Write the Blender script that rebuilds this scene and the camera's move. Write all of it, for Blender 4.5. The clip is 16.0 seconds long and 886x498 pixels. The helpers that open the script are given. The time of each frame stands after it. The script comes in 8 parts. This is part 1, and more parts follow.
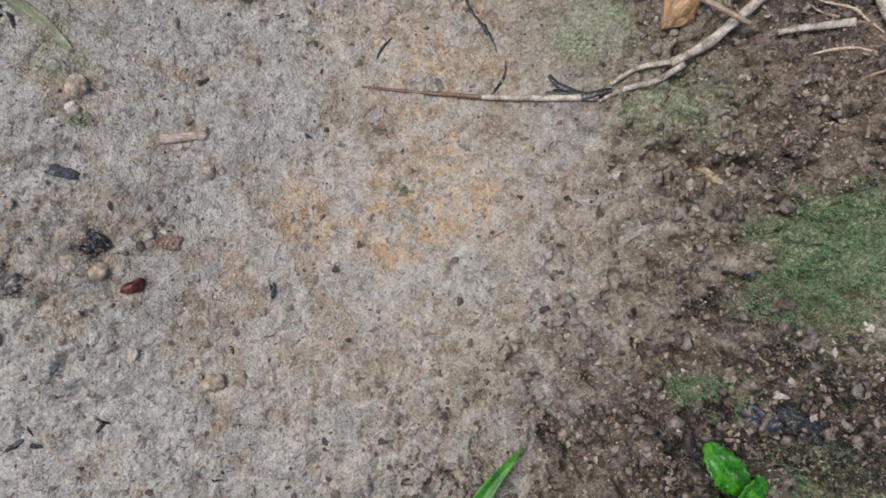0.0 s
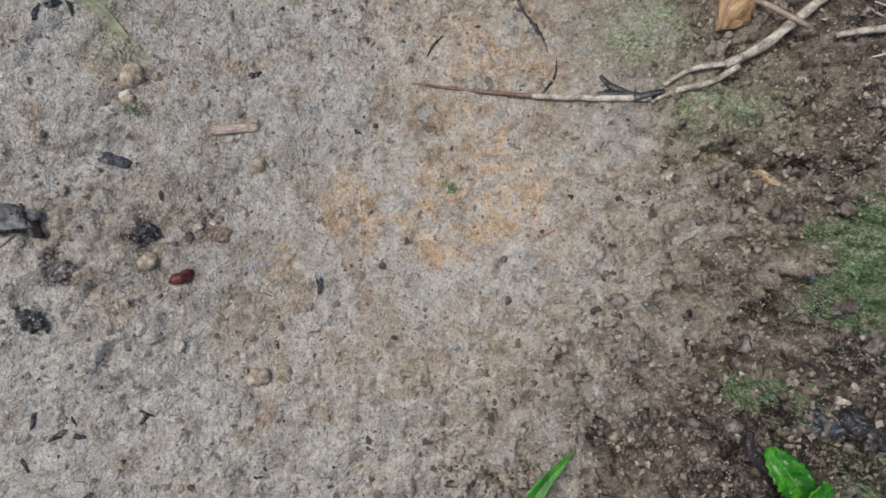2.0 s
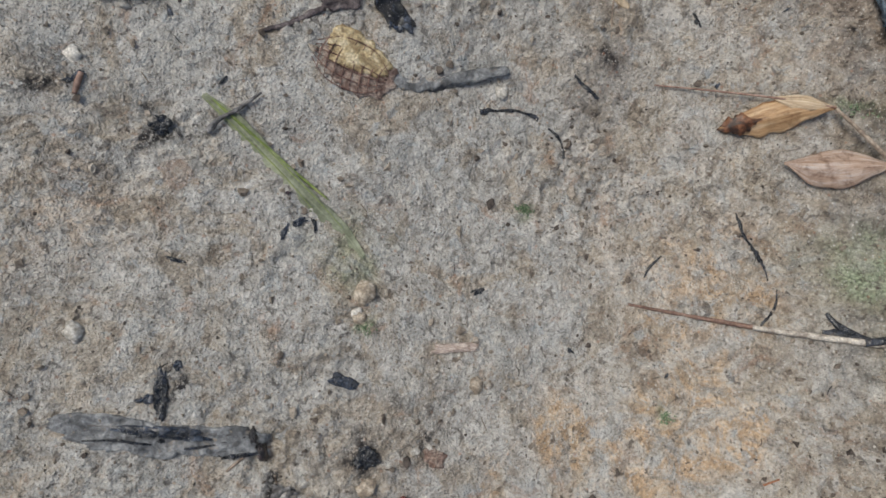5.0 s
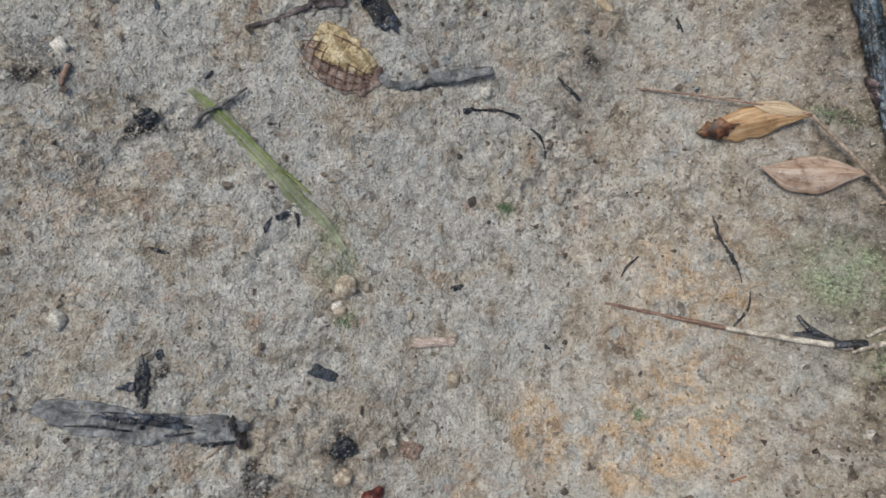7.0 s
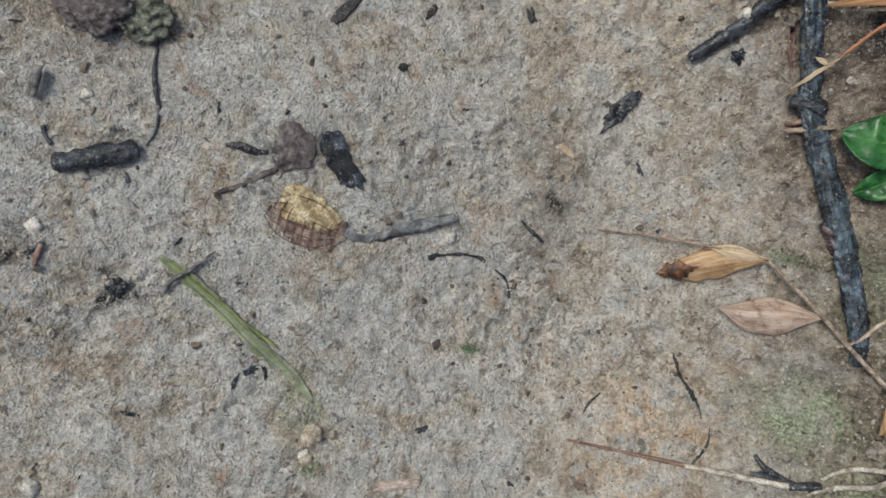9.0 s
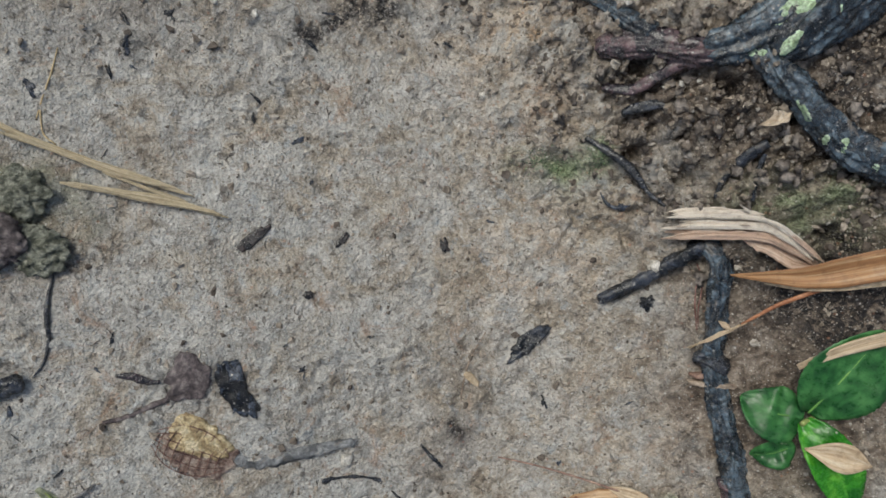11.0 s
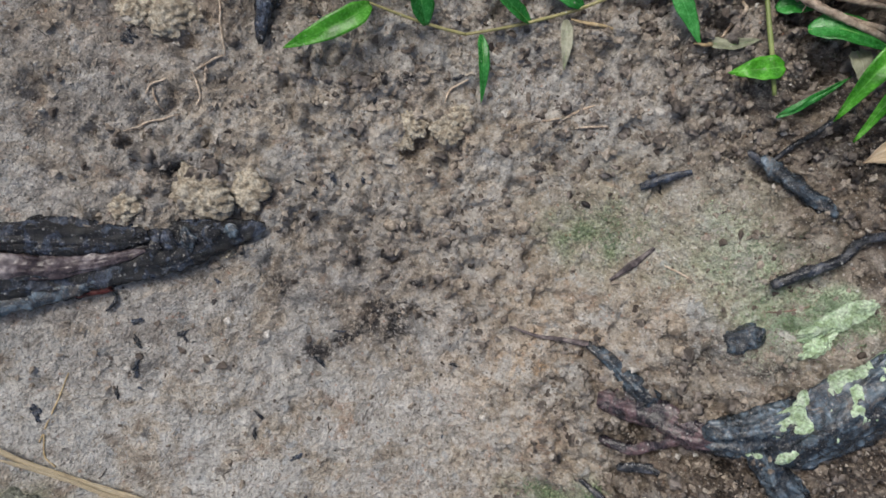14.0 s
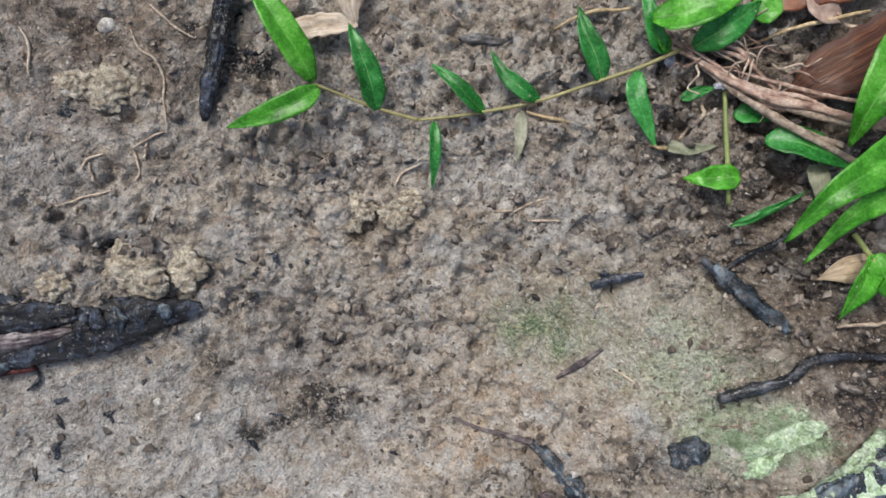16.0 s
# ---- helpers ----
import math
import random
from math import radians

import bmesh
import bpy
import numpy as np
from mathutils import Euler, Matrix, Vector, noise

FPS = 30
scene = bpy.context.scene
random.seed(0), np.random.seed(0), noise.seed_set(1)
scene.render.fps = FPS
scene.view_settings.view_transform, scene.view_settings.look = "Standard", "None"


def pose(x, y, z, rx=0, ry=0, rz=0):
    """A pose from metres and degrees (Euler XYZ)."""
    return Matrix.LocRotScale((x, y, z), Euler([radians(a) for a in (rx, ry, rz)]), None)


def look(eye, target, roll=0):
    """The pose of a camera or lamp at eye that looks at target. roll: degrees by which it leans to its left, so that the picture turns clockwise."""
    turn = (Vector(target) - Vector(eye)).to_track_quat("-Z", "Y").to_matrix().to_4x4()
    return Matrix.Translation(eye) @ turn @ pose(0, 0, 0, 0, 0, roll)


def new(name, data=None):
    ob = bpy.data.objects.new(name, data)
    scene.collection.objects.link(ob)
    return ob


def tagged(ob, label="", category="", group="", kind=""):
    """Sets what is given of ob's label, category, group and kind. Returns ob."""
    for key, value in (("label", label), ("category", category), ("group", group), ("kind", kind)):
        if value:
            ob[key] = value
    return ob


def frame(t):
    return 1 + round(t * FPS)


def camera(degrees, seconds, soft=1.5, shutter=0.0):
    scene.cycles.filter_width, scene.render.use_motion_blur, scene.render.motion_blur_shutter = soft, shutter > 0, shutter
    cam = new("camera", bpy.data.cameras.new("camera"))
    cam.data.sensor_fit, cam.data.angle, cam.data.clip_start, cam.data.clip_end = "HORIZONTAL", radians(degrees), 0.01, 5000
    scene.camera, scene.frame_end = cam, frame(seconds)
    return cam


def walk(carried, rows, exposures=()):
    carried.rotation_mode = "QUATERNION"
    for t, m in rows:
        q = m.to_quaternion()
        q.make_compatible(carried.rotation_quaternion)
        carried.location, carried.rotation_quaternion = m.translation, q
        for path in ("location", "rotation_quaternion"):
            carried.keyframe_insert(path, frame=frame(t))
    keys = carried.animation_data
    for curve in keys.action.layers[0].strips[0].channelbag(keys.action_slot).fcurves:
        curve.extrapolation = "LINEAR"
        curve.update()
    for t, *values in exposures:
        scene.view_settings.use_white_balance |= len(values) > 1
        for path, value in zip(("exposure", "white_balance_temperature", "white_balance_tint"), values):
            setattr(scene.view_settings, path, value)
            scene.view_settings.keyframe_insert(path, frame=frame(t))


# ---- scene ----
# ---------------------------------------------------------------- camera
cam = camera(70.0, 16.0, soft=1.62)
PATH = [
    (0, -0.0114, -0.0086, 0.2309, -6.70, -5.97, -0.91),
    (0.5, -0.0207, -0.0300, 0.2348, -6.61, -6.40, -0.08),
    (1, -0.0312, -0.0454, 0.2368, -6.57, -6.19, 0.26),
    (1.5, -0.0228, -0.0379, 0.2347, -6.55, -6.10, 0.30),
    (2, -0.0273, -0.0157, 0.2275, -5.29, -5.44, 0.24),
    (2.5, -0.0525, 0.0314, 0.2212, -4.16, -5.45, 0.40),
    (3, -0.0561, 0.0469, 0.2083, -3.71, -5.16, 0.76),
    (3.5, -0.0643, 0.0715, 0.2082, -3.16, -4.95, 2.37),
    (4, -0.0886, 0.0695, 0.2077, -2.62, -4.22, 3.68),
    (4.5, -0.1046, 0.0446, 0.2081, -1.91, -3.57, 4.45),
    (4.7, -0.0997, 0.0440, 0.2107, -1.40, -2.89, 4.55),
    (6.8, -0.0947, 0.0512, 0.2170, -2.30, -3.33, 5.60),
    (7, -0.0934, 0.0463, 0.2174, -2.19, -3.32, 5.86),
    (7.5, -0.0947, 0.0404, 0.2210, -2.31, -3.29, 6.04),
    (8, -0.0912, 0.0577, 0.2203, -2.19, -2.80, 5.86),
    (8.5, -0.0850, 0.0743, 0.2193, -2.24, -2.92, 5.75),
    (9, -0.0831, 0.1009, 0.2237, -2.06, -2.59, 5.88),
    (9.5, -0.0770, 0.1284, 0.2255, -1.46, -2.58, 6.29),
    (10, -0.0625, 0.1327, 0.2251, -1.51, -2.80, 7.99),
    (10.2, -0.0622, 0.1473, 0.2252, -0.68, -2.75, 8.55),
    (12.3, -0.0556, 0.2133, 0.2152, -2.52, -3.45, 11.15),
    (12.5, -0.0658, 0.2256, 0.2160, -2.12, -3.65, 11.27),
    (13, -0.0782, 0.2605, 0.2188, -1.76, -3.81, 13.45),
    (13.5, -0.0837, 0.2838, 0.2214, -0.85, -3.32, 14.82),
    (14, -0.0891, 0.2988, 0.2232, -0.54, -3.26, 15.98),
    (14.5, -0.0887, 0.3172, 0.2240, 0.07, -3.27, 16.90),
    (15, -0.0858, 0.3260, 0.2251, 0.14, -3.50, 18.42),
    (15.5, -0.0844, 0.3313, 0.2230, 0.10, -3.28, 18.92),
    (16, -0.0794, 0.3303, 0.2171, 0.29, -3.48, 18.85),
]
EXPOSURES = [(0.0, -0.2, 6500.0, 10.0), (3.5, -0.29, 6500.0, 7.0), (7.0, -0.19, 6500.0, 4.5), (9.5, -0.22, 6500.0, 3.0), (12.5, -0.36, 6450.0, 6.0), (13.2, -0.15, 6500.0, 8.0), (14.0, -0.14, 6500.0, 9.0), (15.0, -0.03, 6450.0, 9.0), (16.0, 0.05, 6420.0, 9.0)]
walk(cam, [(t, pose(*p)) for t, *p in PATH], exposures=EXPOSURES)

# ---------------------------------------------------------------- light: a bright overcast sky
world = bpy.data.worlds.new("overcast_sky")
world.use_nodes = True
scene.world = world
wt = world.node_tree
sky = wt.nodes.new("ShaderNodeTexSky")
sky.sky_type, sky.sun_disc = "NISHITA", False
sky.sun_elevation, sky.sun_rotation = radians(62), radians(-60)
sky.dust_density, sky.air_density = 4.0, 1.0
wt.links.new(sky.outputs["Color"], wt.nodes["Background"].inputs["Color"])
wt.nodes["Background"].inputs["Strength"].default_value = 0.115
sun = new("sun", bpy.data.lights.new("sun", "SUN"))
sun.data.energy, sun.data.angle, sun.data.color = 2.2, radians(25), (1.0, 0.96, 0.9)
sun.matrix_world = look((-0.75, 0.65, 1.5), (0, 0.1, 0))


# ---------------------------------------------------------------- noise on arrays
def lattice(ix, iy, seed):
    h = (ix.astype(np.int64) * 374761393 + iy.astype(np.int64) * 668265263 + int(seed) * 974634777) & 0xFFFFFFFF
    h = ((h ^ (h >> 13)) * 1274126177) & 0xFFFFFFFF
    return ((h ^ (h >> 16)) & 0xFFFFFF) / float(0xFFFFFF)


def vnoise(x, y, seed=0):
    """Smooth value noise, -1 to 1, its lattice turned by the seed."""
    ca, sa = math.cos(0.5 + 0.37 * seed), math.sin(0.5 + 0.37 * seed)
    x, y = x * ca - y * sa, x * sa + y * ca
    ix, iy = np.floor(x), np.floor(y)
    fx, fy = x - ix, y - iy
    fx, fy = fx**3 * (fx * (fx * 6 - 15) + 10), fy**3 * (fy * (fy * 6 - 15) + 10)
    a, b = lattice(ix, iy, seed), lattice(ix + 1, iy, seed)
    c, d = lattice(ix, iy + 1, seed), lattice(ix + 1, iy + 1, seed)
    return 2 * ((a * (1 - fx) + b * fx) * (1 - fy) + (c * (1 - fx) + d * fx) * fy) - 1


def fbm(x, y, seed=0, octaves=3):
    out, amp = 0.0, 1.0
    for k in range(octaves):
        out = out + amp * vnoise(x * 2**k + 17.3 * k, y * 2**k - 9.1 * k, seed + k)
        amp *= 0.5
    return out


def billow(x, y, seed=0, octaves=3):
    """Rounded lumps parted by creases, about 0 to 1."""
    out, amp = 0.0, 0.6
    for k in range(octaves):
        out = out + amp * np.abs(vnoise(x * 2.1**k + 11.7 * k, y * 2.1**k + 5.3 * k, seed + k))
        amp *= 0.55
    return out


def cells(x, y, seed=0):
    """Distance to the nearest of one point a cell, and a random number of that point."""
    ix, iy = np.floor(x), np.floor(y)
    best, who = np.full(np.shape(x), 9.0), np.zeros(np.shape(x))
    for dx in (-1, 0, 1):
        for dy in (-1, 0, 1):
            jx, jy = ix + dx, iy + dy
            d = np.hypot(jx + lattice(jx, jy, seed) - x, jy + lattice(jx, jy, seed + 7) - y)
            near = d < best
            best, who = np.where(near, d, best), np.where(near, lattice(jx, jy, seed + 13), who)
    return best, who


# ---------------------------------------------------------------- the lie of the land
POLY = (-0.0208, 0.02496, -0.00394, 0.05177, 0.00615, 0.02624)
MOUNDS = [(0.1, -0.1, 0.019), (0.075, 0.3, 0.0044), (-0.125, 0.125, 0.0119), (-0.125, -0.0, 0.009), (0.1, 0.025, -0.0101), (-0.225, 0.4, -0.0113), (0.1, 0.375, -0.0064), (0.05, 0.275, 0.0138), (-0.1, 0.225, 0.0075), (-0.0, 0.4, 0.0082), (0.05, 0.1, 0.0042), (-0.25, 0.1, 0.0065), (0.05, 0.3, 0.0103), (-0.05, 0.3, -0.0055), (-0.15, 0.05, 0.0044)]
SWELLS = [(0.1, -0.02, 0.0043), (0.15, -0.02, 0.0037), (-0.0, 0.08, -0.0044), (0.1, -0.07, 0.0033), (-0.1, -0.07, 0.0039), (-0.2, 0.03, 0.0025), (0.15, -0.07, 0.0027), (0.05, 0.08, -0.0023), (-0.15, 0.08, -0.0034), (-0.0, 0.33, 0.0015), (-0.1, -0.12, 0.0024), (-0.15, 0.03, -0.0016), (0.05, 0.18, 0.0018), (0.1, 0.08, -0.0014), (-0.1, 0.03, -0.0019), (-0.0, 0.18, 0.0007), (-0.05, -0.07, 0.0011), (-0.0, 0.38, 0.0015), (-0.05, -0.12, 0.0013), (-0.2, 0.38, 0.0013), (-0.2, 0.18, 0.0014), (-0.2, 0.33, 0.0009), (-0.05, 0.28, -0.0012), (0.05, -0.02, 0.0012), (-0.15, 0.33, 0.001), (-0.0, 0.23, -0.0013), (-0.2, 0.08, 0.0021), (0.15, 0.03, 0.0014), (-0.05, 0.23, -0.0019), (-0.2, -0.02, 0.0012), (0.05, 0.13, -0.0014), (-0.15, 0.38, 0.0007)]
# patches: centre x, y, radii, weight
ROUGH = [(0.1080, -0.0560, 0.026, 0.028, 0.5), (0.1050, -0.1180, 0.045, 0.036, 1.15), (0.1309, 0.0009, 0.04, 0.035, 0.9), (0.1219, -0.0944, 0.05, 0.03, 0.9),
         (0.0267, 0.3755, 0.045, 0.035, 0.75), (-0.1714, 0.3670, 0.07, 0.05, 0.22), (0.0629, 0.2378, 0.04, 0.03, 0.9),
         (-0.0966, 0.3588, 0.035, 0.025, 0.4), (-0.0029, 0.4296, 0.06, 0.03, 0.55), (0.0145, 0.2554, 0.03, 0.02, 0.9),
         (0.0325, -0.1275, 0.045, 0.03, 0.6), (-0.1552, 0.2979, 0.03, 0.015, 0.4), (-0.0303, 0.0694, 0.02, 0.02, 0.45),
         (-0.1250, -0.0399, 0.03, 0.03, 0.15), (-0.0708, 0.2957, 0.03, 0.03, 0.35)]
# damp soil; the patch above the left log paints in its shade
DAMP_SHADE_A = [(0.1120, -0.0560, 0.026, 0.028, 0.4), (0.0900, -0.1480, 0.05, 0.022, 0.7), (-0.1946, 0.2995, 0.03, 0.02, 0.45), (0.0760, 0.0919, 0.022, 0.04, 0.4), (0.0935, 0.0307, 0.025, 0.03, 0.35), (0.0570, 0.3444, 0.025, 0.02, 0.45), (0.0351, 0.4159, 0.03, 0.03, 0.5), (0.0962, 0.0952, 0.016, 0.03, 0.5), (-0.2046, 0.3580, 0.03, 0.02, 0.7), (0.1467, 0.0301, 0.03, 0.03, 0.9), (0.0725, 0.2584, 0.016, 0.02, 0.9), (0.0879, 0.2052, 0.014, 0.014, 0.9), (0.0479, 0.2443, 0.02, 0.012, 0.6), (0.1040, -0.1190, 0.043, 0.037, 1.1), (0.1416, 0.0139, 0.04, 0.035, 1.0)]
DAMP_B = [(0.1221, -0.0876, 0.04, 0.03, 0.9), (0.0305, 0.3902, 0.05, 0.03, 0.5), (-0.1737, 0.3753, 0.05, 0.02, 0.3), (0.0558, 0.2459, 0.04, 0.025, 0.7), (0.0946, 0.1839, 0.03, 0.03, 0.9), (0.0698, 0.3416, 0.025, 0.02, 0.9), (0.0112, 0.2548, 0.02, 0.015, 0.5), (-0.1020, -0.0313, 0.02, 0.02, 0.3), (-0.0322, 0.1157, 0.012, 0.03, 0.35), (-0.1905, 0.1670, 0.018, 0.015, 0.8), (0.0719, 0.1785, 0.02, 0.03, 0.7), (0.0887, 0.1339, 0.025, 0.03, 0.5), (-0.1009, 0.2873, 0.03, 0.02, 0.5), (-0.1823, 0.2463, 0.04, 0.012, 0.4)]
DAMP_SHADE = DAMP_SHADE_A + DAMP_B
GREEN_A = [(0.1303, -0.0407, 0.0125, 0.0135, 1.3), (0.1441, -0.0308, 0.0120, 0.0100, 1.1), (0.0950, 0.0147, 0.0144, 0.0101, 0.3), (0.0712, 0.0405, 0.0115, 0.0086, 0.32), (0.1264, -0.0992, 0.0150, 0.0080, 0.35), (0.0905, -0.0783, 0.0050, 0.0036, 0.8), (-0.0244, 0.3188, 0.0101, 0.0065, 0.8), (-0.0231, 0.3260, 0.0180, 0.0130, 0.24), (0.0155, 0.3289, 0.0240, 0.0150, 0.16), (0.0252, 0.3192, 0.0120, 0.0120, 0.16), (-0.0158, 0.2216, 0.0043, 0.0029, 0.6), (0.0014, 0.2255, 0.0036, 0.0036, 0.8), (0.0962, 0.0952, 0.0144, 0.0144, 0.5)]
GREEN_B = [(0.0685, 0.0460, 0.0130, 0.0086, 0.35), (0.0981, 0.0122, 0.0130, 0.0130, 0.28), (0.0701, 0.2174, 0.0158, 0.0086, 0.6), (-0.0082, 0.2203, 0.0101, 0.0043, 0.5), (-0.0013, -0.0145, 0.0016, 0.0014, 0.9), (0.0601, 0.1021, 0.0043, 0.0022, 0.9), (-0.1166, 0.0369, 0.0058, 0.0072, 0.55), (-0.1108, 0.0100, 0.0022, 0.0022, 0.9), (-0.0572, 0.0566, 0.0018, 0.0014, 0.8), (-0.1864, 0.1735, 0.0101, 0.0086, 0.55), (0.0399, -0.1489, 0.0144, 0.0072, 0.5), (0.1236, -0.1189, 0.0120, 0.0160, 0.4)]
GREEN = GREEN_A + GREEN_B
OCHRE_A = [(-0.0403, -0.0231, 0.006, 0.008, 1.0), (0.0130, -0.0177, 0.010, 0.006, 1.0), (-0.0081, -0.0289, 0.012, 0.006, 0.9), (0.0003, 0.0175, 0.006, 0.006, 0.8), (0.0313, 0.0179, 0.005, 0.006, 0.9), (-0.0661, -0.0396, 0.003, 0.006, 0.8), (0.0116, -0.0016, 0.006, 0.006, 0.6), (0.0068, -0.0167, 0.016, 0.010, 0.9), (-0.0081, -0.0269, 0.012, 0.009, 0.8), (-0.0297, -0.0247, 0.014, 0.009, 0.7), (0.0215, -0.0084, 0.012, 0.010, 0.5), (-0.0022, 0.0451, 0.03, 0.03, 0.35)]
OCHRE_B = [(0.0395, 0.1246, 0.03, 0.02, 0.35), (0.0144, 0.0381, 0.012, 0.012, 0.5), (0.0306, 0.0390, 0.006, 0.010, 0.8), (-0.0333, 0.2608, 0.02, 0.02, 0.6), (-0.0162, 0.1831, 0.03, 0.02, 0.45), (-0.2018, 0.0449, 0.014, 0.014, 0.5), (-0.1910, 0.3477, 0.018, 0.010, 0.6), (-0.0967, 0.3403, 0.016, 0.010, 0.5), (-0.0108, 0.3016, 0.05, 0.03, 0.3), (-0.0271, -0.0751, 0.03, 0.02, 0.35), (0.1051, -0.0704, 0.014, 0.010, 0.5), (-0.0665, -0.0397, 0.004, 0.006, 0.7)]
OCHRE = OCHRE_A + OCHRE_B
# leaf mould; some patches paint in shade under leaves and in hollows
HUMUS_SHADE_A = [(0.0951, 0.1882, 0.014, 0.008, 1.3), (0.0775, 0.1942, 0.006, 0.004, 1.0), (-0.2064, 0.0824, 0.0060, 0.0036, 0.9), (0.1232, -0.0085, 0.012, 0.006, 0.8), (0.1008, -0.0555, 0.010, 0.006, 0.9), (0.1182, -0.0778, 0.012, 0.008, 1.0), (0.1302, -0.0885, 0.012, 0.010, 0.9), (0.0802, -0.1085, 0.016, 0.006, 0.7), (0.1446, 0.0438, 0.012, 0.008, 1.0), (0.0970, -0.0968, 0.010, 0.006, 1.0), (0.1169, -0.0992, 0.012, 0.006, 1.1), (0.0846, -0.0997, 0.006, 0.006, 0.8), (0.0809, -0.1235, 0.008, 0.005, 0.9), (0.1152, -0.1293, 0.010, 0.006, 1.0), (0.0476, -0.0942, 0.010, 0.008, 0.5)]
HUMUS_SHADE_B = [(0.1134, -0.0654, 0.010, 0.004, 0.8), (0.0468, 0.3690, 0.010, 0.006, 1.0), (0.0032, 0.3559, 0.008, 0.003, 0.9), (0.0690, 0.3377, 0.008, 0.006, 1.1), (0.0121, 0.2873, 0.006, 0.004, 0.9), (0.0311, 0.2945, 0.010, 0.004, 0.8), (0.0696, 0.2615, 0.008, 0.008, 0.9), (0.0898, 0.2098, 0.010, 0.006, 1.1), (0.0834, 0.1853, 0.007, 0.007, 1.1), (0.0606, 0.1974, 0.006, 0.005, 0.8), (-0.1694, 0.2990, 0.006, 0.002, 0.9), (-0.1366, 0.3061, 0.004, 0.005, 0.8), (-0.1521, 0.3711, 0.006, 0.006, 1.0), (-0.1067, -0.0307, 0.0034, 0.0030, 1.5), (-0.1323, -0.0413, 0.0026, 0.0024, 1.2)]
HUMUS_SHADE_C = [(-0.1395, -0.0580, 0.0028, 0.0020, 1.4), (-0.0888, -0.0291, 0.0018, 0.0018, 1.2), (-0.1783, 0.0711, 0.0030, 0.0022, 1.4), (-0.1061, 0.2523, 0.0050, 0.0040, 1.3), (-0.0893, 0.2686, 0.0060, 0.0036, 1.4), (-0.0849, 0.2831, 0.0036, 0.0030, 1.4), (-0.1018, 0.2605, 0.0024, 0.0044, 1.2), (-0.1239, 0.2764, 0.0034, 0.0026, 1.2), (-0.1660, 0.2346, 0.0018, 0.0050, 1.2), (-0.1949, 0.3390, 0.0040, 0.0022, 1.5), (-0.1017, 0.2987, 0.0034, 0.0014, 0.8), (-0.1034, 0.3544, 0.0060, 0.0030, 1.0), (-0.0324, 0.1178, 0.0026, 0.0085, 1.4), (-0.1281, 0.1251, 0.0070, 0.0050, 0.7), (-0.1680, -0.0094, 0.0016, 0.0050, 1.2)]
HUMUS_SHADE_D = [(0.1098, -0.0852, 0.0090, 0.0040, 1.4), (0.1023, -0.1229, 0.0090, 0.0040, 1.2), (0.0421, 0.2469, 0.0100, 0.0050, 0.9), (0.0034, 0.2514, 0.0080, 0.0024, 1.1), (0.0150, 0.3831, 0.0120, 0.0060, 0.8), (-0.1685, 0.3756, 0.0040, 0.0050, 1.0), (-0.1469, 0.3694, 0.0070, 0.0060, 0.8), (0.0936, 0.1814, 0.0100, 0.0080, 1.2), (0.0218, 0.0513, 0.0020, 0.0030, 0.9), (0.0679, -0.0860, 0.012, 0.012, 0.5), (-0.1514, 0.2730, 0.0020, 0.0030, 1.0), (0.0742, 0.3377, 0.010, 0.008, 1.0), (-0.1053, -0.0313, 0.006, 0.004, 0.6)]
HUMUS_SHADE = HUMUS_SHADE_A + HUMUS_SHADE_B + HUMUS_SHADE_C + HUMUS_SHADE_D
LICHENED = [(0.0474, 0.3130, 0.0048, 0.0032, 1.2), (0.0546, 0.3165, 0.0050, 0.0024, 1.1), (0.0401, 0.3129, 0.004, 0.003, 0.3), (0.0123, 0.3336, 0.010, 0.008, 0.32), (0.0246, 0.3209, 0.010, 0.008, 0.34), (0.0295, 0.3046, 0.010, 0.006, 0.3), (0.0950, 0.0147, 0.012, 0.009, 0.25), (0.0714, 0.0425, 0.010, 0.008, 0.25), (0.1284, -0.0390, 0.008, 0.006, 0.5)]
PALE = [(-0.1350, -0.0300, 0.03, 0.03, 0.5), (0.0150, 0.1600, 0.035, 0.03, 0.5), (0.0020, 0.3230, 0.035, 0.022, 0.45), (-0.0950, 0.3700, 0.035, 0.02, 0.35), (-0.1528, 0.2173, 0.05, 0.05, 0.9), (-0.1885, 0.3096, 0.04, 0.03, 0.3), (-0.1951, 0.3624, 0.03, 0.03, 0.15), (-0.0654, 0.0181, 0.06, 0.05, 0.9), (-0.0629, -0.0455, 0.06, 0.07, 1.1), (-0.1192, -0.0702, 0.05, 0.04, 0.9), (-0.1100, 0.0024, 0.05, 0.04, 0.7), (-0.1499, 0.1232, 0.07, 0.06, 0.75), (-0.0143, 0.1695, 0.04, 0.02, 0.7),
        (-0.0845, 0.0382, 0.06, 0.05, 0.6), (-0.1365, 0.2490, 0.08, 0.03, 0.75), (-0.0186, 0.0518, 0.03, 0.03, 0.5), (-0.1752, 0.3201, 0.05, 0.03, 0.3), (-0.0557, 0.2833, 0.05, 0.04, 0.5), (-0.1827, 0.0368, 0.05, 0.06, 0.6)]


SMOOTH = [(-0.0950, 0.3650, 0.03, 0.015, 0.6), (-0.0187, -0.0108, 0.045, 0.035, 1.0), (0.0318, 0.0232, 0.03, 0.025, 0.8), (0.0196, 0.3267, 0.022, 0.016, 0.9), (-0.0217, 0.3220, 0.02, 0.014, 0.6), (-0.0202, 0.0716, 0.03, 0.03, 0.5), (0.0176, -0.0962, 0.02, 0.02, 0.6)]


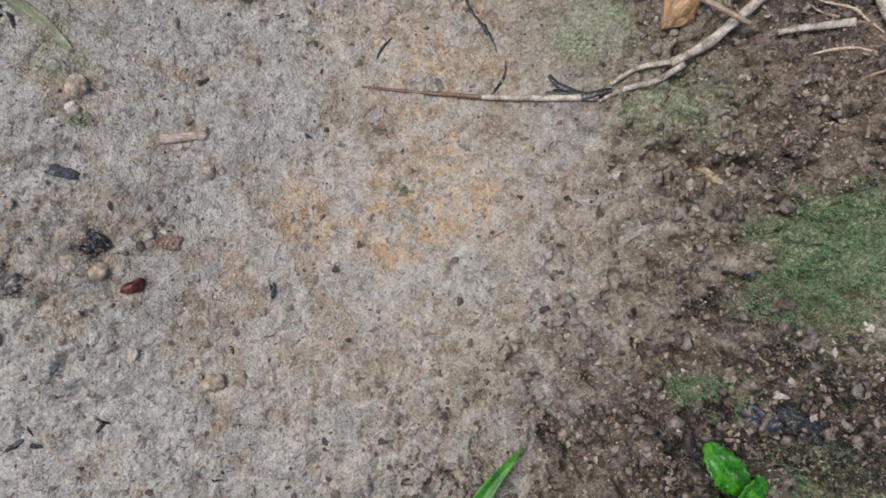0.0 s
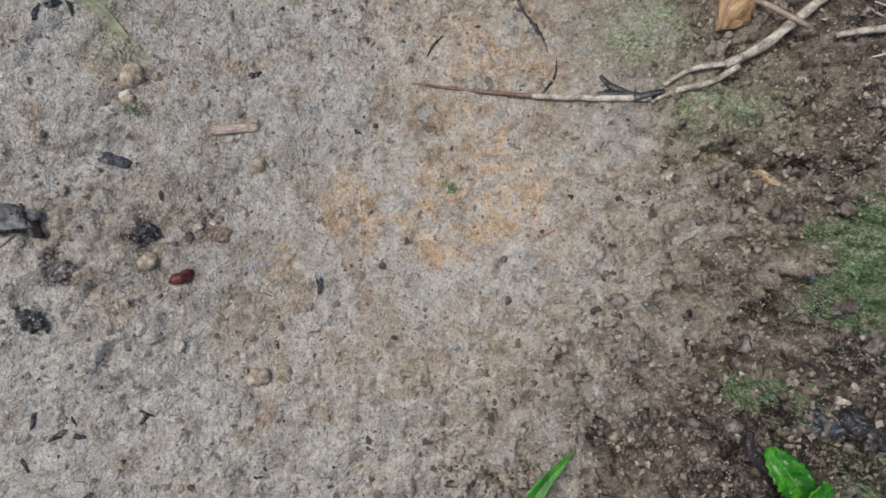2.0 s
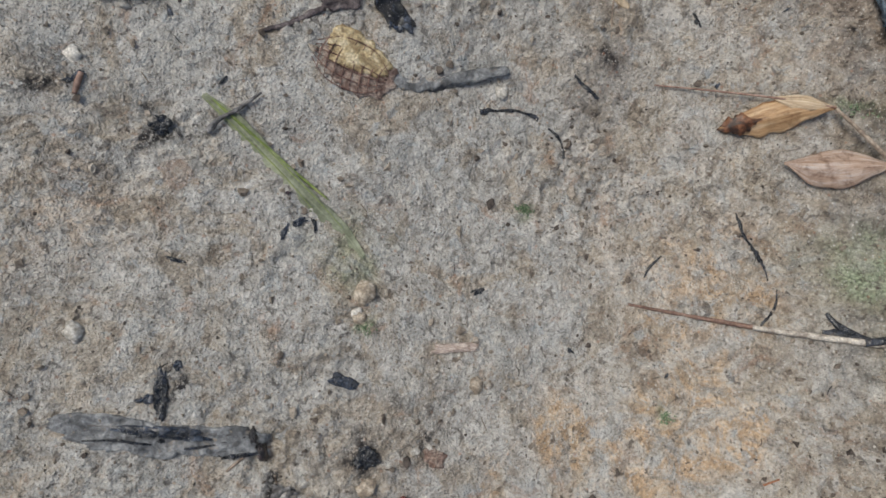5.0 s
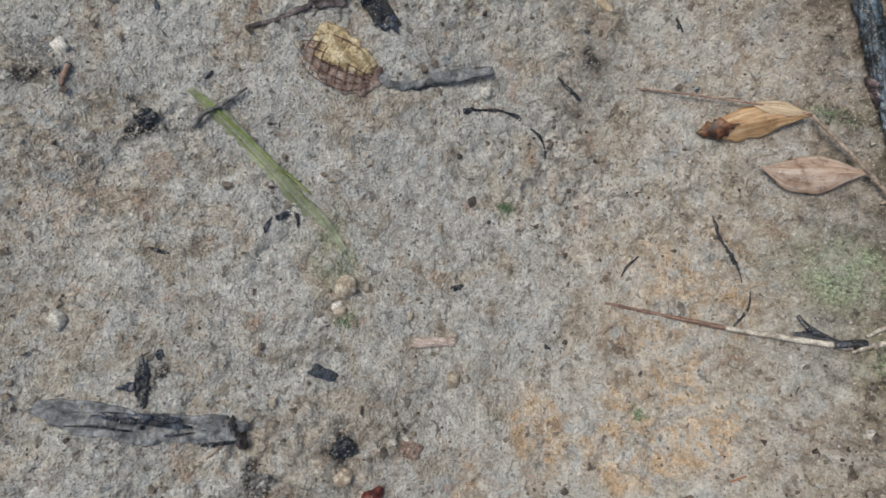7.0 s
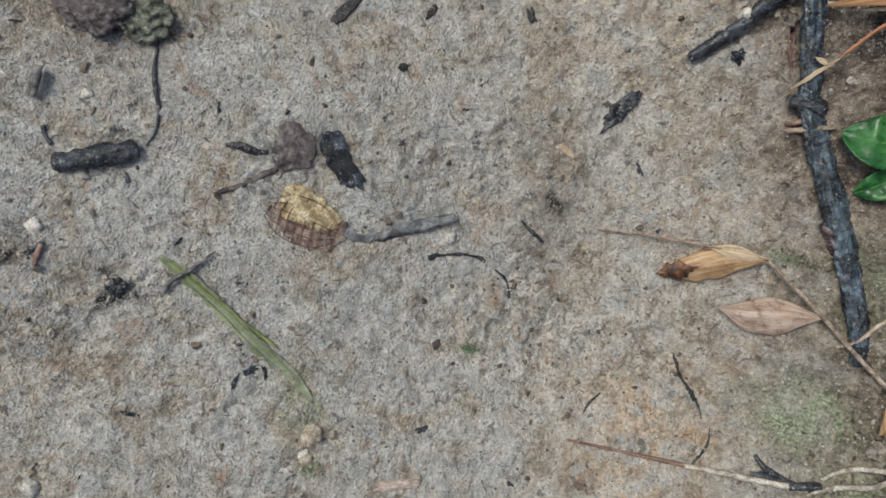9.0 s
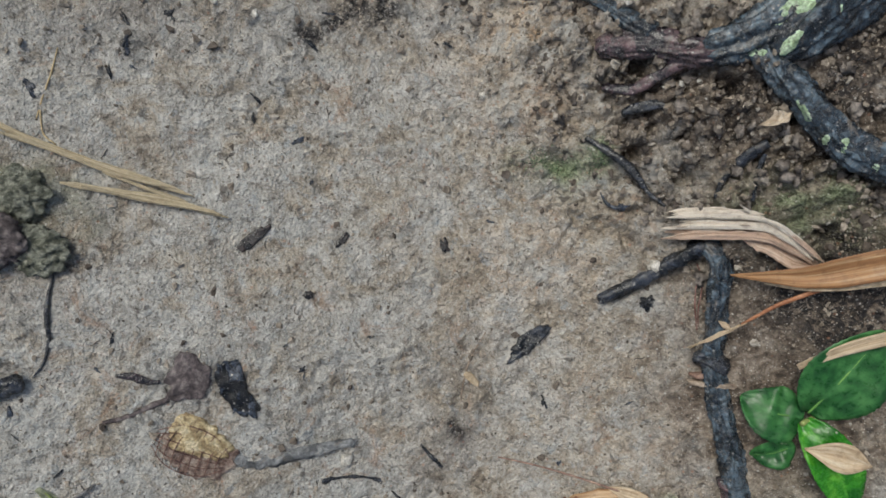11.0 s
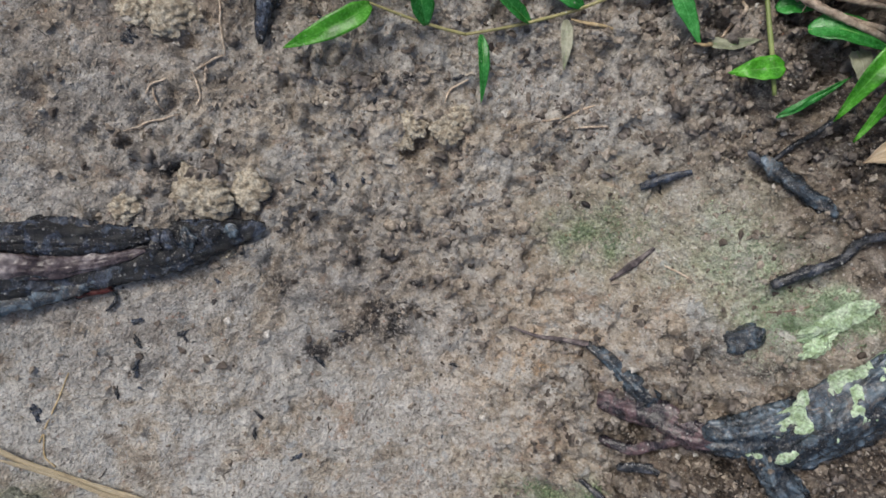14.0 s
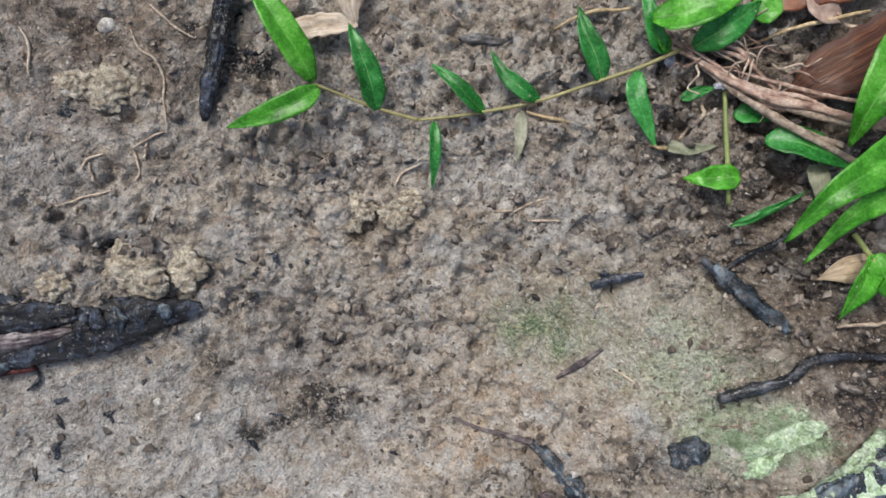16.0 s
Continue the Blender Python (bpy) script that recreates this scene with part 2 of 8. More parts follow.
def base_height(x, y):
    u, v = np.clip(x / 0.2, -1.15, 1.15), np.clip((y - 0.12) / 0.25, -1.4, 1.4)
    z = POLY[0] + POLY[1] * u + POLY[2] * v + POLY[3] * u * u + POLY[4] * u * v + POLY[5] * v * v
    for a, b, h in MOUNDS:
        z = z + h * np.exp(-((x - a) ** 2 + (y - b) ** 2) / (2 * 0.055**2))
    for a, b, h in SWELLS:
        z = z + h * np.exp(-((x - a) ** 2 + (y - b) ** 2) / (2 * 0.05**2))
    # farther out the ground runs level, with slow swells
    near = np.clip((0.95 - np.hypot(x + 0.04, y - 0.13)) / 0.48, 0, 1)
    near = near * near * (3 - 2 * near)
    return POLY[0] + (z - POLY[0]) * near + (1 - near) * 0.02 * fbm(x * 0.7, y * 0.7, 5, 2)


def patch(x, y, blobs, wobble=0.5):
    """How strongly the blobs cover a place, with ragged rims."""
    wx, wy = x + 0.006 * vnoise(x * 90, y * 90, 41), y + 0.006 * vnoise(x * 90, y * 90, 57)
    out = np.zeros(np.shape(x))
    for cx, cy, rx, ry, w in blobs:
        out = out + w * np.exp(-0.5 * (((wx - cx) / rx) ** 2 + ((wy - cy) / ry) ** 2))
    return np.clip(out * (1 + wobble * fbm(x * 160, y * 160, 71, 3)), 0, 1.3)


def height(x, y):
    x, y = np.asarray(x, float), np.asarray(y, float)
    rough = patch(x, y, ROUGH, 0.35)
    wx, wy = x + 0.0016 * fbm(x * 210, y * 210, 5, 2), y + 0.0016 * fbm(x * 210, y * 210, 8, 2)
    d2, who2 = cells(wx * 300, wy * 300, 23)
    d3, who3 = cells(wx * 640, wy * 640, 37)
    z = base_height(x, y) + 0.0015 * fbm(x * 28, y * 28, 3, 2) + 0.0006 * fbm(x * 90, y * 90, 15, 2)
    lumps = np.clip(0.95 + 1.7 * fbm(x * 38, y * 38, 77, 2), 0.12, 2.1)
    crumb = np.clip(0.8 + 1.6 * fbm(x * 60 + 3, y * 60, 87, 2), 0.1, 1.9)
    worn = 1 - 0.7 * np.clip(patch(x, y, SMOOTH, 0.4), 0, 1)
    lumps, crumb, rough = lumps * worn, crumb * worn, rough * worn
    # pressed silt between the crumbly places
    silt = np.clip(0.62 + 1.5 * fbm(x * 31 + 4, y * 31, 93, 3), 0, 1) * np.clip(1 - 1.4 * rough, 0, 1)
    lumps, crumb = lumps * (1 - 0.62 * silt), crumb * (1 - 0.66 * silt)
    z = z + 0.00125 * lumps * (billow(wx * 150, wy * 150, 51, 4) - 0.42)
    z = z + rough * 0.0165 * (billow(wx * 105, wy * 105, 61, 4) - 0.42)
    z = z + (0.0012 * crumb + 0.0034 * rough) * np.clip(0.6 - d2, 0, 0.45) * np.clip(who2 * 1.9 - 0.6, 0, 1.3)
    z = z + (0.0009 * crumb + 0.0014 * rough) * np.clip(0.6 - d3, 0, 0.45) * np.clip(who3 * 2 - 0.6, 0, 1.3)
    z = z + 0.00024 * fbm(x * 420, y * 420, 19, 2)
    pit = np.maximum(-0.5 - fbm(x * 105, y * 105, 33, 3), 0)
    z = z - (0.0019 * crumb + 0.019 * rough) * np.minimum(pit, 0.5)
    return z


# ---------------------------------------------------------------- mesh helpers
def mesh_of(name, verts, faces, material, smooth=True, lines=()):
    me = bpy.data.meshes.new(name)
    me.from_pydata([tuple(v) for v in verts], [], faces)
    me.materials.append(material)
    if smooth:
        me.polygons.foreach_set("use_smooth", np.ones(len(me.polygons), bool))
    for key, values in zip(("across", "along"), lines):
        me.attributes.new(key, "FLOAT", "POINT").data.foreach_set("value", np.asarray(values, np.float32))
    me.update()
    return me


def thing(name, base, label, category, group=""):
    """An empty at the base of a thing made of parts."""
    ob = new(name)
    ob.empty_display_size = 0.005
    ob.location = base
    return tagged(ob, label, category, group)


def root_of(ob):
    while ob.parent:
        ob = ob.parent
    return ob


def part(name, shape, material, parent, label="", smooth=True):
    """One mesh, given in world metres, under a thing or a part."""
    verts, faces = shape[:2]
    o = np.array(root_of(parent).location)
    ob = new(name, mesh_of(name, np.asarray(verts) - o, faces, material, smooth, shape[2:]))
    ob.parent = parent
    return tagged(ob, label)


def single(name, shape, material, label, category, group="", smooth=True, kind=""):
    """A thing of one mesh, its origin at its base."""
    verts, faces = np.asarray(shape[0]), shape[1]
    o = np.array([verts[:, 0].mean(), verts[:, 1].mean(), verts[:, 2].min()])
    ob = new(name, mesh_of(name, verts - o, faces, material, smooth, shape[2:]))
    ob.location = o
    return tagged(ob, label, category, group, kind)


def joined(shapes):
    verts, faces, n = [], [], 0
    for v, f in shapes:
        verts.append(np.asarray(v))
        faces += [tuple(i + n for i in face) for face in f]
        n += len(v)
    return np.concatenate(verts), faces


def spline(pts, n):
    """Catmull-Rom through the points, n samples, evenly spaced."""
    p = np.asarray(pts, float)
    if len(p) == 2:
        return p[0] + np.linspace(0, 1, n)[:, None] * (p[1] - p[0])
    q = np.concatenate([[2 * p[0] - p[1]], p, [2 * p[-1] - p[-2]]])
    out = []
    for i in range(len(p) - 1):
        a, b, c, d = q[i : i + 4]
        t = np.linspace(0, 1, 24, endpoint=i == len(p) - 2)[:, None]
        out.append(0.5 * (2 * b + (c - a) * t + (2 * a - 5 * b + 4 * c - d) * t**2 + (3 * b - a - 3 * c + d) * t**3))
    out = np.concatenate(out)
    run = np.r_[0, np.cumsum(np.linalg.norm(np.diff(out[:, :2], axis=0), axis=1))]
    return np.stack([np.interp(np.linspace(0, run[-1], n), run, out[:, k]) for k in range(out.shape[1])], 1)


def lifted(pts, n, lift=0.0, stiff=False):
    """Points of the plan (x, y) or (x, y, clearance) as a smooth line over the ground."""
    p = np.array([(*q[:2], q[2] if len(q) > 2 else lift) for q in pts], float)
    c = spline(p, n)
    ground = base_height(c[:, 0], c[:, 1]) + 0.0008 + 0.0026 * patch(c[:, 0], c[:, 1], ROUGH, 0.0) if stiff else height(c[:, 0], c[:, 1])
    if not stiff and n > 6:
        k = np.ones(5) / 5
        ground = np.convolve(np.r_[[ground[0]] * 2, ground, [ground[-1]] * 2], k, "valid")
    return np.c_[c[:, :2], ground + c[:, 2]]


def frames_of(c):
    t = np.gradient(c, axis=0)
    t /= np.linalg.norm(t, axis=1)[:, None] + 1e-12
    s = np.cross(t, (0, 0, 1.0))
    s /= np.linalg.norm(s, axis=1)[:, None] + 1e-12
    return t, s, np.cross(s, t)


def tube(pts, radii, n=40, seg=10, flat=1.0, rough=0.0, ridges=0, seed=0, lift=None, stiff=False, closed=True):
    """A rod along a line; radii are spread along it. Rough and ridged as bark is."""
    n, seg = (n * 3, seg * 3) if max(radii) > 0.003 else (n * 2, seg + 4) if max(radii) > 0.0011 else (n, seg)
    radii = np.interp(np.linspace(0, 1, n), np.linspace(0, 1, len(radii)), radii)
    c = lifted(pts, n, 0.0, stiff or max(radii) > 0.0011)
    c[:, 2] += radii * flat * 0.55 if lift is None else lift
    t, s, u = frames_of(c)
    a = np.linspace(0, 2 * math.pi, seg, endpoint=False)
    run = np.r_[0, np.cumsum(np.linalg.norm(np.diff(c, axis=0), axis=1))]
    aa, ll = np.meshgrid(a, run)
    rr = radii[:, None] * np.ones(seg)
    if rough:
        x1, y1 = np.cos(aa) * 1.7 + seed * 3.1, np.sin(aa) * 1.7 + ll / (radii.mean() * 3.5) + seed
        rr = rr * (1 + 0.65 * rough * fbm(x1, y1, seed, 4))
        rr = rr * (1 + 0.9 * rough * (np.abs(vnoise(aa * 2.6 + 1.6 * vnoise(ll / radii.mean() / 5, 0 * ll, seed), 0 * ll + 3.3, seed + 9)) + 0.5 * np.abs(vnoise(aa * 6.5 + 1.2 * vnoise(ll / radii.mean() / 3, 0 * ll + 8, seed), 0 * ll + 7.7, seed + 4)) - 0.35))
    if rough and radii.max() > 0.0018:
        # cracked, gritty skin and a ragged taper at both ends
        x2, y2 = np.cos(aa) * radii.max() / 0.0011 + seed, np.sin(aa) * radii.max() / 0.0011 + ll / 0.0075
        rr = rr - np.minimum(0.0007, 0.22 * rr) * np.exp(-((vnoise(x2 * 0.9, y2 * 0.9, seed + 21) / 0.13) ** 2))
        rr = rr + np.minimum(0.0005, 0.15 * rr) * fbm(x2 * 1.6, y2 * 2.4 + 4, seed + 31, 4)
        ends = np.minimum(ll, run[-1] - ll) / (radii.max() * 0.6) + 0.18 + 0.5 * np.abs(vnoise(np.cos(aa) * 2.2 + seed, np.sin(aa) * 2.2, seed + 6))
        rr = rr * np.clip(ends, 0.05, 1) ** 0.6
    if ridges:
        rr = rr * (1 + 0.10 * np.sin(ridges * aa + 3 * vnoise(ll / radii.mean() / 3, ll * 0 + seed, seed)) + 0.05 * np.sin((ridges * 2 + 1) * aa + 2 * vnoise(ll / radii.mean() / 4, ll * 0 + 5, seed)))
    v = c[:, None] + s[:, None] * (np.cos(aa) * rr)[..., None] + u[:, None] * (np.sin(aa) * rr * flat)[..., None]
    v = v.reshape(-1, 3)
    f = [(i * seg + j, i * seg + (j + 1) % seg, (i + 1) * seg + (j + 1) % seg, (i + 1) * seg + j) for i in range(n - 1) for j in range(seg)]
    if closed:
        f += [tuple(range(seg - 1, -1, -1)), tuple((n - 1) * seg + j for j in range(seg))]
    return v, f


def crust_on(shape, seg, toward, cover, thick, seed):
    """A granular crust grown on a rod, on the side that an angle names; ragged, with gaps."""
    g = np.asarray(shape[0]).reshape(-1, seg, 3)
    n = len(g)
    out = g - g.mean(1, keepdims=True)
    out = out / (np.linalg.norm(out, axis=2, keepdims=True) + 1e-9)
    a = np.linspace(0, 2 * math.pi, seg, endpoint=False)[None]
    facing = np.cos(a - radians(toward))
    mask = cover + 1.5 * (facing - 0.7) + 0.8 * fbm(g[..., 0] * 210 + g[..., 2] * 90, g[..., 1] * 210 - g[..., 2] * 90, seed, 4)
    grit = fbm(g[..., 0] * 900, g[..., 1] * 900 + g[..., 2] * 500, seed + 3, 3)
    off = thick * (np.clip(mask * 4, -0.6, 1) + 0.4 * grit * (mask > 0))
    v = (g + out * off[..., None]).reshape(-1, 3)
    f = []
    for i in range(n - 1):
        for j in range(seg):
            m = (j + 1) % seg
            if max(mask[i, j], mask[i, m], mask[i + 1, j], mask[i + 1, m]) > -0.02:
                f.append((i * seg + j, i * seg + m, (i + 1) * seg + m, (i + 1) * seg + j))
    used = np.unique(np.array(f))
    back = np.full(len(v), -1)
    back[used] = np.arange(len(used))
    return v[used], [tuple(int(back[q]) for q in face) for face in f]


def grass_profile(s):
    return np.clip(np.minimum(1.0, (s * 5 + 0.12) ** 0.6) * np.clip((1 - s) * 1.9, 0, 1) ** 0.75, 0.02, 1)


def broad_profile(s):
    return np.clip(np.sin(math.pi * np.clip(s * 0.96 + 0.03, 0, 1) ** 0.85) ** 0.75, 0.03, 1)


def round_profile(s):
    return np.clip(np.sin(math.pi * np.clip(s * 0.97 + 0.02, 0, 1)) ** 0.55, 0.03, 1)


def pod_profile(s):
    return np.clip(np.sin(math.pi * np.clip(s, 0.01, 0.99) ** 1.1) ** 1.1 + 0.04, 0.03, 1)


def strip_profile(s):
    return np.clip(np.minimum(1, s * 9 + 0.25) * np.minimum(1, (1 - s) * 7 + 0.15), 0.05, 1)


def blade(pts, width, profile, fold=0.25, wave=0.0, teeth=0.0, thick=0.0003, n=26, half=4, tilt=0.0, cup=0.0, seed=0, stiff=True, jag=0.0, lift=0.0):
    """A leaf or a flat strip with thickness along a line from base to tip."""
    c = lifted(pts, n, lift, stiff)
    t, s, u = frames_of(c)
    ca, sa = math.cos(radians(tilt)), math.sin(radians(tilt))
    s, u = s * ca + u * sa, u * ca - s * sa
    w = width / 2 * profile(np.linspace(0, 1, n))
    if teeth:
        w = w * (1 + teeth * np.where(np.arange(n) % 2, 1, -1))
    q = np.linspace(-1, 1, 2 * half + 1)
    ww = w[:, None] * q
    if jag:
        ww = ww * (1 + jag * vnoise(np.linspace(0, n / 2.2, n)[:, None] + 40 * (q > 0), seed + 0 * ww, seed) * np.abs(q))
    bend = fold * np.abs(ww) + cup * (np.abs(q) ** 2) * w[:, None]
    if wave:
        bend = bend + wave * fbm(np.linspace(0, 4, n)[:, None] + seed * 5.0, q * 1.3 + seed, seed, 2)
    top = c[:, None] + s[:, None] * ww[..., None] + u[:, None] * bend[..., None]
    low = top - u[:, None] * (thick * (1 - 0.7 * np.abs(q)))[None, :, None]
    m = 2 * half + 1
    v = np.concatenate([top.reshape(-1, 3), low.reshape(-1, 3)])
    f, k = [], n * m
    for i in range(n - 1):
        for j in range(m - 1):
            a, b = i * m + j, (i + 1) * m + j
            f += [(a, a + 1, b + 1, b), (k + a, k + b, k + b + 1, k + a + 1)]
        f += [(i * m, (i + 1) * m, k + (i + 1) * m, k + i * m), (i * m + m - 1, k + i * m + m - 1, k + (i + 1) * m + m - 1, (i + 1) * m + m - 1)]
    for j in range(m - 1):
        f += [(j, k + j, k + j + 1, j + 1), ((n - 1) * m + j, (n - 1) * m + j + 1, k + (n - 1) * m + j + 1, k + (n - 1) * m + j)]
    return v, f, np.tile(np.tile(q, n), 2), np.tile(np.repeat(np.linspace(0, 1, n), m), 2)


def scrap(a, b, width, thick=0.0012, jag=0.3, seed=0, rings=6, spokes=26, dome=0.5, square=2.6, lumps=0.25):
    """A flat irregular flake lying on the ground from a to b."""
    a, b = np.array(a[:2]), np.array(b[:2])
    mid, half = (a + b) / 2, (b - a) / 2
    long = np.linalg.norm(half)
    x, y = half / long, np.array([-half[1], half[0]]) / long
    phi = np.linspace(0, 2 * math.pi, spokes, endpoint=False)
    rim = (np.abs(np.cos(phi)) ** square + np.abs(np.sin(phi)) ** square) ** (-1 / square)
    rim = rim * (1 + jag * 0.8 * vnoise(np.cos(phi) * 1.1 + seed * 7.7, np.sin(phi) * 1.1 + seed, seed) + jag * 0.26 * fbm(np.cos(phi) * 4.5 + seed * 3.3, np.sin(phi) * 4.5, seed + 5, 3))
    rim = rim * (1 - 0.7 * jag * np.clip(vnoise(np.cos(phi) * 2.6 + seed, np.sin(phi) * 2.6 + seed * 1.7, seed + 11) - 0.35, 0, 0.6))
    v, f = [], []
    q = mid + np.outer(np.cos(phi) * 0.7 * long, x) + np.outer(np.sin(phi) * 0.35 * width, y)
    off = height(q[:, 0], q[:, 1]) - base_height(q[:, 0], q[:, 1])
    rise = off.mean() + 0.9 * off.std()
    for k in range(rings + 1):
        r = (k / rings) ** 0.8
        p = mid + np.outer(np.cos(phi) * rim * r * long, x) + np.outer(np.sin(phi) * rim * r * width / 2, y)
        h = thick * (1 - dome * r**2) * (1 + lumps * fbm(p[:, 0] / width * 2.2 + seed, p[:, 1] / width * 2.2, seed + 3, 3))
        if k == rings:
            h = h * 0.75
        v.append(np.c_[p, 0.45 * height(p[:, 0], p[:, 1]) + 0.55 * (base_height(p[:, 0], p[:, 1]) + rise) + 0.0002 + np.maximum(h, 0.0002)])
    v.append(np.c_[p, height(p[:, 0], p[:, 1]) - 0.0008])
    for k in range(rings + 1):
        for j in range(spokes):
            m = (j + 1) % spokes
            f.append((k * spokes + j, (k + 1) * spokes + j, (k + 1) * spokes + m, k * spokes + m))
    return np.concatenate(v), f


def ico(level=1):
    bm = bmesh.new()
    bmesh.ops.create_icosphere(bm, subdivisions=level, radius=1.0)
    v, f = np.array([p.co[:] for p in bm.verts]), [tuple(q.index for q in g.verts) for g in bm.faces]
    bm.free()
    return v, f


ICO1, ICO2, ICO3, ICO4, ICO5 = ico(1), ico(2), ico(3), ico(4), ico(5)


def stone(x, y, size, seed=0, sink=0.35, lumpy=0.22, shape=(1.0, 0.8, 0.6), level=4):
    """A lump lying partly sunk in the soil."""
    v, f = (ICO1, ICO2, ICO3, ICO4, ICO5)[level - 1]
    r = 1 + lumpy * fbm(v[:, 0] * 1.6 + seed * 4.2 + v[:, 2], v[:, 1] * 1.6 + v[:, 2] * 0.7 + seed, seed, 4 if lumpy > 0.25 else 2)
    p = v * r[:, None] * np.array(shape) * size / 2
    a = seed * 2.4
    p = np.c_[p[:, 0] * math.cos(a) - p[:, 1] * math.sin(a), p[:, 0] * math.sin(a) + p[:, 1] * math.cos(a), p[:, 2]]
    z = float(height(x, y))
    return p + (x, y, z + size / 2 * shape[2] * (1 - 2 * sink)), f


def heap(x, y, size, count, grain, seed=0):
    """A low crumbly lump, its skin broken into crumbs of the given grain."""
    v, f = ICO5
    r = 1 + 0.35 * fbm(v[:, 0] * 1.5 + seed * 4.2 + v[:, 2], v[:, 1] * 1.5 - v[:, 2] + seed, seed, 2)
    p = v * r[:, None] * np.array((1, 0.82, 0.30)) * size * 0.36
    d, who = cells(p[:, 0] / grain * 1.3 + p[:, 2] / grain + seed * 9, p[:, 1] / grain * 1.3 + p[:, 2] / grain, seed)
    p = p + v * (grain * (0.75 * np.clip(0.6 - d, 0, 0.5) * (0.3 + 1.4 * who) - 0.25 * (who < 0.3)))[:, None]
    return p + (x, y, float(height(x, y)) + size * 0.02), f


# ---------------------------------------------------------------- materials
def tree_of(name):
    m = bpy.data.materials.new(name)
    m.use_nodes = True
    return m, m.node_tree, m.node_tree.nodes["Principled BSDF"]


def node(nt, kind, **values):
    nd = nt.nodes.new(kind)
    for key, value in values.items():
        nd.inputs[key].default_value = value
    return nd


def ramp(nt, source, stops):
    r = nt.nodes.new("ShaderNodeValToRGB")
    e = r.color_ramp.elements
    while len(e) < len(stops):
        e.new(0.5)
    for el, (at, col) in zip(e, stops):
        el.position, el.color = at, (*col, 1) if len(col) == 3 else col
    nt.links.new(source, r.inputs["Fac"])
    return r.outputs["Color"]


def mix(nt, fac, a, b, kind="MIX"):
    m = nt.nodes.new("ShaderNodeMix")
    m.data_type, m.blend_type = "RGBA", kind
    for sock, value in ((m.inputs["Factor"], fac), (m.inputs[6], a), (m.inputs[7], b)):
        if isinstance(value, (int, float)):
            sock.default_value = value
        elif isinstance(value, tuple):
            sock.default_value = (*value, 1)
        else:
            nt.links.new(value, sock)
    return m.outputs[2]


def tex(nt, scale, detail=5.0, rough=0.6, stretch=(1, 1, 1), distortion=0.0):
    co = nt.nodes.new("ShaderNodeTexCoord")
    mp = nt.nodes.new("ShaderNodeMapping")
    mp.inputs["Scale"].default_value = stretch
    nt.links.new(co.outputs["Object"], mp.inputs["Vector"])
    n = node(nt, "ShaderNodeTexNoise", Scale=scale, Detail=detail, Roughness=rough, Distortion=distortion)
    nt.links.new(mp.outputs["Vector"], n.inputs["Vector"])
    return n.outputs["Fac"]


def bump(nt, bsdf, source, strength, distance, after=None):
    b = node(nt, "ShaderNodeBump", Strength=strength, Distance=distance)
    nt.links.new(source, b.inputs["Height"])
    if after is not None:
        nt.links.new(after, b.inputs["Normal"])
    nt.links.new(b.outputs["Normal"], bsdf.inputs["Normal"])
    return b.outputs["Normal"]


def surface(name, dark, mid, light, scale=300.0, rough=(0.5, 0.8), relief=0.6, depth=0.0006, fine=4.0, stretch=(1, 1, 1), spec=0.5, vary=0.15, fleck=0.0, even=1.0):
    """A grained surface of three tones: broad stains, fine grain and relief; each piece a little different."""
    m, nt, b = tree_of(name)
    broad, grain = tex(nt, scale, 6, 0.62, stretch, 0.4), tex(nt, scale * fine, 5, 0.65, stretch)
    col = ramp(nt, broad, [(0.5 - 0.10 * even, dark), (0.5, mid), (0.5 + 0.11 * even, light)])
    tone = ramp(nt, grain, [(0.38, (0.55, 0.55, 0.55)), (0.52, (1.0, 1.0, 1.0)), (0.64, (1.4, 1.4, 1.4))])
    col = mix(nt, 0.8 / even**0.6, col, tone, "MULTIPLY")
    if fleck:
        grit = ramp(nt, tex(nt, 420, 4, 0.6, (1, 1, 1), 0.5), [(0.60, (0, 0, 0)), (0.66, (fleck,) * 3)])
        col = mix(nt, grit, col, (0.30, 0.25, 0.20))
    info = nt.nodes.new("ShaderNodeObjectInfo")
    own = ramp(nt, info.outputs["Random"], [(0.0, (1 - vary,) * 3), (1.0, (1 + vary,) * 3)])
    col = mix(nt, 1.0, col, own, "MULTIPLY")
    nt.links.new(col, b.inputs["Base Color"])
    lo, hi = rough
    nt.links.new(ramp(nt, grain, [(0.38, (lo,) * 3), (0.62, (hi,) * 3)]), b.inputs["Roughness"])
    b.inputs["Specular IOR Level"].default_value = spec
    first = bump(nt, b, broad, relief * 0.6, depth)
    bump(nt, b, grain, relief, depth * 0.6, first)
    return m


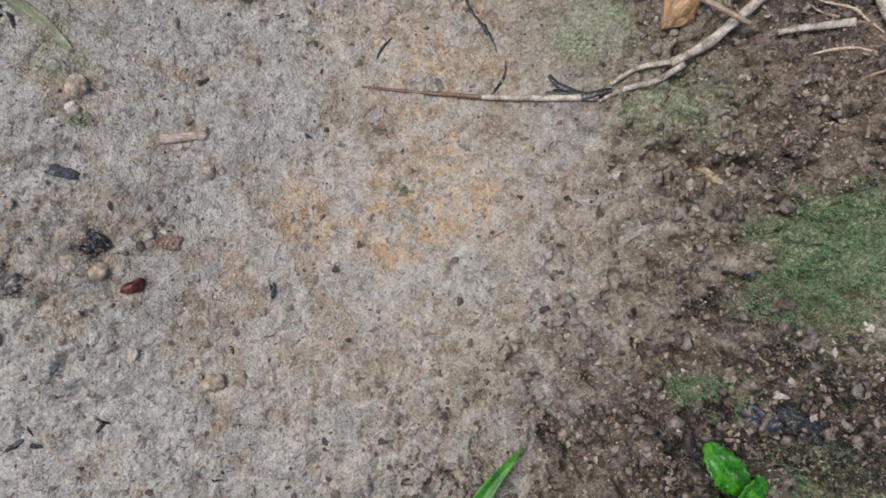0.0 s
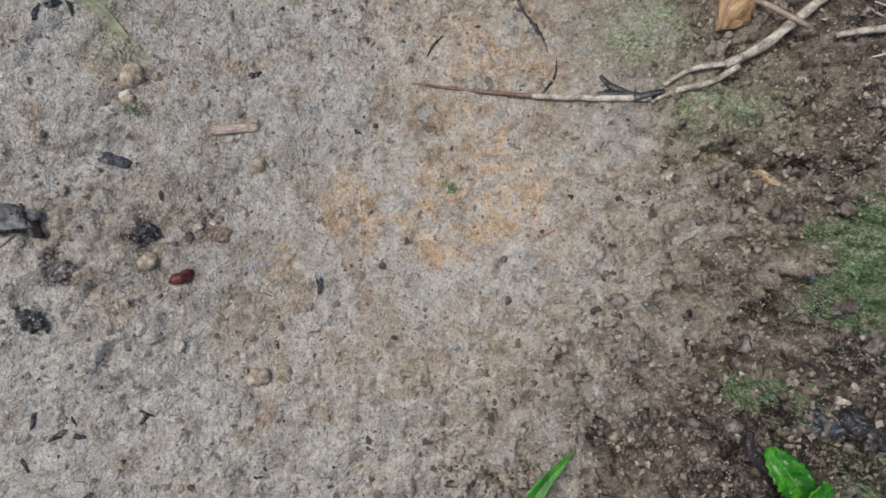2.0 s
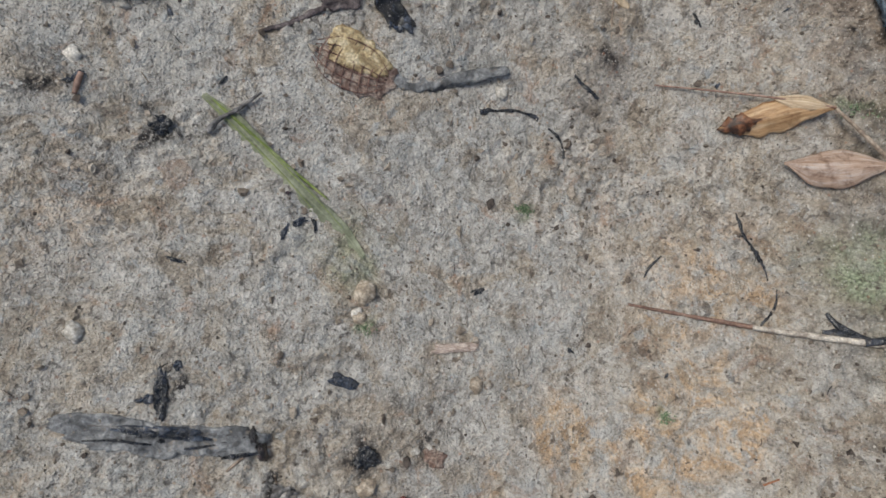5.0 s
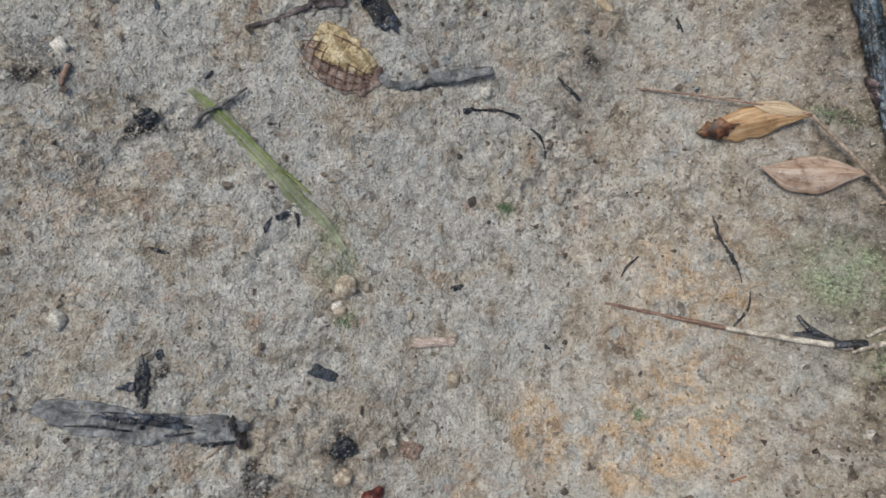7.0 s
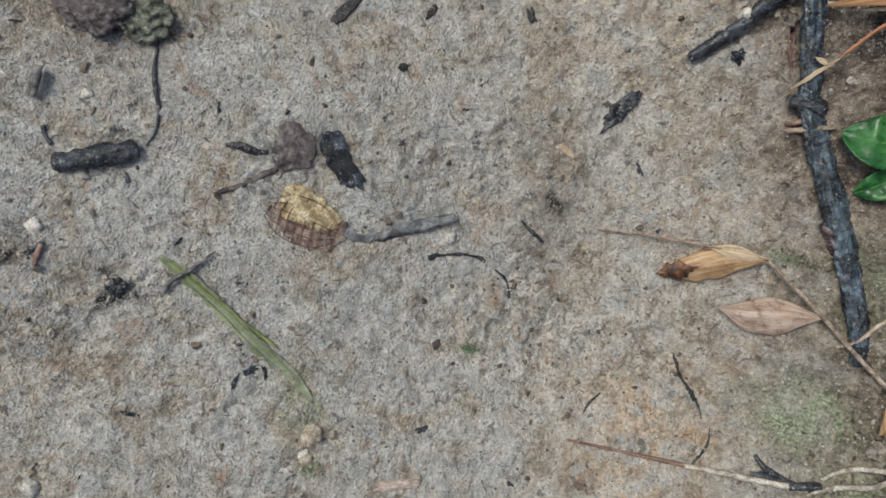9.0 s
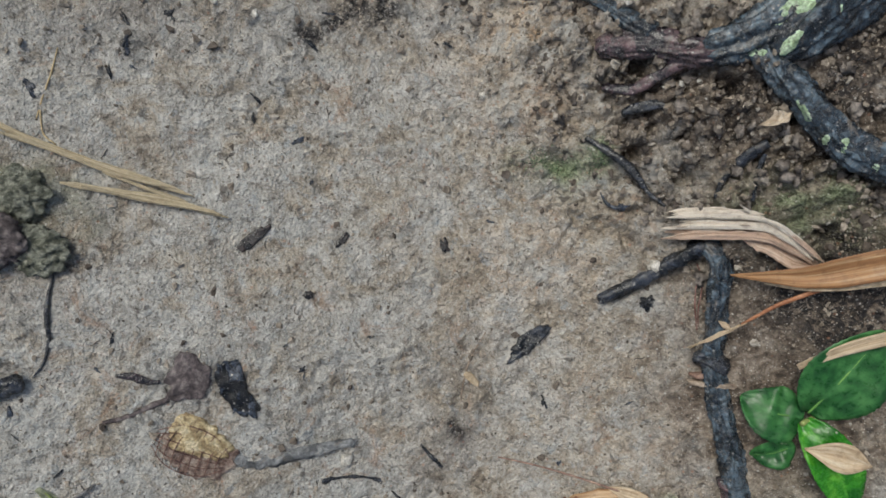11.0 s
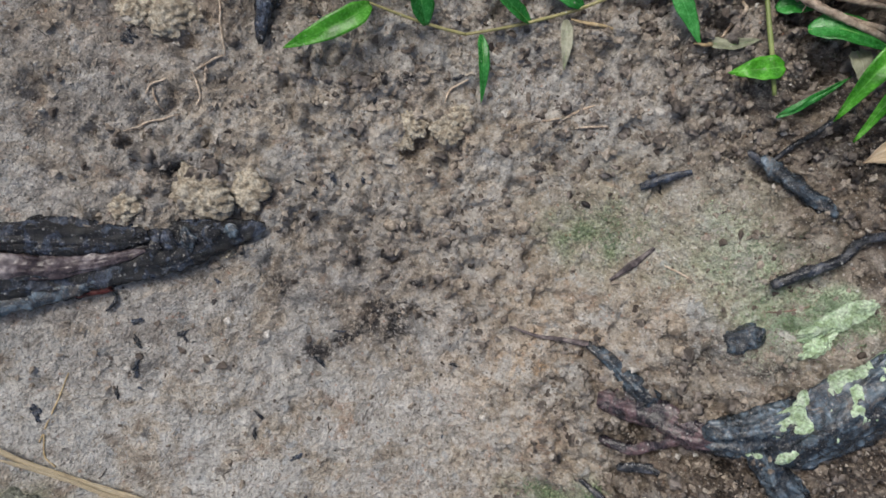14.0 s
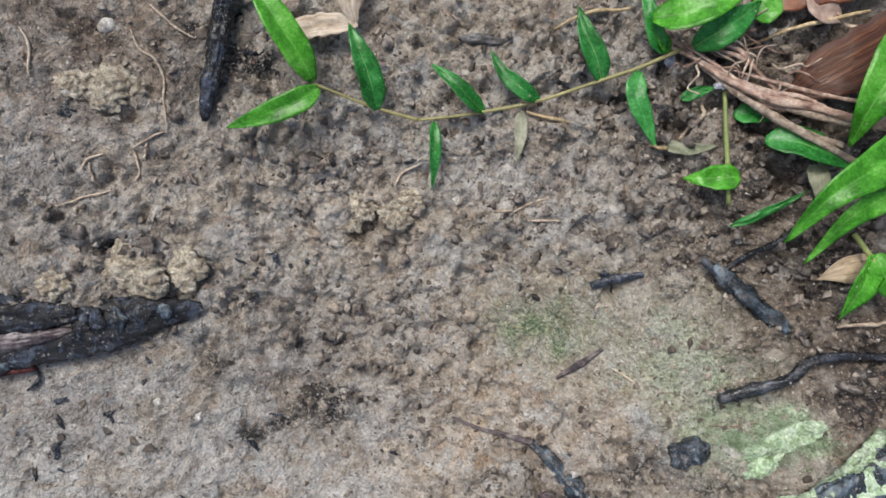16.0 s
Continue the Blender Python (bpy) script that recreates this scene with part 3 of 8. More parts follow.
def fibre_surface(name, dark, mid, light, lines=(7.0, 1.6), rough=(0.45, 0.75), relief=0.7, stain=0.4):
    """Dry plant matter whose fibres run from base to tip."""
    m, nt, b = tree_of(name)
    at = [nt.nodes.new("ShaderNodeAttribute") for _ in range(2)]
    at[0].attribute_name, at[1].attribute_name = "across", "along"
    info = nt.nodes.new("ShaderNodeObjectInfo")
    xyz = nt.nodes.new("ShaderNodeCombineXYZ")
    for k, source in enumerate((at[0].outputs["Fac"], at[1].outputs["Fac"], info.outputs["Random"])):
        mul = nt.nodes.new("ShaderNodeMath")
        mul.operation = "MULTIPLY"
        nt.links.new(source, mul.inputs[0])
        mul.inputs[1].default_value = (*lines, 37.0)[k]
        nt.links.new(mul.outputs[0], xyz.inputs[k])
    streak = node(nt, "ShaderNodeTexNoise", Scale=1.0, Detail=6.0, Roughness=0.7, Distortion=0.25)
    nt.links.new(xyz.outputs[0], streak.inputs["Vector"])
    streak, spots = streak.outputs["Fac"], tex(nt, 330, 6, 0.65, (1, 1, 1), 0.4)
    col = ramp(nt, streak, [(0.34, dark), (0.5, mid), (0.66, light)])
    col = mix(nt, stain, col, ramp(nt, spots, [(0.36, (0.5, 0.44, 0.40)), (0.5, (1, 1, 1)), (0.66, (1.15, 1.15, 1.15))]), "MULTIPLY")
    nt.links.new(col, b.inputs["Base Color"])
    nt.links.new(ramp(nt, spots, [(0.38, (rough[0],) * 3), (0.62, (rough[1],) * 3)]), b.inputs["Roughness"])
    first = bump(nt, b, streak, relief, 0.0007)
    bump(nt, b, spots, relief * 0.6, 0.0004, first)
    return m


def bark_surface(name, dark, mid, light, shine=(0.12, 0.45), soil=0.35, grit=0.93, relief=1.0):
    """Wet rotten bark: fissured, shining on its ridges, with sand grains and smears of soil on it. On most, the light
    tone paints in sky sheen.
    """
    m, nt, b = tree_of(name)
    broad, grain, fine = tex(nt, 150, 7, 0.7, (1, 1, 1), 0.8), tex(nt, 620, 5, 0.7, (1, 1, 1), 0.5), tex(nt, 1900, 3, 0.6)
    col = ramp(nt, broad, [(0.42, dark), (0.5, mid), (0.60, light)])
    col = mix(nt, 0.85, col, ramp(nt, grain, [(0.36, (0.35, 0.35, 0.35)), (0.5, (1, 1, 1)), (0.64, (1.8, 1.8, 1.85))]), "MULTIPLY")
    smear = ramp(nt, tex(nt, 85, 8, 0.75, (1, 1, 1), 1.0), [(0.57, (0, 0, 0)), (0.63, (soil,) * 3)])
    col = mix(nt, smear, col, ramp(nt, grain, [(0.38, (0.08, 0.062, 0.05)), (0.62, (0.27, 0.225, 0.18))]))
    co = nt.nodes.new("ShaderNodeTexCoord")
    for scale, least, tint in ((900, grit, (0.42, 0.40, 0.37)), (1700, grit - 0.03, (0.28, 0.27, 0.27))):
        vor = node(nt, "ShaderNodeTexVoronoi", Scale=scale)
        nt.links.new(co.outputs["Object"], vor.inputs["Vector"])
        sep = nt.nodes.new("ShaderNodeSeparateColor")
        nt.links.new(vor.outputs["Color"], sep.inputs["Color"])
        pick = ramp(nt, sep.outputs["Red"], [(least, (0, 0, 0)), (least + 0.02, (0.75,) * 3)])
        spot = ramp(nt, vor.outputs["Distance"], [(0.22, (1, 1, 1)), (0.42, (0, 0, 0))])
        col = mix(nt, mix(nt, 1.0, pick, spot, "MULTIPLY"), col, tint)
    nt.links.new(col, b.inputs["Base Color"])
    nt.links.new(ramp(nt, grain, [(0.38, (shine[1],) * 3), (0.60, (shine[0],) * 3)]), b.inputs["Roughness"])
    b.inputs["Specular IOR Level"].default_value = 0.75
    b.inputs["Coat Weight"].default_value, b.inputs["Coat Roughness"].default_value = 0.25, 0.2
    first = bump(nt, b, broad, 0.7 * relief, 0.0014)
    second = bump(nt, b, grain, 0.75 * relief, 0.0006, first)
    bump(nt, b, fine, 0.35 * relief, 0.0002, second)
    return m


def wave(nt, across, along, a, b):
    """A sine of |across| and along, 0 to 1: the run of the veins."""
    def math_node(op, x, y=None):
        m = nt.nodes.new("ShaderNodeMath")
        m.operation = op
        for sock, value in zip(m.inputs, (x, y)):
            if isinstance(value, (int, float)):
                sock.default_value = value
            elif value is not None:
                nt.links.new(value, sock)
        return m.outputs[0]
    total = math_node("ADD", math_node("MULTIPLY", math_node("ABSOLUTE", across), a), math_node("MULTIPLY", along, b))
    return math_node("MULTIPLY_ADD", math_node("SINE", total), 0.5), math_node("ABSOLUTE", across)


def leaf_surface(name, dark, mid, light, veins=900.0, gloss=(0.22, 0.42), thin=0.25, run=(34.0, 0.0)):
    """A living leaf: veins, fine relief, uneven green, some light through it."""
    m, nt, b = tree_of(name)
    at = [nt.nodes.new("ShaderNodeAttribute") for _ in range(2)]
    at[0].attribute_name, at[1].attribute_name = "across", "along"
    ridge, off = wave(nt, at[0].outputs["Fac"], at[1].outputs["Fac"], *run)
    broad, grain = tex(nt, 130, 5, 0.65), tex(nt, veins, 3, 0.6)
    col = ramp(nt, broad, [(0.38, dark), (0.5, mid), (0.63, light)])
    col = mix(nt, 0.55, col, ramp(nt, grain, [(0.36, (0.7, 0.7, 0.7)), (0.64, (1.25, 1.25, 1.25))]), "MULTIPLY")
    col = mix(nt, 0.07, col, ramp(nt, ridge, [(0.0, (0.72, 0.74, 0.72)), (0.5, (1.2, 1.18, 1.1))]), "MULTIPLY")
    col = mix(nt, ramp(nt, off, [(0.02, (0.22, 0.22, 0.22)), (0.10, (0, 0, 0))]), col, tuple(min(1.0, c * 1.5 + 0.04) for c in light))
    # specks of splashed soil, and painted pale glints of water drops
    co = nt.nodes.new("ShaderNodeTexCoord")
    vor = node(nt, "ShaderNodeTexVoronoi", Scale=620.0)
    nt.links.new(co.outputs["Object"], vor.inputs["Vector"])
    sep = nt.nodes.new("ShaderNodeSeparateColor")
    nt.links.new(vor.outputs["Color"], sep.inputs["Color"])
    pick = ramp(nt, sep.outputs["Red"], [(0.955, (0, 0, 0)), (0.965, (0.7, 0.7, 0.7))])
    col = mix(nt, mix(nt, 1.0, pick, ramp(nt, vor.outputs["Distance"], [(0.16, (1, 1, 1)), (0.30, (0, 0, 0))]), "MULTIPLY"), col, (0.50, 0.54, 0.42))
    info = nt.nodes.new("ShaderNodeObjectInfo")
    col = mix(nt, 1.0, col, ramp(nt, info.outputs["Random"], [(0.0, (0.8, 0.84, 0.8)), (1.0, (1.15, 1.1, 1.1))]), "MULTIPLY")
    nt.links.new(col, b.inputs["Base Color"])
    nt.links.new(ramp(nt, grain, [(0.36, (gloss[0],) * 3), (0.64, (gloss[1],) * 3)]), b.inputs["Roughness"])
    first = bump(nt, b, ridge, 0.09, 0.0002)
    bump(nt, b, grain, 0.45, 0.0004, first)
    glow = nt.nodes.new("ShaderNodeBsdfTranslucent")
    nt.links.new(col, glow.inputs["Color"])
    both = node(nt, "ShaderNodeMixShader", Fac=thin)
    nt.links.new(b.outputs["BSDF"], both.inputs[1])
    nt.links.new(glow.outputs["BSDF"], both.inputs[2])
    nt.links.new(both.outputs["Shader"], nt.nodes["Material Output"].inputs["Surface"])
    return m


def soil_material():
    m, nt, b = tree_of("damp_sandy_soil")

    def mask(name):
        at = nt.nodes.new("ShaderNodeAttribute")
        at.attribute_name = name
        return at.outputs["Fac"]

    wide, mid, fine = tex(nt, 26, 7, 0.62, (1, 1, 1), 0.3), tex(nt, 170, 7, 0.72, (1, 1, 1), 0.6), tex(nt, 760, 4, 0.7, (1, 1, 1), 0.3)
    col = ramp(nt, mid, [(0.345, (0.185, 0.148, 0.108)), (0.451, (0.305, 0.258, 0.198)), (0.542, (0.385, 0.338, 0.270)), (0.664, (0.485, 0.442, 0.372))])
    grey = ramp(nt, mid, [(0.345, (0.265, 0.245, 0.218)), (0.458, (0.425, 0.407, 0.375)), (0.542, (0.510, 0.495, 0.465)), (0.664, (0.620, 0.607, 0.578))])
    col = mix(nt, ramp(nt, wide, [(0.45, (0, 0, 0)), (0.55, (0.85, 0.85, 0.85))]), col, grey)
    col = mix(nt, mask("pale"), col, grey)
    ochre = ramp(nt, mid, [(0.360, (0.36, 0.245, 0.145)), (0.500, (0.54, 0.385, 0.245)), (0.640, (0.67, 0.535, 0.385))])
    patchy = ramp(nt, tex(nt, 80, 7, 0.72, (1, 1, 1), 0.8), [(0.40, (0, 0, 0)), (0.53, (1, 1, 1))])
    am = nt.nodes.new("ShaderNodeMath")
    am.operation = "MULTIPLY"
    nt.links.new(mask("ochre"), am.inputs[0])
    nt.links.new(patchy, am.inputs[1])
    col = mix(nt, am.outputs[0], col, ochre)
    blue = ramp(nt, tex(nt, 62, 7, 0.7, (1, 1, 1), 0.9), [(0.52, (0, 0, 0)), (0.58, (0.6, 0.6, 0.6))])
    col = mix(nt, blue, col, ramp(nt, mid, [(0.345, (0.23, 0.225, 0.215)), (0.500, (0.385, 0.385, 0.37)), (0.655, (0.52, 0.525, 0.505))]))
    warm = ramp(nt, tex(nt, 40, 7, 0.66, (1, 1, 1), 1.0), [(0.50, (0, 0, 0)), (0.58, (0.7, 0.7, 0.7))])
    col = mix(nt, warm, col, ramp(nt, mid, [(0.36, (0.20, 0.155, 0.11)), (0.5, (0.36, 0.30, 0.225)), (0.64, (0.50, 0.43, 0.34))]))
    blotch = ramp(nt, tex(nt, 105, 8, 0.78, (1, 1, 1), 1.2), [(0.365, (0.55, 0.55, 0.55)), (0.455, (0, 0, 0))])
    col = mix(nt, blotch, col, ramp(nt, mid, [(0.360, (0.12, 0.088, 0.063)), (0.535, (0.235, 0.185, 0.138)), (0.675, (0.33, 0.275, 0.215))]))
    # pale silt and bluish clay in small soft-edged flecks
    col = mix(nt, ramp(nt, tex(nt, 120, 6, 0.7, (1, 1, 1), 0.8), [(0.53, (0, 0, 0)), (0.60, (0.5, 0.5, 0.5))]), col, (0.56, 0.535, 0.485))
    col = mix(nt, ramp(nt, tex(nt, 150, 5, 0.65, (1, 1, 1), 0.6), [(0.60, (0, 0, 0)), (0.655, (0.55, 0.55, 0.55))]), col, (0.40, 0.43, 0.445))
    rust = ramp(nt, tex(nt, 55, 8, 0.75, (1, 1, 1), 1.2), [(0.57, (0, 0, 0)), (0.66, (0.55, 0.55, 0.55))])
    col = mix(nt, rust, col, (0.36, 0.22, 0.14))
    # damp soil; its darkest tone also paints black gaps, one patch shade
    damp = ramp(nt, mid, [(0.360, (0.050, 0.037, 0.029)), (0.472, (0.15, 0.116, 0.090)), (0.556, (0.25, 0.205, 0.165)), (0.667, (0.38, 0.33, 0.28))])
    col = mix(nt, mask("damp"), col, damp)
    green = ramp(nt, fine, [(0.360, (0.09, 0.115, 0.062)), (0.500, (0.20, 0.245, 0.14)), (0.654, (0.35, 0.395, 0.26))])
    col = mix(nt, mask("green"), col, green)
    lm = nt.nodes.new("ShaderNodeMath")
    lm.operation = "MULTIPLY"
    nt.links.new(mask("lichened"), lm.inputs[0])
    nt.links.new(ramp(nt, tex(nt, 260, 6, 0.7, (1, 1, 1), 0.6), [(0.36, (0, 0, 0)), (0.50, (1, 1, 1))]), lm.inputs[1])
    col = mix(nt, lm.outputs[0], col, ramp(nt, fine, [(0.36, (0.25, 0.32, 0.20)), (0.5, (0.42, 0.52, 0.35)), (0.65, (0.58, 0.66, 0.48))]))
    # pressed black leaf mould, ragged, and painted shade of gaps and leaves
    hm = nt.nodes.new("ShaderNodeMath")
    hm.operation = "MULTIPLY"
    nt.links.new(mask("humus_shade"), hm.inputs[0])
    nt.links.new(ramp(nt, tex(nt, 330, 6, 0.75, (1, 1, 1), 1.0), [(0.42, (0, 0, 0)), (0.52, (1, 1, 1))]), hm.inputs[1])
    col = mix(nt, hm.outputs[0], col, ramp(nt, fine, [(0.395, (0.012, 0.011, 0.012)), (0.570, (0.035, 0.03, 0.03)), (0.675, (0.09, 0.08, 0.075))]))
    # dark humus specks of uneven shape and size
    for scale, at, amount in ((230, 0.340, 0.6), (520, 0.335, 0.6)):
        col = mix(nt, ramp(nt, tex(nt, scale, 3, 0.5, (1, 1, 1), 0.9), [(at - 0.02, (amount,) * 3), (at + 0.025, (0, 0, 0))]), col, (0.055, 0.043, 0.036))
    # single sand grains, pale and rusty
    co = nt.nodes.new("ShaderNodeTexCoord")
    for scale, least, tint, amount in ((1500, 0.86, (0.62, 0.595, 0.55), 0.6), (1000, 0.93, (0.10, 0.078, 0.062), 0.55), (800, 0.955, (0.64, 0.62, 0.58), 0.7), (650, 0.965, (0.35, 0.17, 0.10), 0.5)):
        vor = node(nt, "ShaderNodeTexVoronoi", Scale=scale)
        nt.links.new(co.outputs["Object"], vor.inputs["Vector"])
        sep = nt.nodes.new("ShaderNodeSeparateColor")
        nt.links.new(vor.outputs["Color"], sep.inputs["Color"])
        pick = ramp(nt, sep.outputs["Red"], [(least, (0, 0, 0)), (least + 0.02, (amount,) * 3)])
        spot = ramp(nt, vor.outputs["Distance"], [(0.25, (1, 1, 1)), (0.45, (0, 0, 0))])
        col = mix(nt, mix(nt, 1.0, pick, spot, "MULTIPLY"), col, tint)
    col = mix(nt, 0.5, col, ramp(nt, fine, [(0.360, (0.50, 0.48, 0.46)), (0.486, (0.96, 0.96, 0.96)), (0.640, (1.35, 1.35, 1.35))]), "MULTIPLY")
    nt.links.new(col, b.inputs["Base Color"])
    nt.links.new(ramp(nt, mid, [(0.3, (0.42,) * 3), (0.7, (0.85,) * 3)]), b.inputs["Roughness"])
    b.inputs["Specular IOR Level"].default_value = 0.4
    first = bump(nt, b, mid, 0.5, 0.0009)
    for scale, strength in ((430, 0.30), (980, 0.65), (1750, 0.6)):
        # crumbs packed side by side, warped so that no two are alike
        warp = node(nt, "ShaderNodeTexNoise", Scale=scale * 0.45, Detail=3.0)
        nt.links.new(co.outputs["Object"], warp.inputs["Vector"])
        add = nt.nodes.new("ShaderNodeVectorMath")
        add.operation = "MULTIPLY_ADD"
        nt.links.new(warp.outputs["Color"], add.inputs[0])
        add.inputs[1].default_value = (1.3 / scale,) * 3
        nt.links.new(co.outputs["Object"], add.inputs[2])
        vor = node(nt, "ShaderNodeTexVoronoi", Scale=scale)
        nt.links.new(add.outputs[0], vor.inputs["Vector"])
        first = bump(nt, b, ramp(nt, vor.outputs["Distance"], [(0.1, (1, 1, 1)), (0.75, (0, 0, 0))]), strength, 0.5 / scale, first)
    bump(nt, b, fine, 1.0, 0.0007, first)
    return m


def grain_material():
    """Loose crumbs and sand grains, each with its own tone."""
    m, nt, b = tree_of("loose_grains")
    geo = nt.nodes.new("ShaderNodeNewGeometry")
    own = ramp(nt, geo.outputs["Random Per Island"], [(0.0, (0.06, 0.047, 0.04)), (0.2, (0.16, 0.13, 0.105)), (0.5, (0.27, 0.23, 0.185)), (0.85, (0.37, 0.32, 0.265)), (0.975, (0.42, 0.385, 0.335)), (1.0, (0.52, 0.50, 0.46))])
    grain = tex(nt, 700, 4, 0.65)
    col = mix(nt, 0.8, own, ramp(nt, grain, [(0.38, (0.5, 0.48, 0.46)), (0.62, (1.3, 1.3, 1.3))]), "MULTIPLY")
    nt.links.new(col, b.inputs["Base Color"])
    b.inputs["Roughness"].default_value = 0.75
    bump(nt, b, grain, 0.5, 0.0004)
    return m


def moss_material():
    m, nt, b = tree_of("moss")
    geo = nt.nodes.new("ShaderNodeNewGeometry")
    own = ramp(nt, geo.outputs["Random Per Island"], [(0.0, (0.055, 0.115, 0.065)), (0.35, (0.125, 0.22, 0.12)), (0.7, (0.21, 0.32, 0.175)), (0.9, (0.33, 0.42, 0.25)), (1.0, (0.45, 0.50, 0.34))])
    nt.links.new(own, b.inputs["Base Color"])
    b.inputs["Roughness"].default_value = 0.7
    return m


SOIL, GRAINS, MOSS = soil_material(), grain_material(), moss_material()
LUMPS = surface("damp_soil_lumps", (0.09, 0.074, 0.063), (0.205, 0.175, 0.15), (0.33, 0.29, 0.26), 160, (0.5, 0.85), 1.0, 0.0012, fleck=0.35)
BLACK_BARK = bark_surface("wet_black_bark", (0.003, 0.004, 0.006), (0.010, 0.012, 0.017), (0.040, 0.047, 0.064))
# the bluish light tone paints wet sky sheen into the root's colour
DARK_ROOT = bark_surface("blue_black_root_painted_sheen", (0.006, 0.009, 0.013), (0.027, 0.040, 0.054), (0.105, 0.145, 0.180), (0.08, 0.38), 0.6)
# light patches on near-black paint the blue-white glints of soaked bark
WET_LOG = bark_surface("black_bark_painted_glints", (0.001, 0.0012, 0.0016), (0.004, 0.005, 0.008), (0.060, 0.078, 0.115), (0.03, 0.22), 0.12, 0.92, 2.0)
# the pinkish light tone has highlights painted in
RED_BARK = bark_surface("red_brown_inner_bark", (0.008, 0.006, 0.010), (0.036, 0.024, 0.029), (0.125, 0.078, 0.082), (0.08, 0.34), 0.5)
INNER_WOOD = surface("bared_reddish_grey_wood", (0.030, 0.020, 0.023), (0.105, 0.082, 0.088), (0.27, 0.24, 0.25), 120, (0.12, 0.36), 0.5, 0.0007, fleck=0.25, even=1.4)
# blue-black, with a blue sheen put into the tones
BLUE_SCRAP = bark_surface("blue_black_leaf_painted_sheen", (0.009, 0.013, 0.021), (0.027, 0.036, 0.057), (0.085, 0.110, 0.155), (0.15, 0.45), 0.2, 0.95)
GREY_SCRAP = surface("weathered_grey_bark", (0.06, 0.055, 0.052), (0.15, 0.145, 0.145), (0.27, 0.26, 0.255), 210, (0.4, 0.7), 0.9, 0.0009)
BLEACHED = surface("bleached_blue_grey_wood", (0.09, 0.092, 0.095), (0.19, 0.197, 0.205), (0.31, 0.315, 0.315), 190, (0.45, 0.75), 1.0, 0.0012, fleck=0.5)
PURPLE_SCRAP = surface("rotten_purple_brown_leaf", (0.055, 0.042, 0.044), (0.135, 0.108, 0.110), (0.25, 0.215, 0.205), 260, (0.4, 0.75), 1.0, 0.001)
BROWN_CHIP = bark_surface("dark_brown_chip", (0.006, 0.004, 0.004), (0.017, 0.011, 0.010), (0.052, 0.034, 0.030), (0.2, 0.5), 0.15, 0.97)
RED_FLAKE = surface("dark_red_flake", (0.04, 0.008, 0.008), (0.11, 0.018, 0.014), (0.2, 0.06, 0.05), 400, (0.25, 0.5), 0.7, 0.0004)
PINK_CHIP = surface("pale_pinkish_wood", (0.28, 0.21, 0.17), (0.47, 0.38, 0.33), (0.64, 0.57, 0.51), 350, (0.5, 0.8), 0.7, 0.0005, 4, (1, 3, 1), even=1.7)
SPLIT_WOOD = surface("pinkish_tan_split_wood", (0.36, 0.23, 0.14), (0.55, 0.40, 0.28), (0.68, 0.55, 0.42), 130, (0.45, 0.75), 0.8, 0.0006, 6, (0.5, 4, 1), even=1.5)
PALE_WOOD = surface("pale_split_wood", (0.50, 0.36, 0.22), (0.70, 0.57, 0.41), (0.80, 0.70, 0.56), 130, (0.45, 0.75), 0.7, 0.0006, 6, (0.5, 4, 1), even=1.7)
STRAW = surface("dry_straw", (0.30, 0.21, 0.11), (0.50, 0.38, 0.21), (0.66, 0.55, 0.36), 200, (0.4, 0.7), 0.5, 0.0003, 5, (1, 1, 1), even=1.7)
TAN_TWIG = surface("grey_tan_twig", (0.16, 0.115, 0.085), (0.36, 0.28, 0.215), (0.55, 0.46, 0.37), 260, (0.45, 0.75), 0.6, 0.0004, even=1.7)
GREY_TWIG = surface("bleached_grey_twig", (0.22, 0.18, 0.15), (0.45, 0.40, 0.34), (0.66, 0.61, 0.54), 240, (0.45, 0.75), 0.7, 0.0005, 5, even=1.2)
RED_TWIG = surface("red_brown_stalk", (0.15, 0.085, 0.062), (0.27, 0.165, 0.125), (0.42, 0.29, 0.23), 300, (0.4, 0.65), 0.5, 0.0003, even=1.7)
ORANGE_STALK = surface("orange_dry_stalk", (0.20, 0.075, 0.032), (0.34, 0.14, 0.065), (0.48, 0.26, 0.15), 200, (0.35, 0.6), 0.5, 0.0003, even=1.7)
DRY_LEAF = surface("dry_brown_leaf", (0.20, 0.10, 0.045), (0.42, 0.25, 0.12), (0.58, 0.41, 0.25), 130, (0.4, 0.65), 0.6, 0.0006, even=1.7)
MAUVE_LEAF = surface("dry_mauve_brown_leaf", (0.27, 0.175, 0.135), (0.41, 0.30, 0.24), (0.50, 0.41, 0.35), 120, (0.38, 0.6), 0.5, 0.0005, even=1.7)
RUST_LEAF = surface("rust_brown_leaf", (0.07, 0.022, 0.011), (0.16, 0.055, 0.024), (0.28, 0.12, 0.06), 150, (0.35, 0.6), 0.5, 0.0005, even=1.7)
BUFF_LEAF = surface("buff_dead_grass_leaf", (0.36, 0.26, 0.16), (0.55, 0.43, 0.29), (0.68, 0.58, 0.44), 180, (0.45, 0.7), 0.5, 0.0004, even=1.7)
YELLOW_LEAF = surface("decayed_yellow_leaf", (0.27, 0.19, 0.10), (0.44, 0.345, 0.19), (0.60, 0.51, 0.34), 300, (0.45, 0.75), 0.9, 0.0006, even=1.0)
MAROON_LEAF = surface("decayed_maroon_leaf", (0.09, 0.035, 0.03), (0.20, 0.085, 0.07), (0.34, 0.20, 0.17), 260, (0.4, 0.7), 0.8, 0.0006, even=1.7)
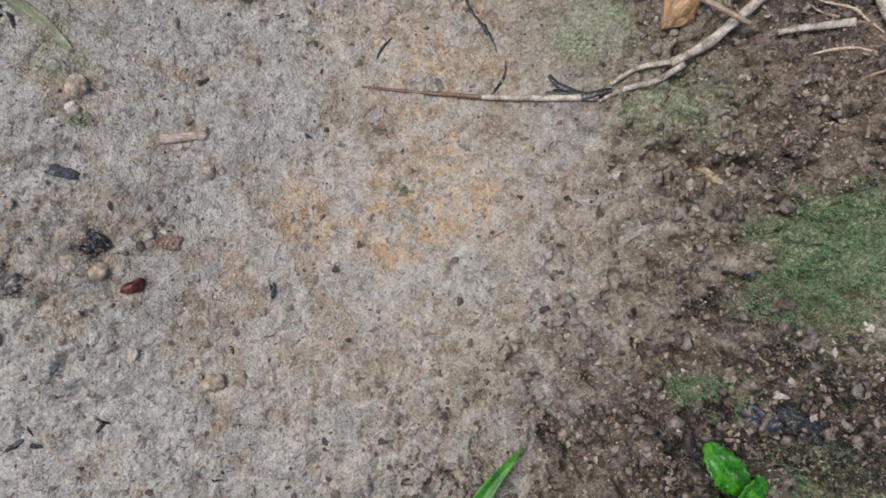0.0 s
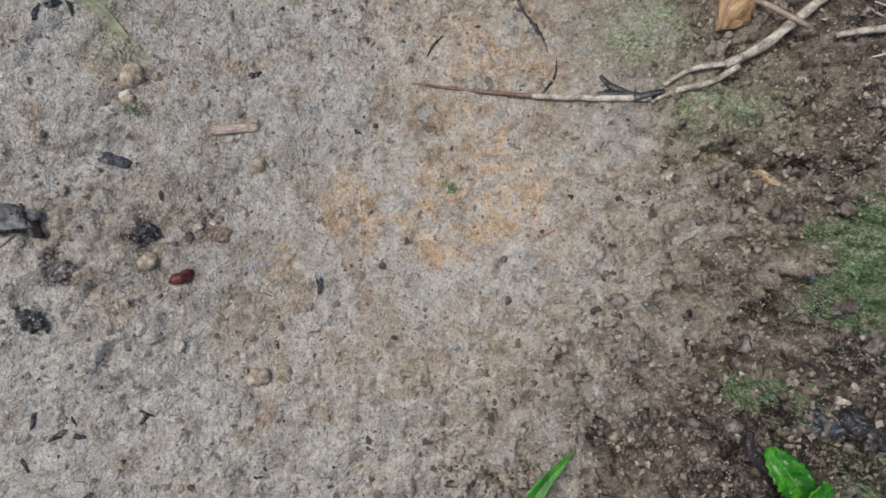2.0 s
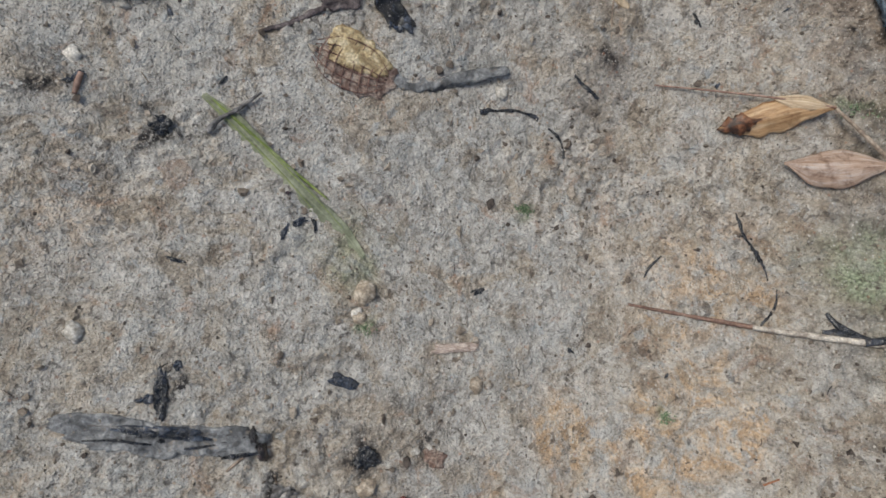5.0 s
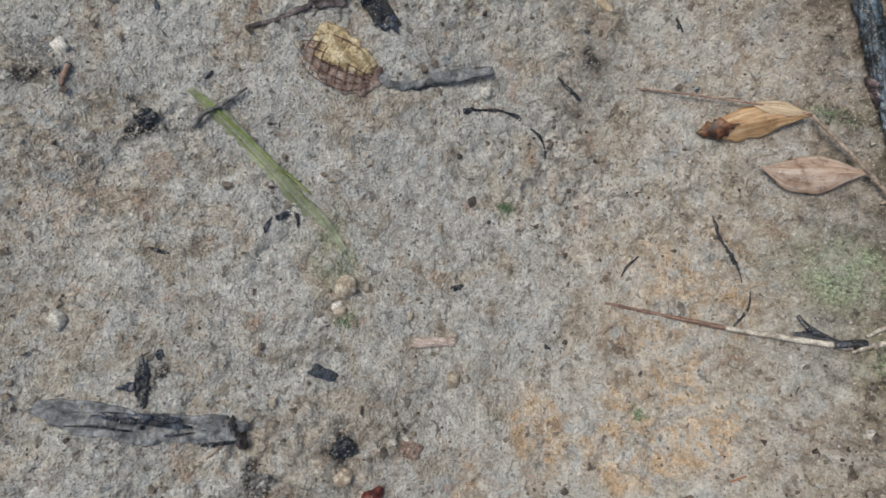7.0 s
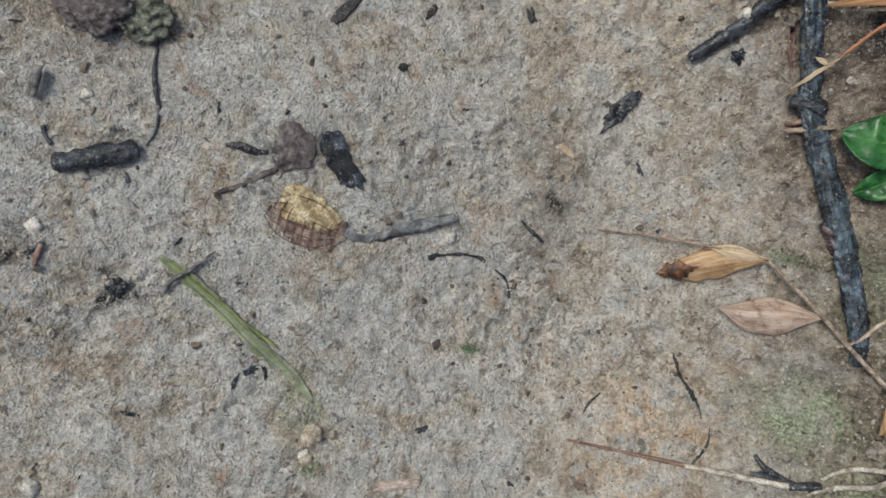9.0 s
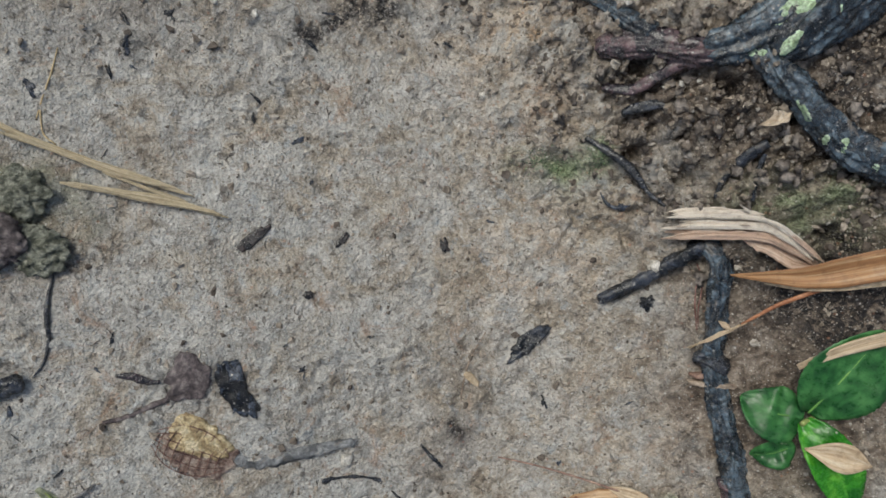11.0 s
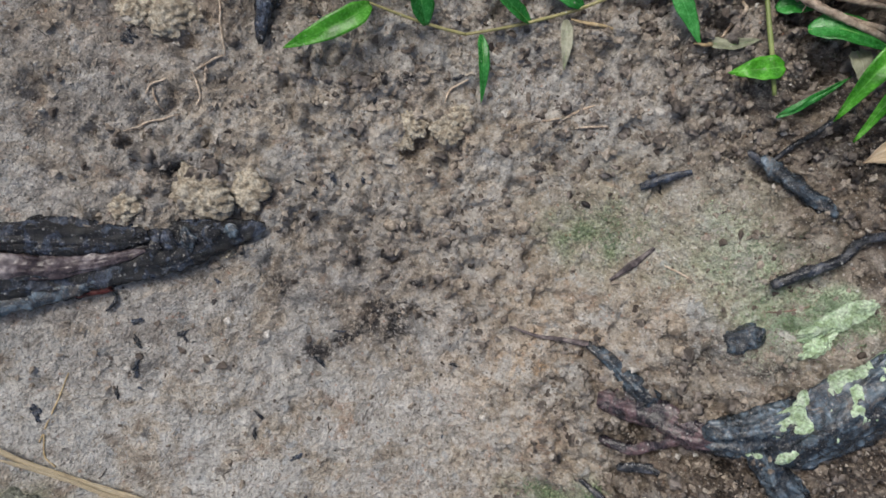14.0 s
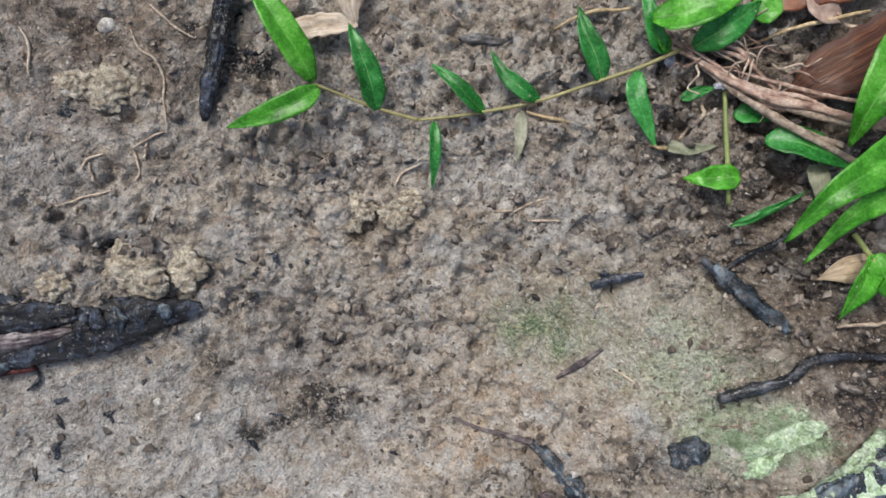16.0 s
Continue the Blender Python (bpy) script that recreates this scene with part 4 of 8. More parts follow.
FADED_NET = surface("faded_leaf_skin", (0.16, 0.10, 0.08), (0.26, 0.19, 0.155), (0.38, 0.31, 0.26), 300, (0.5, 0.8), 0.9, 0.0008)
RED_VEIN = surface("maroon_leaf_vein", (0.09, 0.04, 0.034), (0.17, 0.085, 0.066), (0.27, 0.155, 0.12), 300, (0.4, 0.7), 0.4, 0.0003)
PALE_ROOT = surface("pale_rootlet", (0.34, 0.24, 0.17), (0.56, 0.45, 0.34), (0.70, 0.61, 0.50), 400, (0.4, 0.7), 0.4, 0.0002, even=1.7)
LICHEN = surface("pale_green_lichen", (0.31, 0.42, 0.24), (0.47, 0.61, 0.41), (0.62, 0.73, 0.55), 320, (0.7, 0.95), 1.0, 0.0009)
QUARTZ = surface("pale_stone", (0.40, 0.37, 0.32), (0.55, 0.52, 0.47), (0.68, 0.66, 0.62), 300, (0.4, 0.7), 0.4, 0.0004)
TAN_STONE = surface("tan_stone", (0.24, 0.19, 0.14), (0.38, 0.32, 0.25), (0.5, 0.44, 0.36), 300, (0.5, 0.8), 0.5, 0.0005)
GREY_STONE = surface("slaty_grey_stone", (0.06, 0.06, 0.07), (0.14, 0.14, 0.16), (0.26, 0.26, 0.28), 160, (0.25, 0.6), 0.6, 0.0008)
CLOD = surface("pale_crumbly_clod", (0.26, 0.215, 0.155), (0.42, 0.37, 0.285), (0.56, 0.51, 0.41), 330, (0.7, 0.95), 0.9, 0.0009)
GRASS = leaf_surface("fresh_grass_leaf", (0.05, 0.25, 0.014), (0.09, 0.41, 0.026), (0.17, 0.54, 0.07), 1100, (0.14, 0.34))
GRASS_DEEP = leaf_surface("deep_fresh_grass_leaf", (0.025, 0.15, 0.012), (0.045, 0.24, 0.02), (0.09, 0.34, 0.04), 1100)
GRASS_DARK = leaf_surface("deep_green_grass_leaf", (0.02, 0.16, 0.022), (0.038, 0.27, 0.045), (0.09, 0.40, 0.10), 1100, (0.12, 0.34))
HERB = leaf_surface("crinkled_herb_leaf", (0.02, 0.15, 0.014), (0.05, 0.29, 0.022), (0.15, 0.48, 0.05), 700, (0.16, 0.4), 0.25, (-9.0, 42.0))
OLIVE_STEM = leaf_surface("olive_runner_stem", (0.15, 0.15, 0.045), (0.25, 0.24, 0.085), (0.37, 0.33, 0.16), 900, (0.35, 0.6), 0.05)
ROSY_ROOT = surface("rosy_dry_root_bundle", (0.20, 0.115, 0.085), (0.42, 0.285, 0.22), (0.63, 0.50, 0.41), 220, (0.45, 0.75), 0.7, 0.0005, even=1.4)
WOOLLY = surface("bluish_white_wool", (0.34, 0.36, 0.42), (0.55, 0.58, 0.66), (0.74, 0.76, 0.82), 500, (0.6, 0.9), 1.0, 0.0006)
BROAD = leaf_surface("broad_dark_green_leaf", (0.02, 0.10, 0.028), (0.04, 0.17, 0.045), (0.085, 0.26, 0.08), 500, (0.25, 0.5), 0.22, (-7.0, 40.0))
QUILTED = leaf_surface("quilted_dull_green_leaf", (0.025, 0.11, 0.038), (0.055, 0.185, 0.068), (0.13, 0.31, 0.14), 420, (0.22, 0.45), 0.2, (-8.0, 46.0))
FADED = leaf_surface("faded_green_blade", (0.23, 0.24, 0.16), (0.33, 0.345, 0.245), (0.45, 0.455, 0.34), 900, (0.4, 0.65), 0.15)
GREEN_STEM = leaf_surface("green_stem", (0.12, 0.17, 0.04), (0.20, 0.27, 0.07), (0.32, 0.36, 0.14), 900, (0.35, 0.6), 0.05)
RIB = leaf_surface("green_midrib", (0.07, 0.21, 0.04), (0.12, 0.31, 0.06), (0.22, 0.43, 0.11), 900, (0.3, 0.5), 0.1)
BROWN_STEM = surface("red_brown_stem", (0.035, 0.016, 0.009), (0.10, 0.04, 0.018), (0.19, 0.085, 0.04), 300, (0.35, 0.6), 0.5, 0.0004)

FRESH_WOOD = fibre_surface("pale_split_wood_fibres", (0.66, 0.53, 0.41), (0.87, 0.78, 0.67), (0.93, 0.88, 0.80), (9.0, 2.0), relief=0.9)
ROSY_WOOD = fibre_surface("rosy_split_wood_fibres", (0.40, 0.245, 0.165), (0.66, 0.475, 0.36), (0.80, 0.67, 0.56), (9.0, 2.0), relief=0.9)
STRAW_BLADE = fibre_surface("dry_straw_fibres", (0.34, 0.265, 0.16), (0.55, 0.455, 0.30), (0.70, 0.62, 0.46), (6.0, 3.0))
STRIP_LEAF = fibre_surface("dry_strip_fibres", (0.27, 0.125, 0.05), (0.40, 0.215, 0.095), (0.55, 0.39, 0.23), (3.2, 0.8), (0.35, 0.6))
RUST_STRIP = fibre_surface("dead_rust_leaf_fibres", (0.030, 0.009, 0.005), (0.085, 0.028, 0.012), (0.20, 0.080, 0.035), (6.0, 1.2), (0.3, 0.55))
POD_LEAF = fibre_surface("dry_pod_leaf", (0.20, 0.10, 0.045), (0.42, 0.26, 0.13), (0.58, 0.42, 0.26), (4.0, 2.2), (0.32, 0.55), 0.6, 0.6)
POD_MAUVE = fibre_surface("dry_mauve_pod_leaf", (0.26, 0.155, 0.10), (0.43, 0.315, 0.245), (0.53, 0.455, 0.41), (4.0, 2.2), (0.28, 0.5), 0.6, 0.8)
PALE_BUFF = fibre_surface("pale_papery_dead_leaf", (0.40, 0.29, 0.19), (0.62, 0.52, 0.40), (0.73, 0.66, 0.56), (5.0, 2.2), (0.4, 0.65), 0.6, 0.7)
POD_BUFF = fibre_surface("dry_buff_leaf", (0.36, 0.25, 0.15), (0.55, 0.42, 0.28), (0.68, 0.58, 0.43), (5.0, 2.2), (0.4, 0.65), 0.6, 0.5)

FIBRES, fibre_tree, fibre_bsdf = tree_of("tiny_plant_fibres")
fibre_geo = fibre_tree.nodes.new("ShaderNodeNewGeometry")
fibre_tree.links.new(ramp(fibre_tree, fibre_geo.outputs["Random Per Island"], [(0.0, (0.012, 0.010, 0.010)), (0.55, (0.05, 0.036, 0.03)), (0.8, (0.18, 0.12, 0.08)), (1.0, (0.42, 0.33, 0.24))]), fibre_bsdf.inputs["Base Color"])
fibre_bsdf.inputs["Roughness"].default_value = 0.55

# ---------------------------------------------------------------- ground, one sheet to the horizon
STEP = 0.00076
grow = 0.002 * 1.32 ** np.arange(1, 38)
gx = np.r_[(-0.29 - np.cumsum(grow))[::-1], np.arange(-0.29, 0.20, STEP), 0.20 + np.cumsum(grow)]
gy = np.r_[(-0.205 - np.cumsum(grow))[::-1], np.arange(-0.205, 0.47, STEP), 0.47 + np.cumsum(grow)]
X, Y = np.meshgrid(gx, gy)
X, Y = X.ravel(), Y.ravel()
near = (np.abs(X) < 0.8) & (np.abs(Y - 0.15) < 1.0)
Z = base_height(X, Y) + 0.0
Z[near] = height(X[near], Y[near])
me = bpy.data.meshes.new("ground")
nx, ny = len(gx), len(gy)
me.vertices.add(nx * ny)
me.vertices.foreach_set("co", np.stack([X, Y, Z], 1).ravel())
ii, jj = np.meshgrid(np.arange(nx - 1), np.arange(ny - 1))
aa = (jj * nx + ii).ravel()
quads = np.stack([aa, aa + 1, aa + 1 + nx, aa + nx], 1).astype(np.int32)
me.loops.add(quads.size)
me.loops.foreach_set("vertex_index", quads.ravel())
me.polygons.add(len(quads))
me.polygons.foreach_set("loop_start", np.arange(0, quads.size, 4, dtype=np.int32))
me.polygons.foreach_set("use_smooth", np.ones(len(quads), bool))
for key, blobs, wobble in (("damp", DAMP_SHADE, 0.5), ("green", GREEN, 0.6), ("ochre", OCHRE, 0.5), ("pale", PALE, 0.5), ("humus_shade", HUMUS_SHADE, 0.6), ("lichened", LICHENED, 0.6)):
    at = me.attributes.new(key, "FLOAT", "POINT")
    at.data.foreach_set("value", np.clip(patch(X, Y, blobs, wobble), 0, 1).astype(np.float32))
me.update(calc_edges=True)
me.validate()
me.materials.append(SOIL)
tagged(new("ground", me), "damp sandy grey-brown soil with ochre stains and mossy film", "ground", "", "structure")


def scatter(name, count, sizes, seed, where, material, level, sink, label, category):
    """Loose grains, strewn more thickly where the weight says; too many to count."""
    rng = np.random.default_rng(seed)
    base, faces = (ICO1, ICO2, ICO3, ICO4, ICO5)[level - 1]
    x, y = rng.uniform(-0.30, 0.21, count * 6), rng.uniform(-0.21, 0.48, count * 6)
    keep = np.nonzero(rng.random(count * 6) < where(x, y))[0][:count]
    x, y = x[keep], y[keep]
    n = len(x)
    s = sizes[0] * (sizes[1] / sizes[0]) ** (rng.random(n) ** 2.2)
    r = 1 + 0.34 * rng.standard_normal((n, len(base))).clip(-1.6, 1.6) * (0.65 if level > 1 else 0.9)
    p = base[None] * r[..., None] * rng.uniform(0.5, 1.15, (n, 1, 3)) * (s / 2)[:, None, None]
    p = p + 0.20 * (s / 2)[:, None, None] * rng.standard_normal(p.shape).clip(-1.5, 1.5)
    p[..., 2] *= 0.75
    z = height(x, y) + s * (0.5 - sink) * 0.7
    p = p + np.stack([x, y, z], 1)[:, None]
    f = np.array(faces)[None] + (np.arange(n) * len(base))[:, None, None]
    me = bpy.data.meshes.new(name)
    me.vertices.add(n * len(base))
    me.vertices.foreach_set("co", p.ravel())
    me.loops.add(f.size)
    me.loops.foreach_set("vertex_index", f.ravel().astype(np.int32))
    me.polygons.add(n * len(faces))
    me.polygons.foreach_set("loop_start", np.arange(0, f.size, 3, dtype=np.int32))
    me.polygons.foreach_set("use_smooth", np.full(n * len(faces), level > 1))
    me.update(calc_edges=True)
    me.materials.append(material)
    return tagged(new(name, me), label, category, "", "stuff")


scatter("soil_crumbs", 24000, (0.0009, 0.0036), 5, lambda x, y: np.clip(0.035 + 1.0 * patch(x, y, ROUGH, 0.7) ** 1.5, 0, 1) * (patch(x, y, GREEN, 0.3) < 0.5), GRAINS, 1, 0.42, "loose brown crumbs of soil on the ground", "soil")
scatter("soil_lumps", 4600, (0.0020, 0.0056), 6, lambda x, y: np.clip(0.9 * patch(x, y, ROUGH, 0.9) ** 1.5, 0, 1) * (patch(x, y, GREEN, 0.3) < 0.4) * (patch(x, y, SMOOTH, 0.3) < 0.35) * (patch(x, y, ROUGH, 0.3) > 0.3), LUMPS, 2, 0.45, "loose brown crumbs of soil on the ground", "soil")
scatter("sand_grains", 20000, (0.0004, 0.0014), 9, lambda x, y: np.clip(0.55 + 0.4 * vnoise(x * 60, y * 60, 3), 0, 1), GRAINS, 1, 0.55, "coarse sand grains strewn over the damp soil", "sand")


def moss(name, blobs, count, tall, seed, label, material=MOSS, dense=False):
    """Cushions of tiny pointed shoots; a dense one is closed, with a ragged but clear edge."""
    rng = np.random.default_rng(seed)
    v, f = [], []
    k = 0
    while k < count:
        cx, cy, rx, ry = blobs[rng.integers(len(blobs))]
        x, y = cx + rng.normal() * rx, cy + rng.normal() * ry
        if dense:
            a = rng.random() * 6.283
            edge = math.sqrt(rng.random()) * (1.0 + 0.55 * float(vnoise(np.array(cx * 300 + math.cos(a) * 2.2), np.array(cy * 300 + math.sin(a) * 2.2), seed)))
            x, y = cx + math.cos(a) * edge * rx, cy + math.sin(a) * edge * ry
        elif rng.random() > 0.75 + 0.9 * float(vnoise(np.array(x * 220), np.array(y * 220), seed)):
            k += 0.2
            continue
        z, h = float(height(x, y)), tall * (0.4 + rng.random())
        for _ in range(3):
            a, lean, w = rng.random() * 6.283, h * rng.uniform(0.3, 1.0), tall * rng.uniform(0.25, 0.45)
            dx, dy = math.cos(a), math.sin(a)
            n = len(v)
            v += [(x - dy * w, y + dx * w, z - 0.0003), (x + dy * w, y - dx * w, z - 0.0003), (x + dx * lean * 0.5 + dx * w * 0.4, y + dy * lean * 0.5 + dy * w * 0.4, z + h * 0.75), (x + dx * lean, y + dy * lean, z + h * 0.8)]
            f += [(n, n + 1, n + 2), (n, n + 2, n + 3), (n + 1, n + 3, n + 2)]
        k += 1
    return single(name, (np.array(v), f), material, label, "moss", "", False, "stuff")


moss("moss_cushion", [(0.1262, -0.0330, 0.0150, 0.0140), (0.1300, -0.0450, 0.0135, 0.0110), (0.1420, -0.0270, 0.0150, 0.0130), (0.1170, -0.0485, 0.0115, 0.0105)], 12000, 0.0009, 3, "closed low cushion of green moss on damp soil", MOSS, True)
moss("moss_fringe", [(0.1280, -0.0600, 0.010, 0.006), (0.1140, -0.0300, 0.005, 0.008), (0.1180, -0.0547, 0.008, 0.005)], 700, 0.0007, 5, "scattered green moss shoots round a cushion")
moss("moss_tufts", [(0.1235, -0.1152, 0.010, 0.016), (0.0897, -0.0784, 0.004, 0.003), (0.0933, -0.0797, 0.005, 0.004), (0.1142, -0.1158, 0.006, 0.010)], 3600, 0.0010, 4, "dark green moss tufts beside the seedlings")
moss("moss_film", [(-0.0236, 0.3192, 0.008, 0.004), (-0.0183, 0.3234, 0.006, 0.004), (-0.0158, 0.2216, 0.005, 0.002), (0.0023, 0.2257, 0.003, 0.003), (0.0251, 0.3249, 0.009, 0.006)], 1500, 0.0006, 6, "thin bright green moss on bare soil")
moss("moss_specks", [(-0.0013, -0.0147, 0.0012, 0.001), (-0.0572, 0.0562, 0.0015, 0.001), (0.0601, 0.1021, 0.0035, 0.0015), (-0.1108, 0.0104, 0.0015, 0.0012), (-0.0577, 0.0564, 0.0012, 0.001)], 420, 0.0007, 8, "tiny specks of green moss on soil")


def leaf_with_rib(pts, w, profile, material, parent, fold=0.25, wave=0.0005, teeth=0.0, n=30, half=4, tilt=0.0, cup=0.0, seed=0):
    """A living leaf with its midrib standing a little proud."""
    leaf = part("leaf", blade(pts, w, profile, fold, wave, teeth, 0.0003, n, half, tilt, cup, seed), material, parent)
    part("midrib", tube(pts, [w * 0.016, w * 0.012, w * 0.004], n, 6, 0.6, lift=0.0, stiff=True), RIB, leaf, "paler green midrib")
    return leaf


# ---------------------------------------------------------------- things: lower part of the path
g = thing("grass_seedling", (0.0126, -0.1552, float(height(0.0126, -0.1552))), "young grass seedling with three fresh green blades", "grass")
leaf_with_rib([(0.0115, -0.1528, 0.0060), (-0.0006, -0.1457, 0.0090), (-0.0164, -0.1423, 0.0080), (-0.0392, -0.1368, 0.0040)], 0.0139, grass_profile, GRASS_DEEP, g, 0.18, 0.0006, 0, 34, 5, -8, 0, 1)
leaf_with_rib([(0.0097, -0.1486, 0.0080), (0.0145, -0.1342, 0.0120), (0.0213, -0.1165, 0.0120), (0.0355, -0.1012, 0.0060)], 0.0078, grass_profile, GRASS_DEEP, g, 0.3, 0.0004, 0, 34, 5, 15, 0, 2)
leaf_with_rib([(0.0104, -0.1492, 0.0080), (0.0152, -0.1366, 0.0130), (0.0189, -0.1240, 0.0140)], 0.0095, broad_profile, GRASS_DEEP, g, 0.35, 0.0004, 0, 26, 5, -10, 0, 3)
part("stem", tube([(0.0135, -0.1650, 0.0000), (0.0128, -0.1567, 0.0030), (0.0105, -0.1489, 0.0080)], [0.0009, 0.0008, 0.0007], 12, 8, lift=0.0), GREEN_STEM, g)

g = thing("leafy_seedling", (0.0995, -0.1137, float(height(0.0995, -0.1137))), "small seedling with bright crinkled toothed leaves", "seedling", "seedlings")
for k, (pts, w) in enumerate([
        ([(0.0945, -0.1054, 0.0090), (0.0900, -0.0980, 0.0120), (0.0859, -0.0913, 0.0090)], 0.0106), ([(0.0940, -0.1070, 0.0100), (0.0951, -0.1025, 0.0130), (0.0997, -0.0995, 0.0110)], 0.0115),
        ([(0.0938, -0.1095, 0.0090), (0.0862, -0.1097, 0.0110), (0.0811, -0.1122, 0.0070)], 0.0098), ([(0.0940, -0.1095, 0.0100), (0.0920, -0.1130, 0.0100), (0.0926, -0.1179, 0.0070)], 0.0062),
        ([(0.0948, -0.1098, 0.0100), (0.0962, -0.1139, 0.0090), (0.0982, -0.1195, 0.0060)], 0.0062), ([(0.0951, -0.1090, 0.0100), (0.0988, -0.1101, 0.0120), (0.1046, -0.1130, 0.0090)], 0.0095),
        ([(0.0933, -0.1071, 0.0120), (0.0929, -0.1094, 0.0140), (0.0958, -0.1129, 0.0130)], 0.0091)]):
    leaf_with_rib(pts, w * 0.95, round_profile, HERB, g, 0.22, 0.0013, 0.10, 19, 4, 12 * (-1) ** k, 0.1, 20 + k)
part("stem", tube([(0.0997, -0.1137, 0.0000), (0.0969, -0.1105, 0.0050), (0.0944, -0.1069, 0.0100)], [0.0008, 0.0007], 10, 8, lift=0.0), GREEN_STEM, g)
single("fallen_stick", tube([(0.0826, -0.0871, 0.0080), (0.0808, -0.0915, 0.0090), (0.0848, -0.0970, 0.0070), (0.0906, -0.1025, 0.0050), (0.0977, -0.1097, 0.0010)], [0.0011, 0.0017, 0.0016, 0.0019, 0.0016], 34, 10, 1.0, 0.12, 0, 3), BROWN_CHIP, "curved dark brown rotting stem leaning beside a seedling", "stem")
single("twig_piece", tube([(0.1028, -0.1093), (0.1094, -0.1110)], [0.0011, 0.001], 12, 8, 1.0, 0.15, 0, 9), TAN_TWIG, "short pale broken twig under a seedling", "twig")

g = thing("leafy_seedling", (0.0916, -0.1479, float(height(0.0916, -0.1479))), "larger seedling with dull green puckered leaves", "seedling", "seedlings")
for k, (pts, w, mt) in enumerate([
        ([(0.0857, -0.1388, 0.0090), (0.0759, -0.1317, 0.0120), (0.0685, -0.1259, 0.0090)], 0.0153, QUILTED), ([(0.0863, -0.1418, 0.0090), (0.0727, -0.1419, 0.0130), (0.0589, -0.1473, 0.0100)], 0.0192, QUILTED),
        ([(0.0863, -0.1413, 0.0100), (0.0907, -0.1354, 0.0130), (0.0986, -0.1311, 0.0110)], 0.0185, QUILTED), ([(0.0851, -0.1406, 0.0110), (0.0830, -0.1345, 0.0140), (0.0819, -0.1301, 0.0140)], 0.0075, HERB),
        ([(0.0868, -0.1432, 0.0090), (0.0888, -0.1519, 0.0100), (0.0924, -0.1618, 0.0070)], 0.0149, HERB)]):
    leaf_with_rib(pts, w, round_profile, mt, g, 0.2, 0.0014, 0.05, 25, 5, 8 * (-1) ** k, 0.08, 40 + k)
part("stem", tube([(0.0917, -0.1487, 0.0000), (0.0872, -0.1429, 0.0080)], [0.0009, 0.0008], 8, 8, lift=0.0), GREEN_STEM, g)
single("stone", stone(0.1106, -0.1398, 0.0229, 5, 0.45, 0.18, (1, 0.85, 0.4)), GREY_STONE, "wet slaty grey stone beside a seedling", "stone")
single("sodden_leaf", scrap((0.1015, -0.0837), (0.1097, -0.0879), 0.0071, 0.0016, 0.4, 11), BLUE_SCRAP, "sodden blue-black scrap of leaf on soil", "leaf")
single("sodden_leaf", scrap((0.1099, -0.0834), (0.1187, -0.0901), 0.0084, 0.0020, 0.45, 12), BLACK_BARK, "sodden black scrap of rotten leaf", "leaf")

# chips and scraps on the bare soil
single("wood_chip", scrap((-0.0869, 0.0050), (-0.0695, 0.0064), 0.0030, 0.0013, 0.25, 2, 6, 30, 0.4, 5), PINK_CHIP, "thin pale pinkish wood chip lying on soil", "wood chip")
single("leaf_scrap", scrap((-0.1215, -0.0046), (-0.1115, -0.0070), 0.0046, 0.0007, 0.45, 3, 6, 30, 0.3, 2.2), BLUE_SCRAP, "dark blue-black scrap of wet leaf", "leaf")
g = thing("bark_strip", (-0.1687, -0.0242, float(height(-0.1687, -0.0242))), "long weathered grey strip of rotten bark, half sunk", "bark")
part("bark_piece", scrap((-0.1944, -0.0208), (-0.1607, -0.0254), 0.0100, 0.0007, 0.42, 4, 10, 90, 0.3, 3.4, 0.7), BLEACHED, g)
part("bark_piece", scrap((-0.1734, -0.0230), (-0.1402, -0.0256), 0.0088, 0.0008, 0.38, 504, 10, 90, 0.3, 4.0, 0.7), BLEACHED, g)
part("bark_piece", scrap((-0.1797, -0.0203), (-0.1561, -0.0229), 0.0032, 0.0015, 0.5, 505, 6, 60, 0.4, 2.4, 0.8), BLUE_SCRAP, g, "blue-black wet bark")
part("bark_piece", scrap((-0.1431, -0.0210), (-0.1390, -0.0306), 0.0030, 0.0016, 0.4, 5, 6, 36, 0.3, 3, 0.6), BROWN_CHIP, g, "brown broken end")
# black scraps laid on top paint the dark of fissured edge and hole
part("bark_piece", scrap((-0.1521, -0.0296), (-0.1397, -0.0288), 0.0016, 0.0014, 0.5, 507, 5, 40, 0.3, 3, 0.6), BLACK_BARK, g, "black lower edge")
part("bark_piece", scrap((-0.1711, -0.0223), (-0.1659, -0.0241), 0.0030, 0.0016, 0.6, 508, 5, 36, 0.3, 2.4, 0.6), BLACK_BARK, g, "black scrap put in for the dark of a rotten hole")
part("fibre", tube([(-0.1910, -0.0236), (-0.1795, -0.0233), (-0.1606, -0.0265), (-0.1445, -0.0235)], [0.0002, 0.0004, 0.0004, 0.0002], 40, 6, 0.6, 0.2, 0, 506, 0.0012), BLACK_BARK, g)
part("fibre", tube([(-0.1886, -0.0190), (-0.1738, -0.0199), (-0.1563, -0.0222), (-0.1429, -0.0227)], [0.0002, 0.0004, 0.0004, 0.0002], 40, 6, 0.6, 0.2, 0, 507, 0.0012), GREY_SCRAP, g)
single("sooty_scrap", scrap((-0.1690, -0.0046), (-0.1682, -0.0174), 0.0034, 0.0007, 0.8, 511, 6, 50, 0.3, 2.4, 0.8), BLACK_BARK, "ragged black streak of rotten leaf on soil", "leaf")
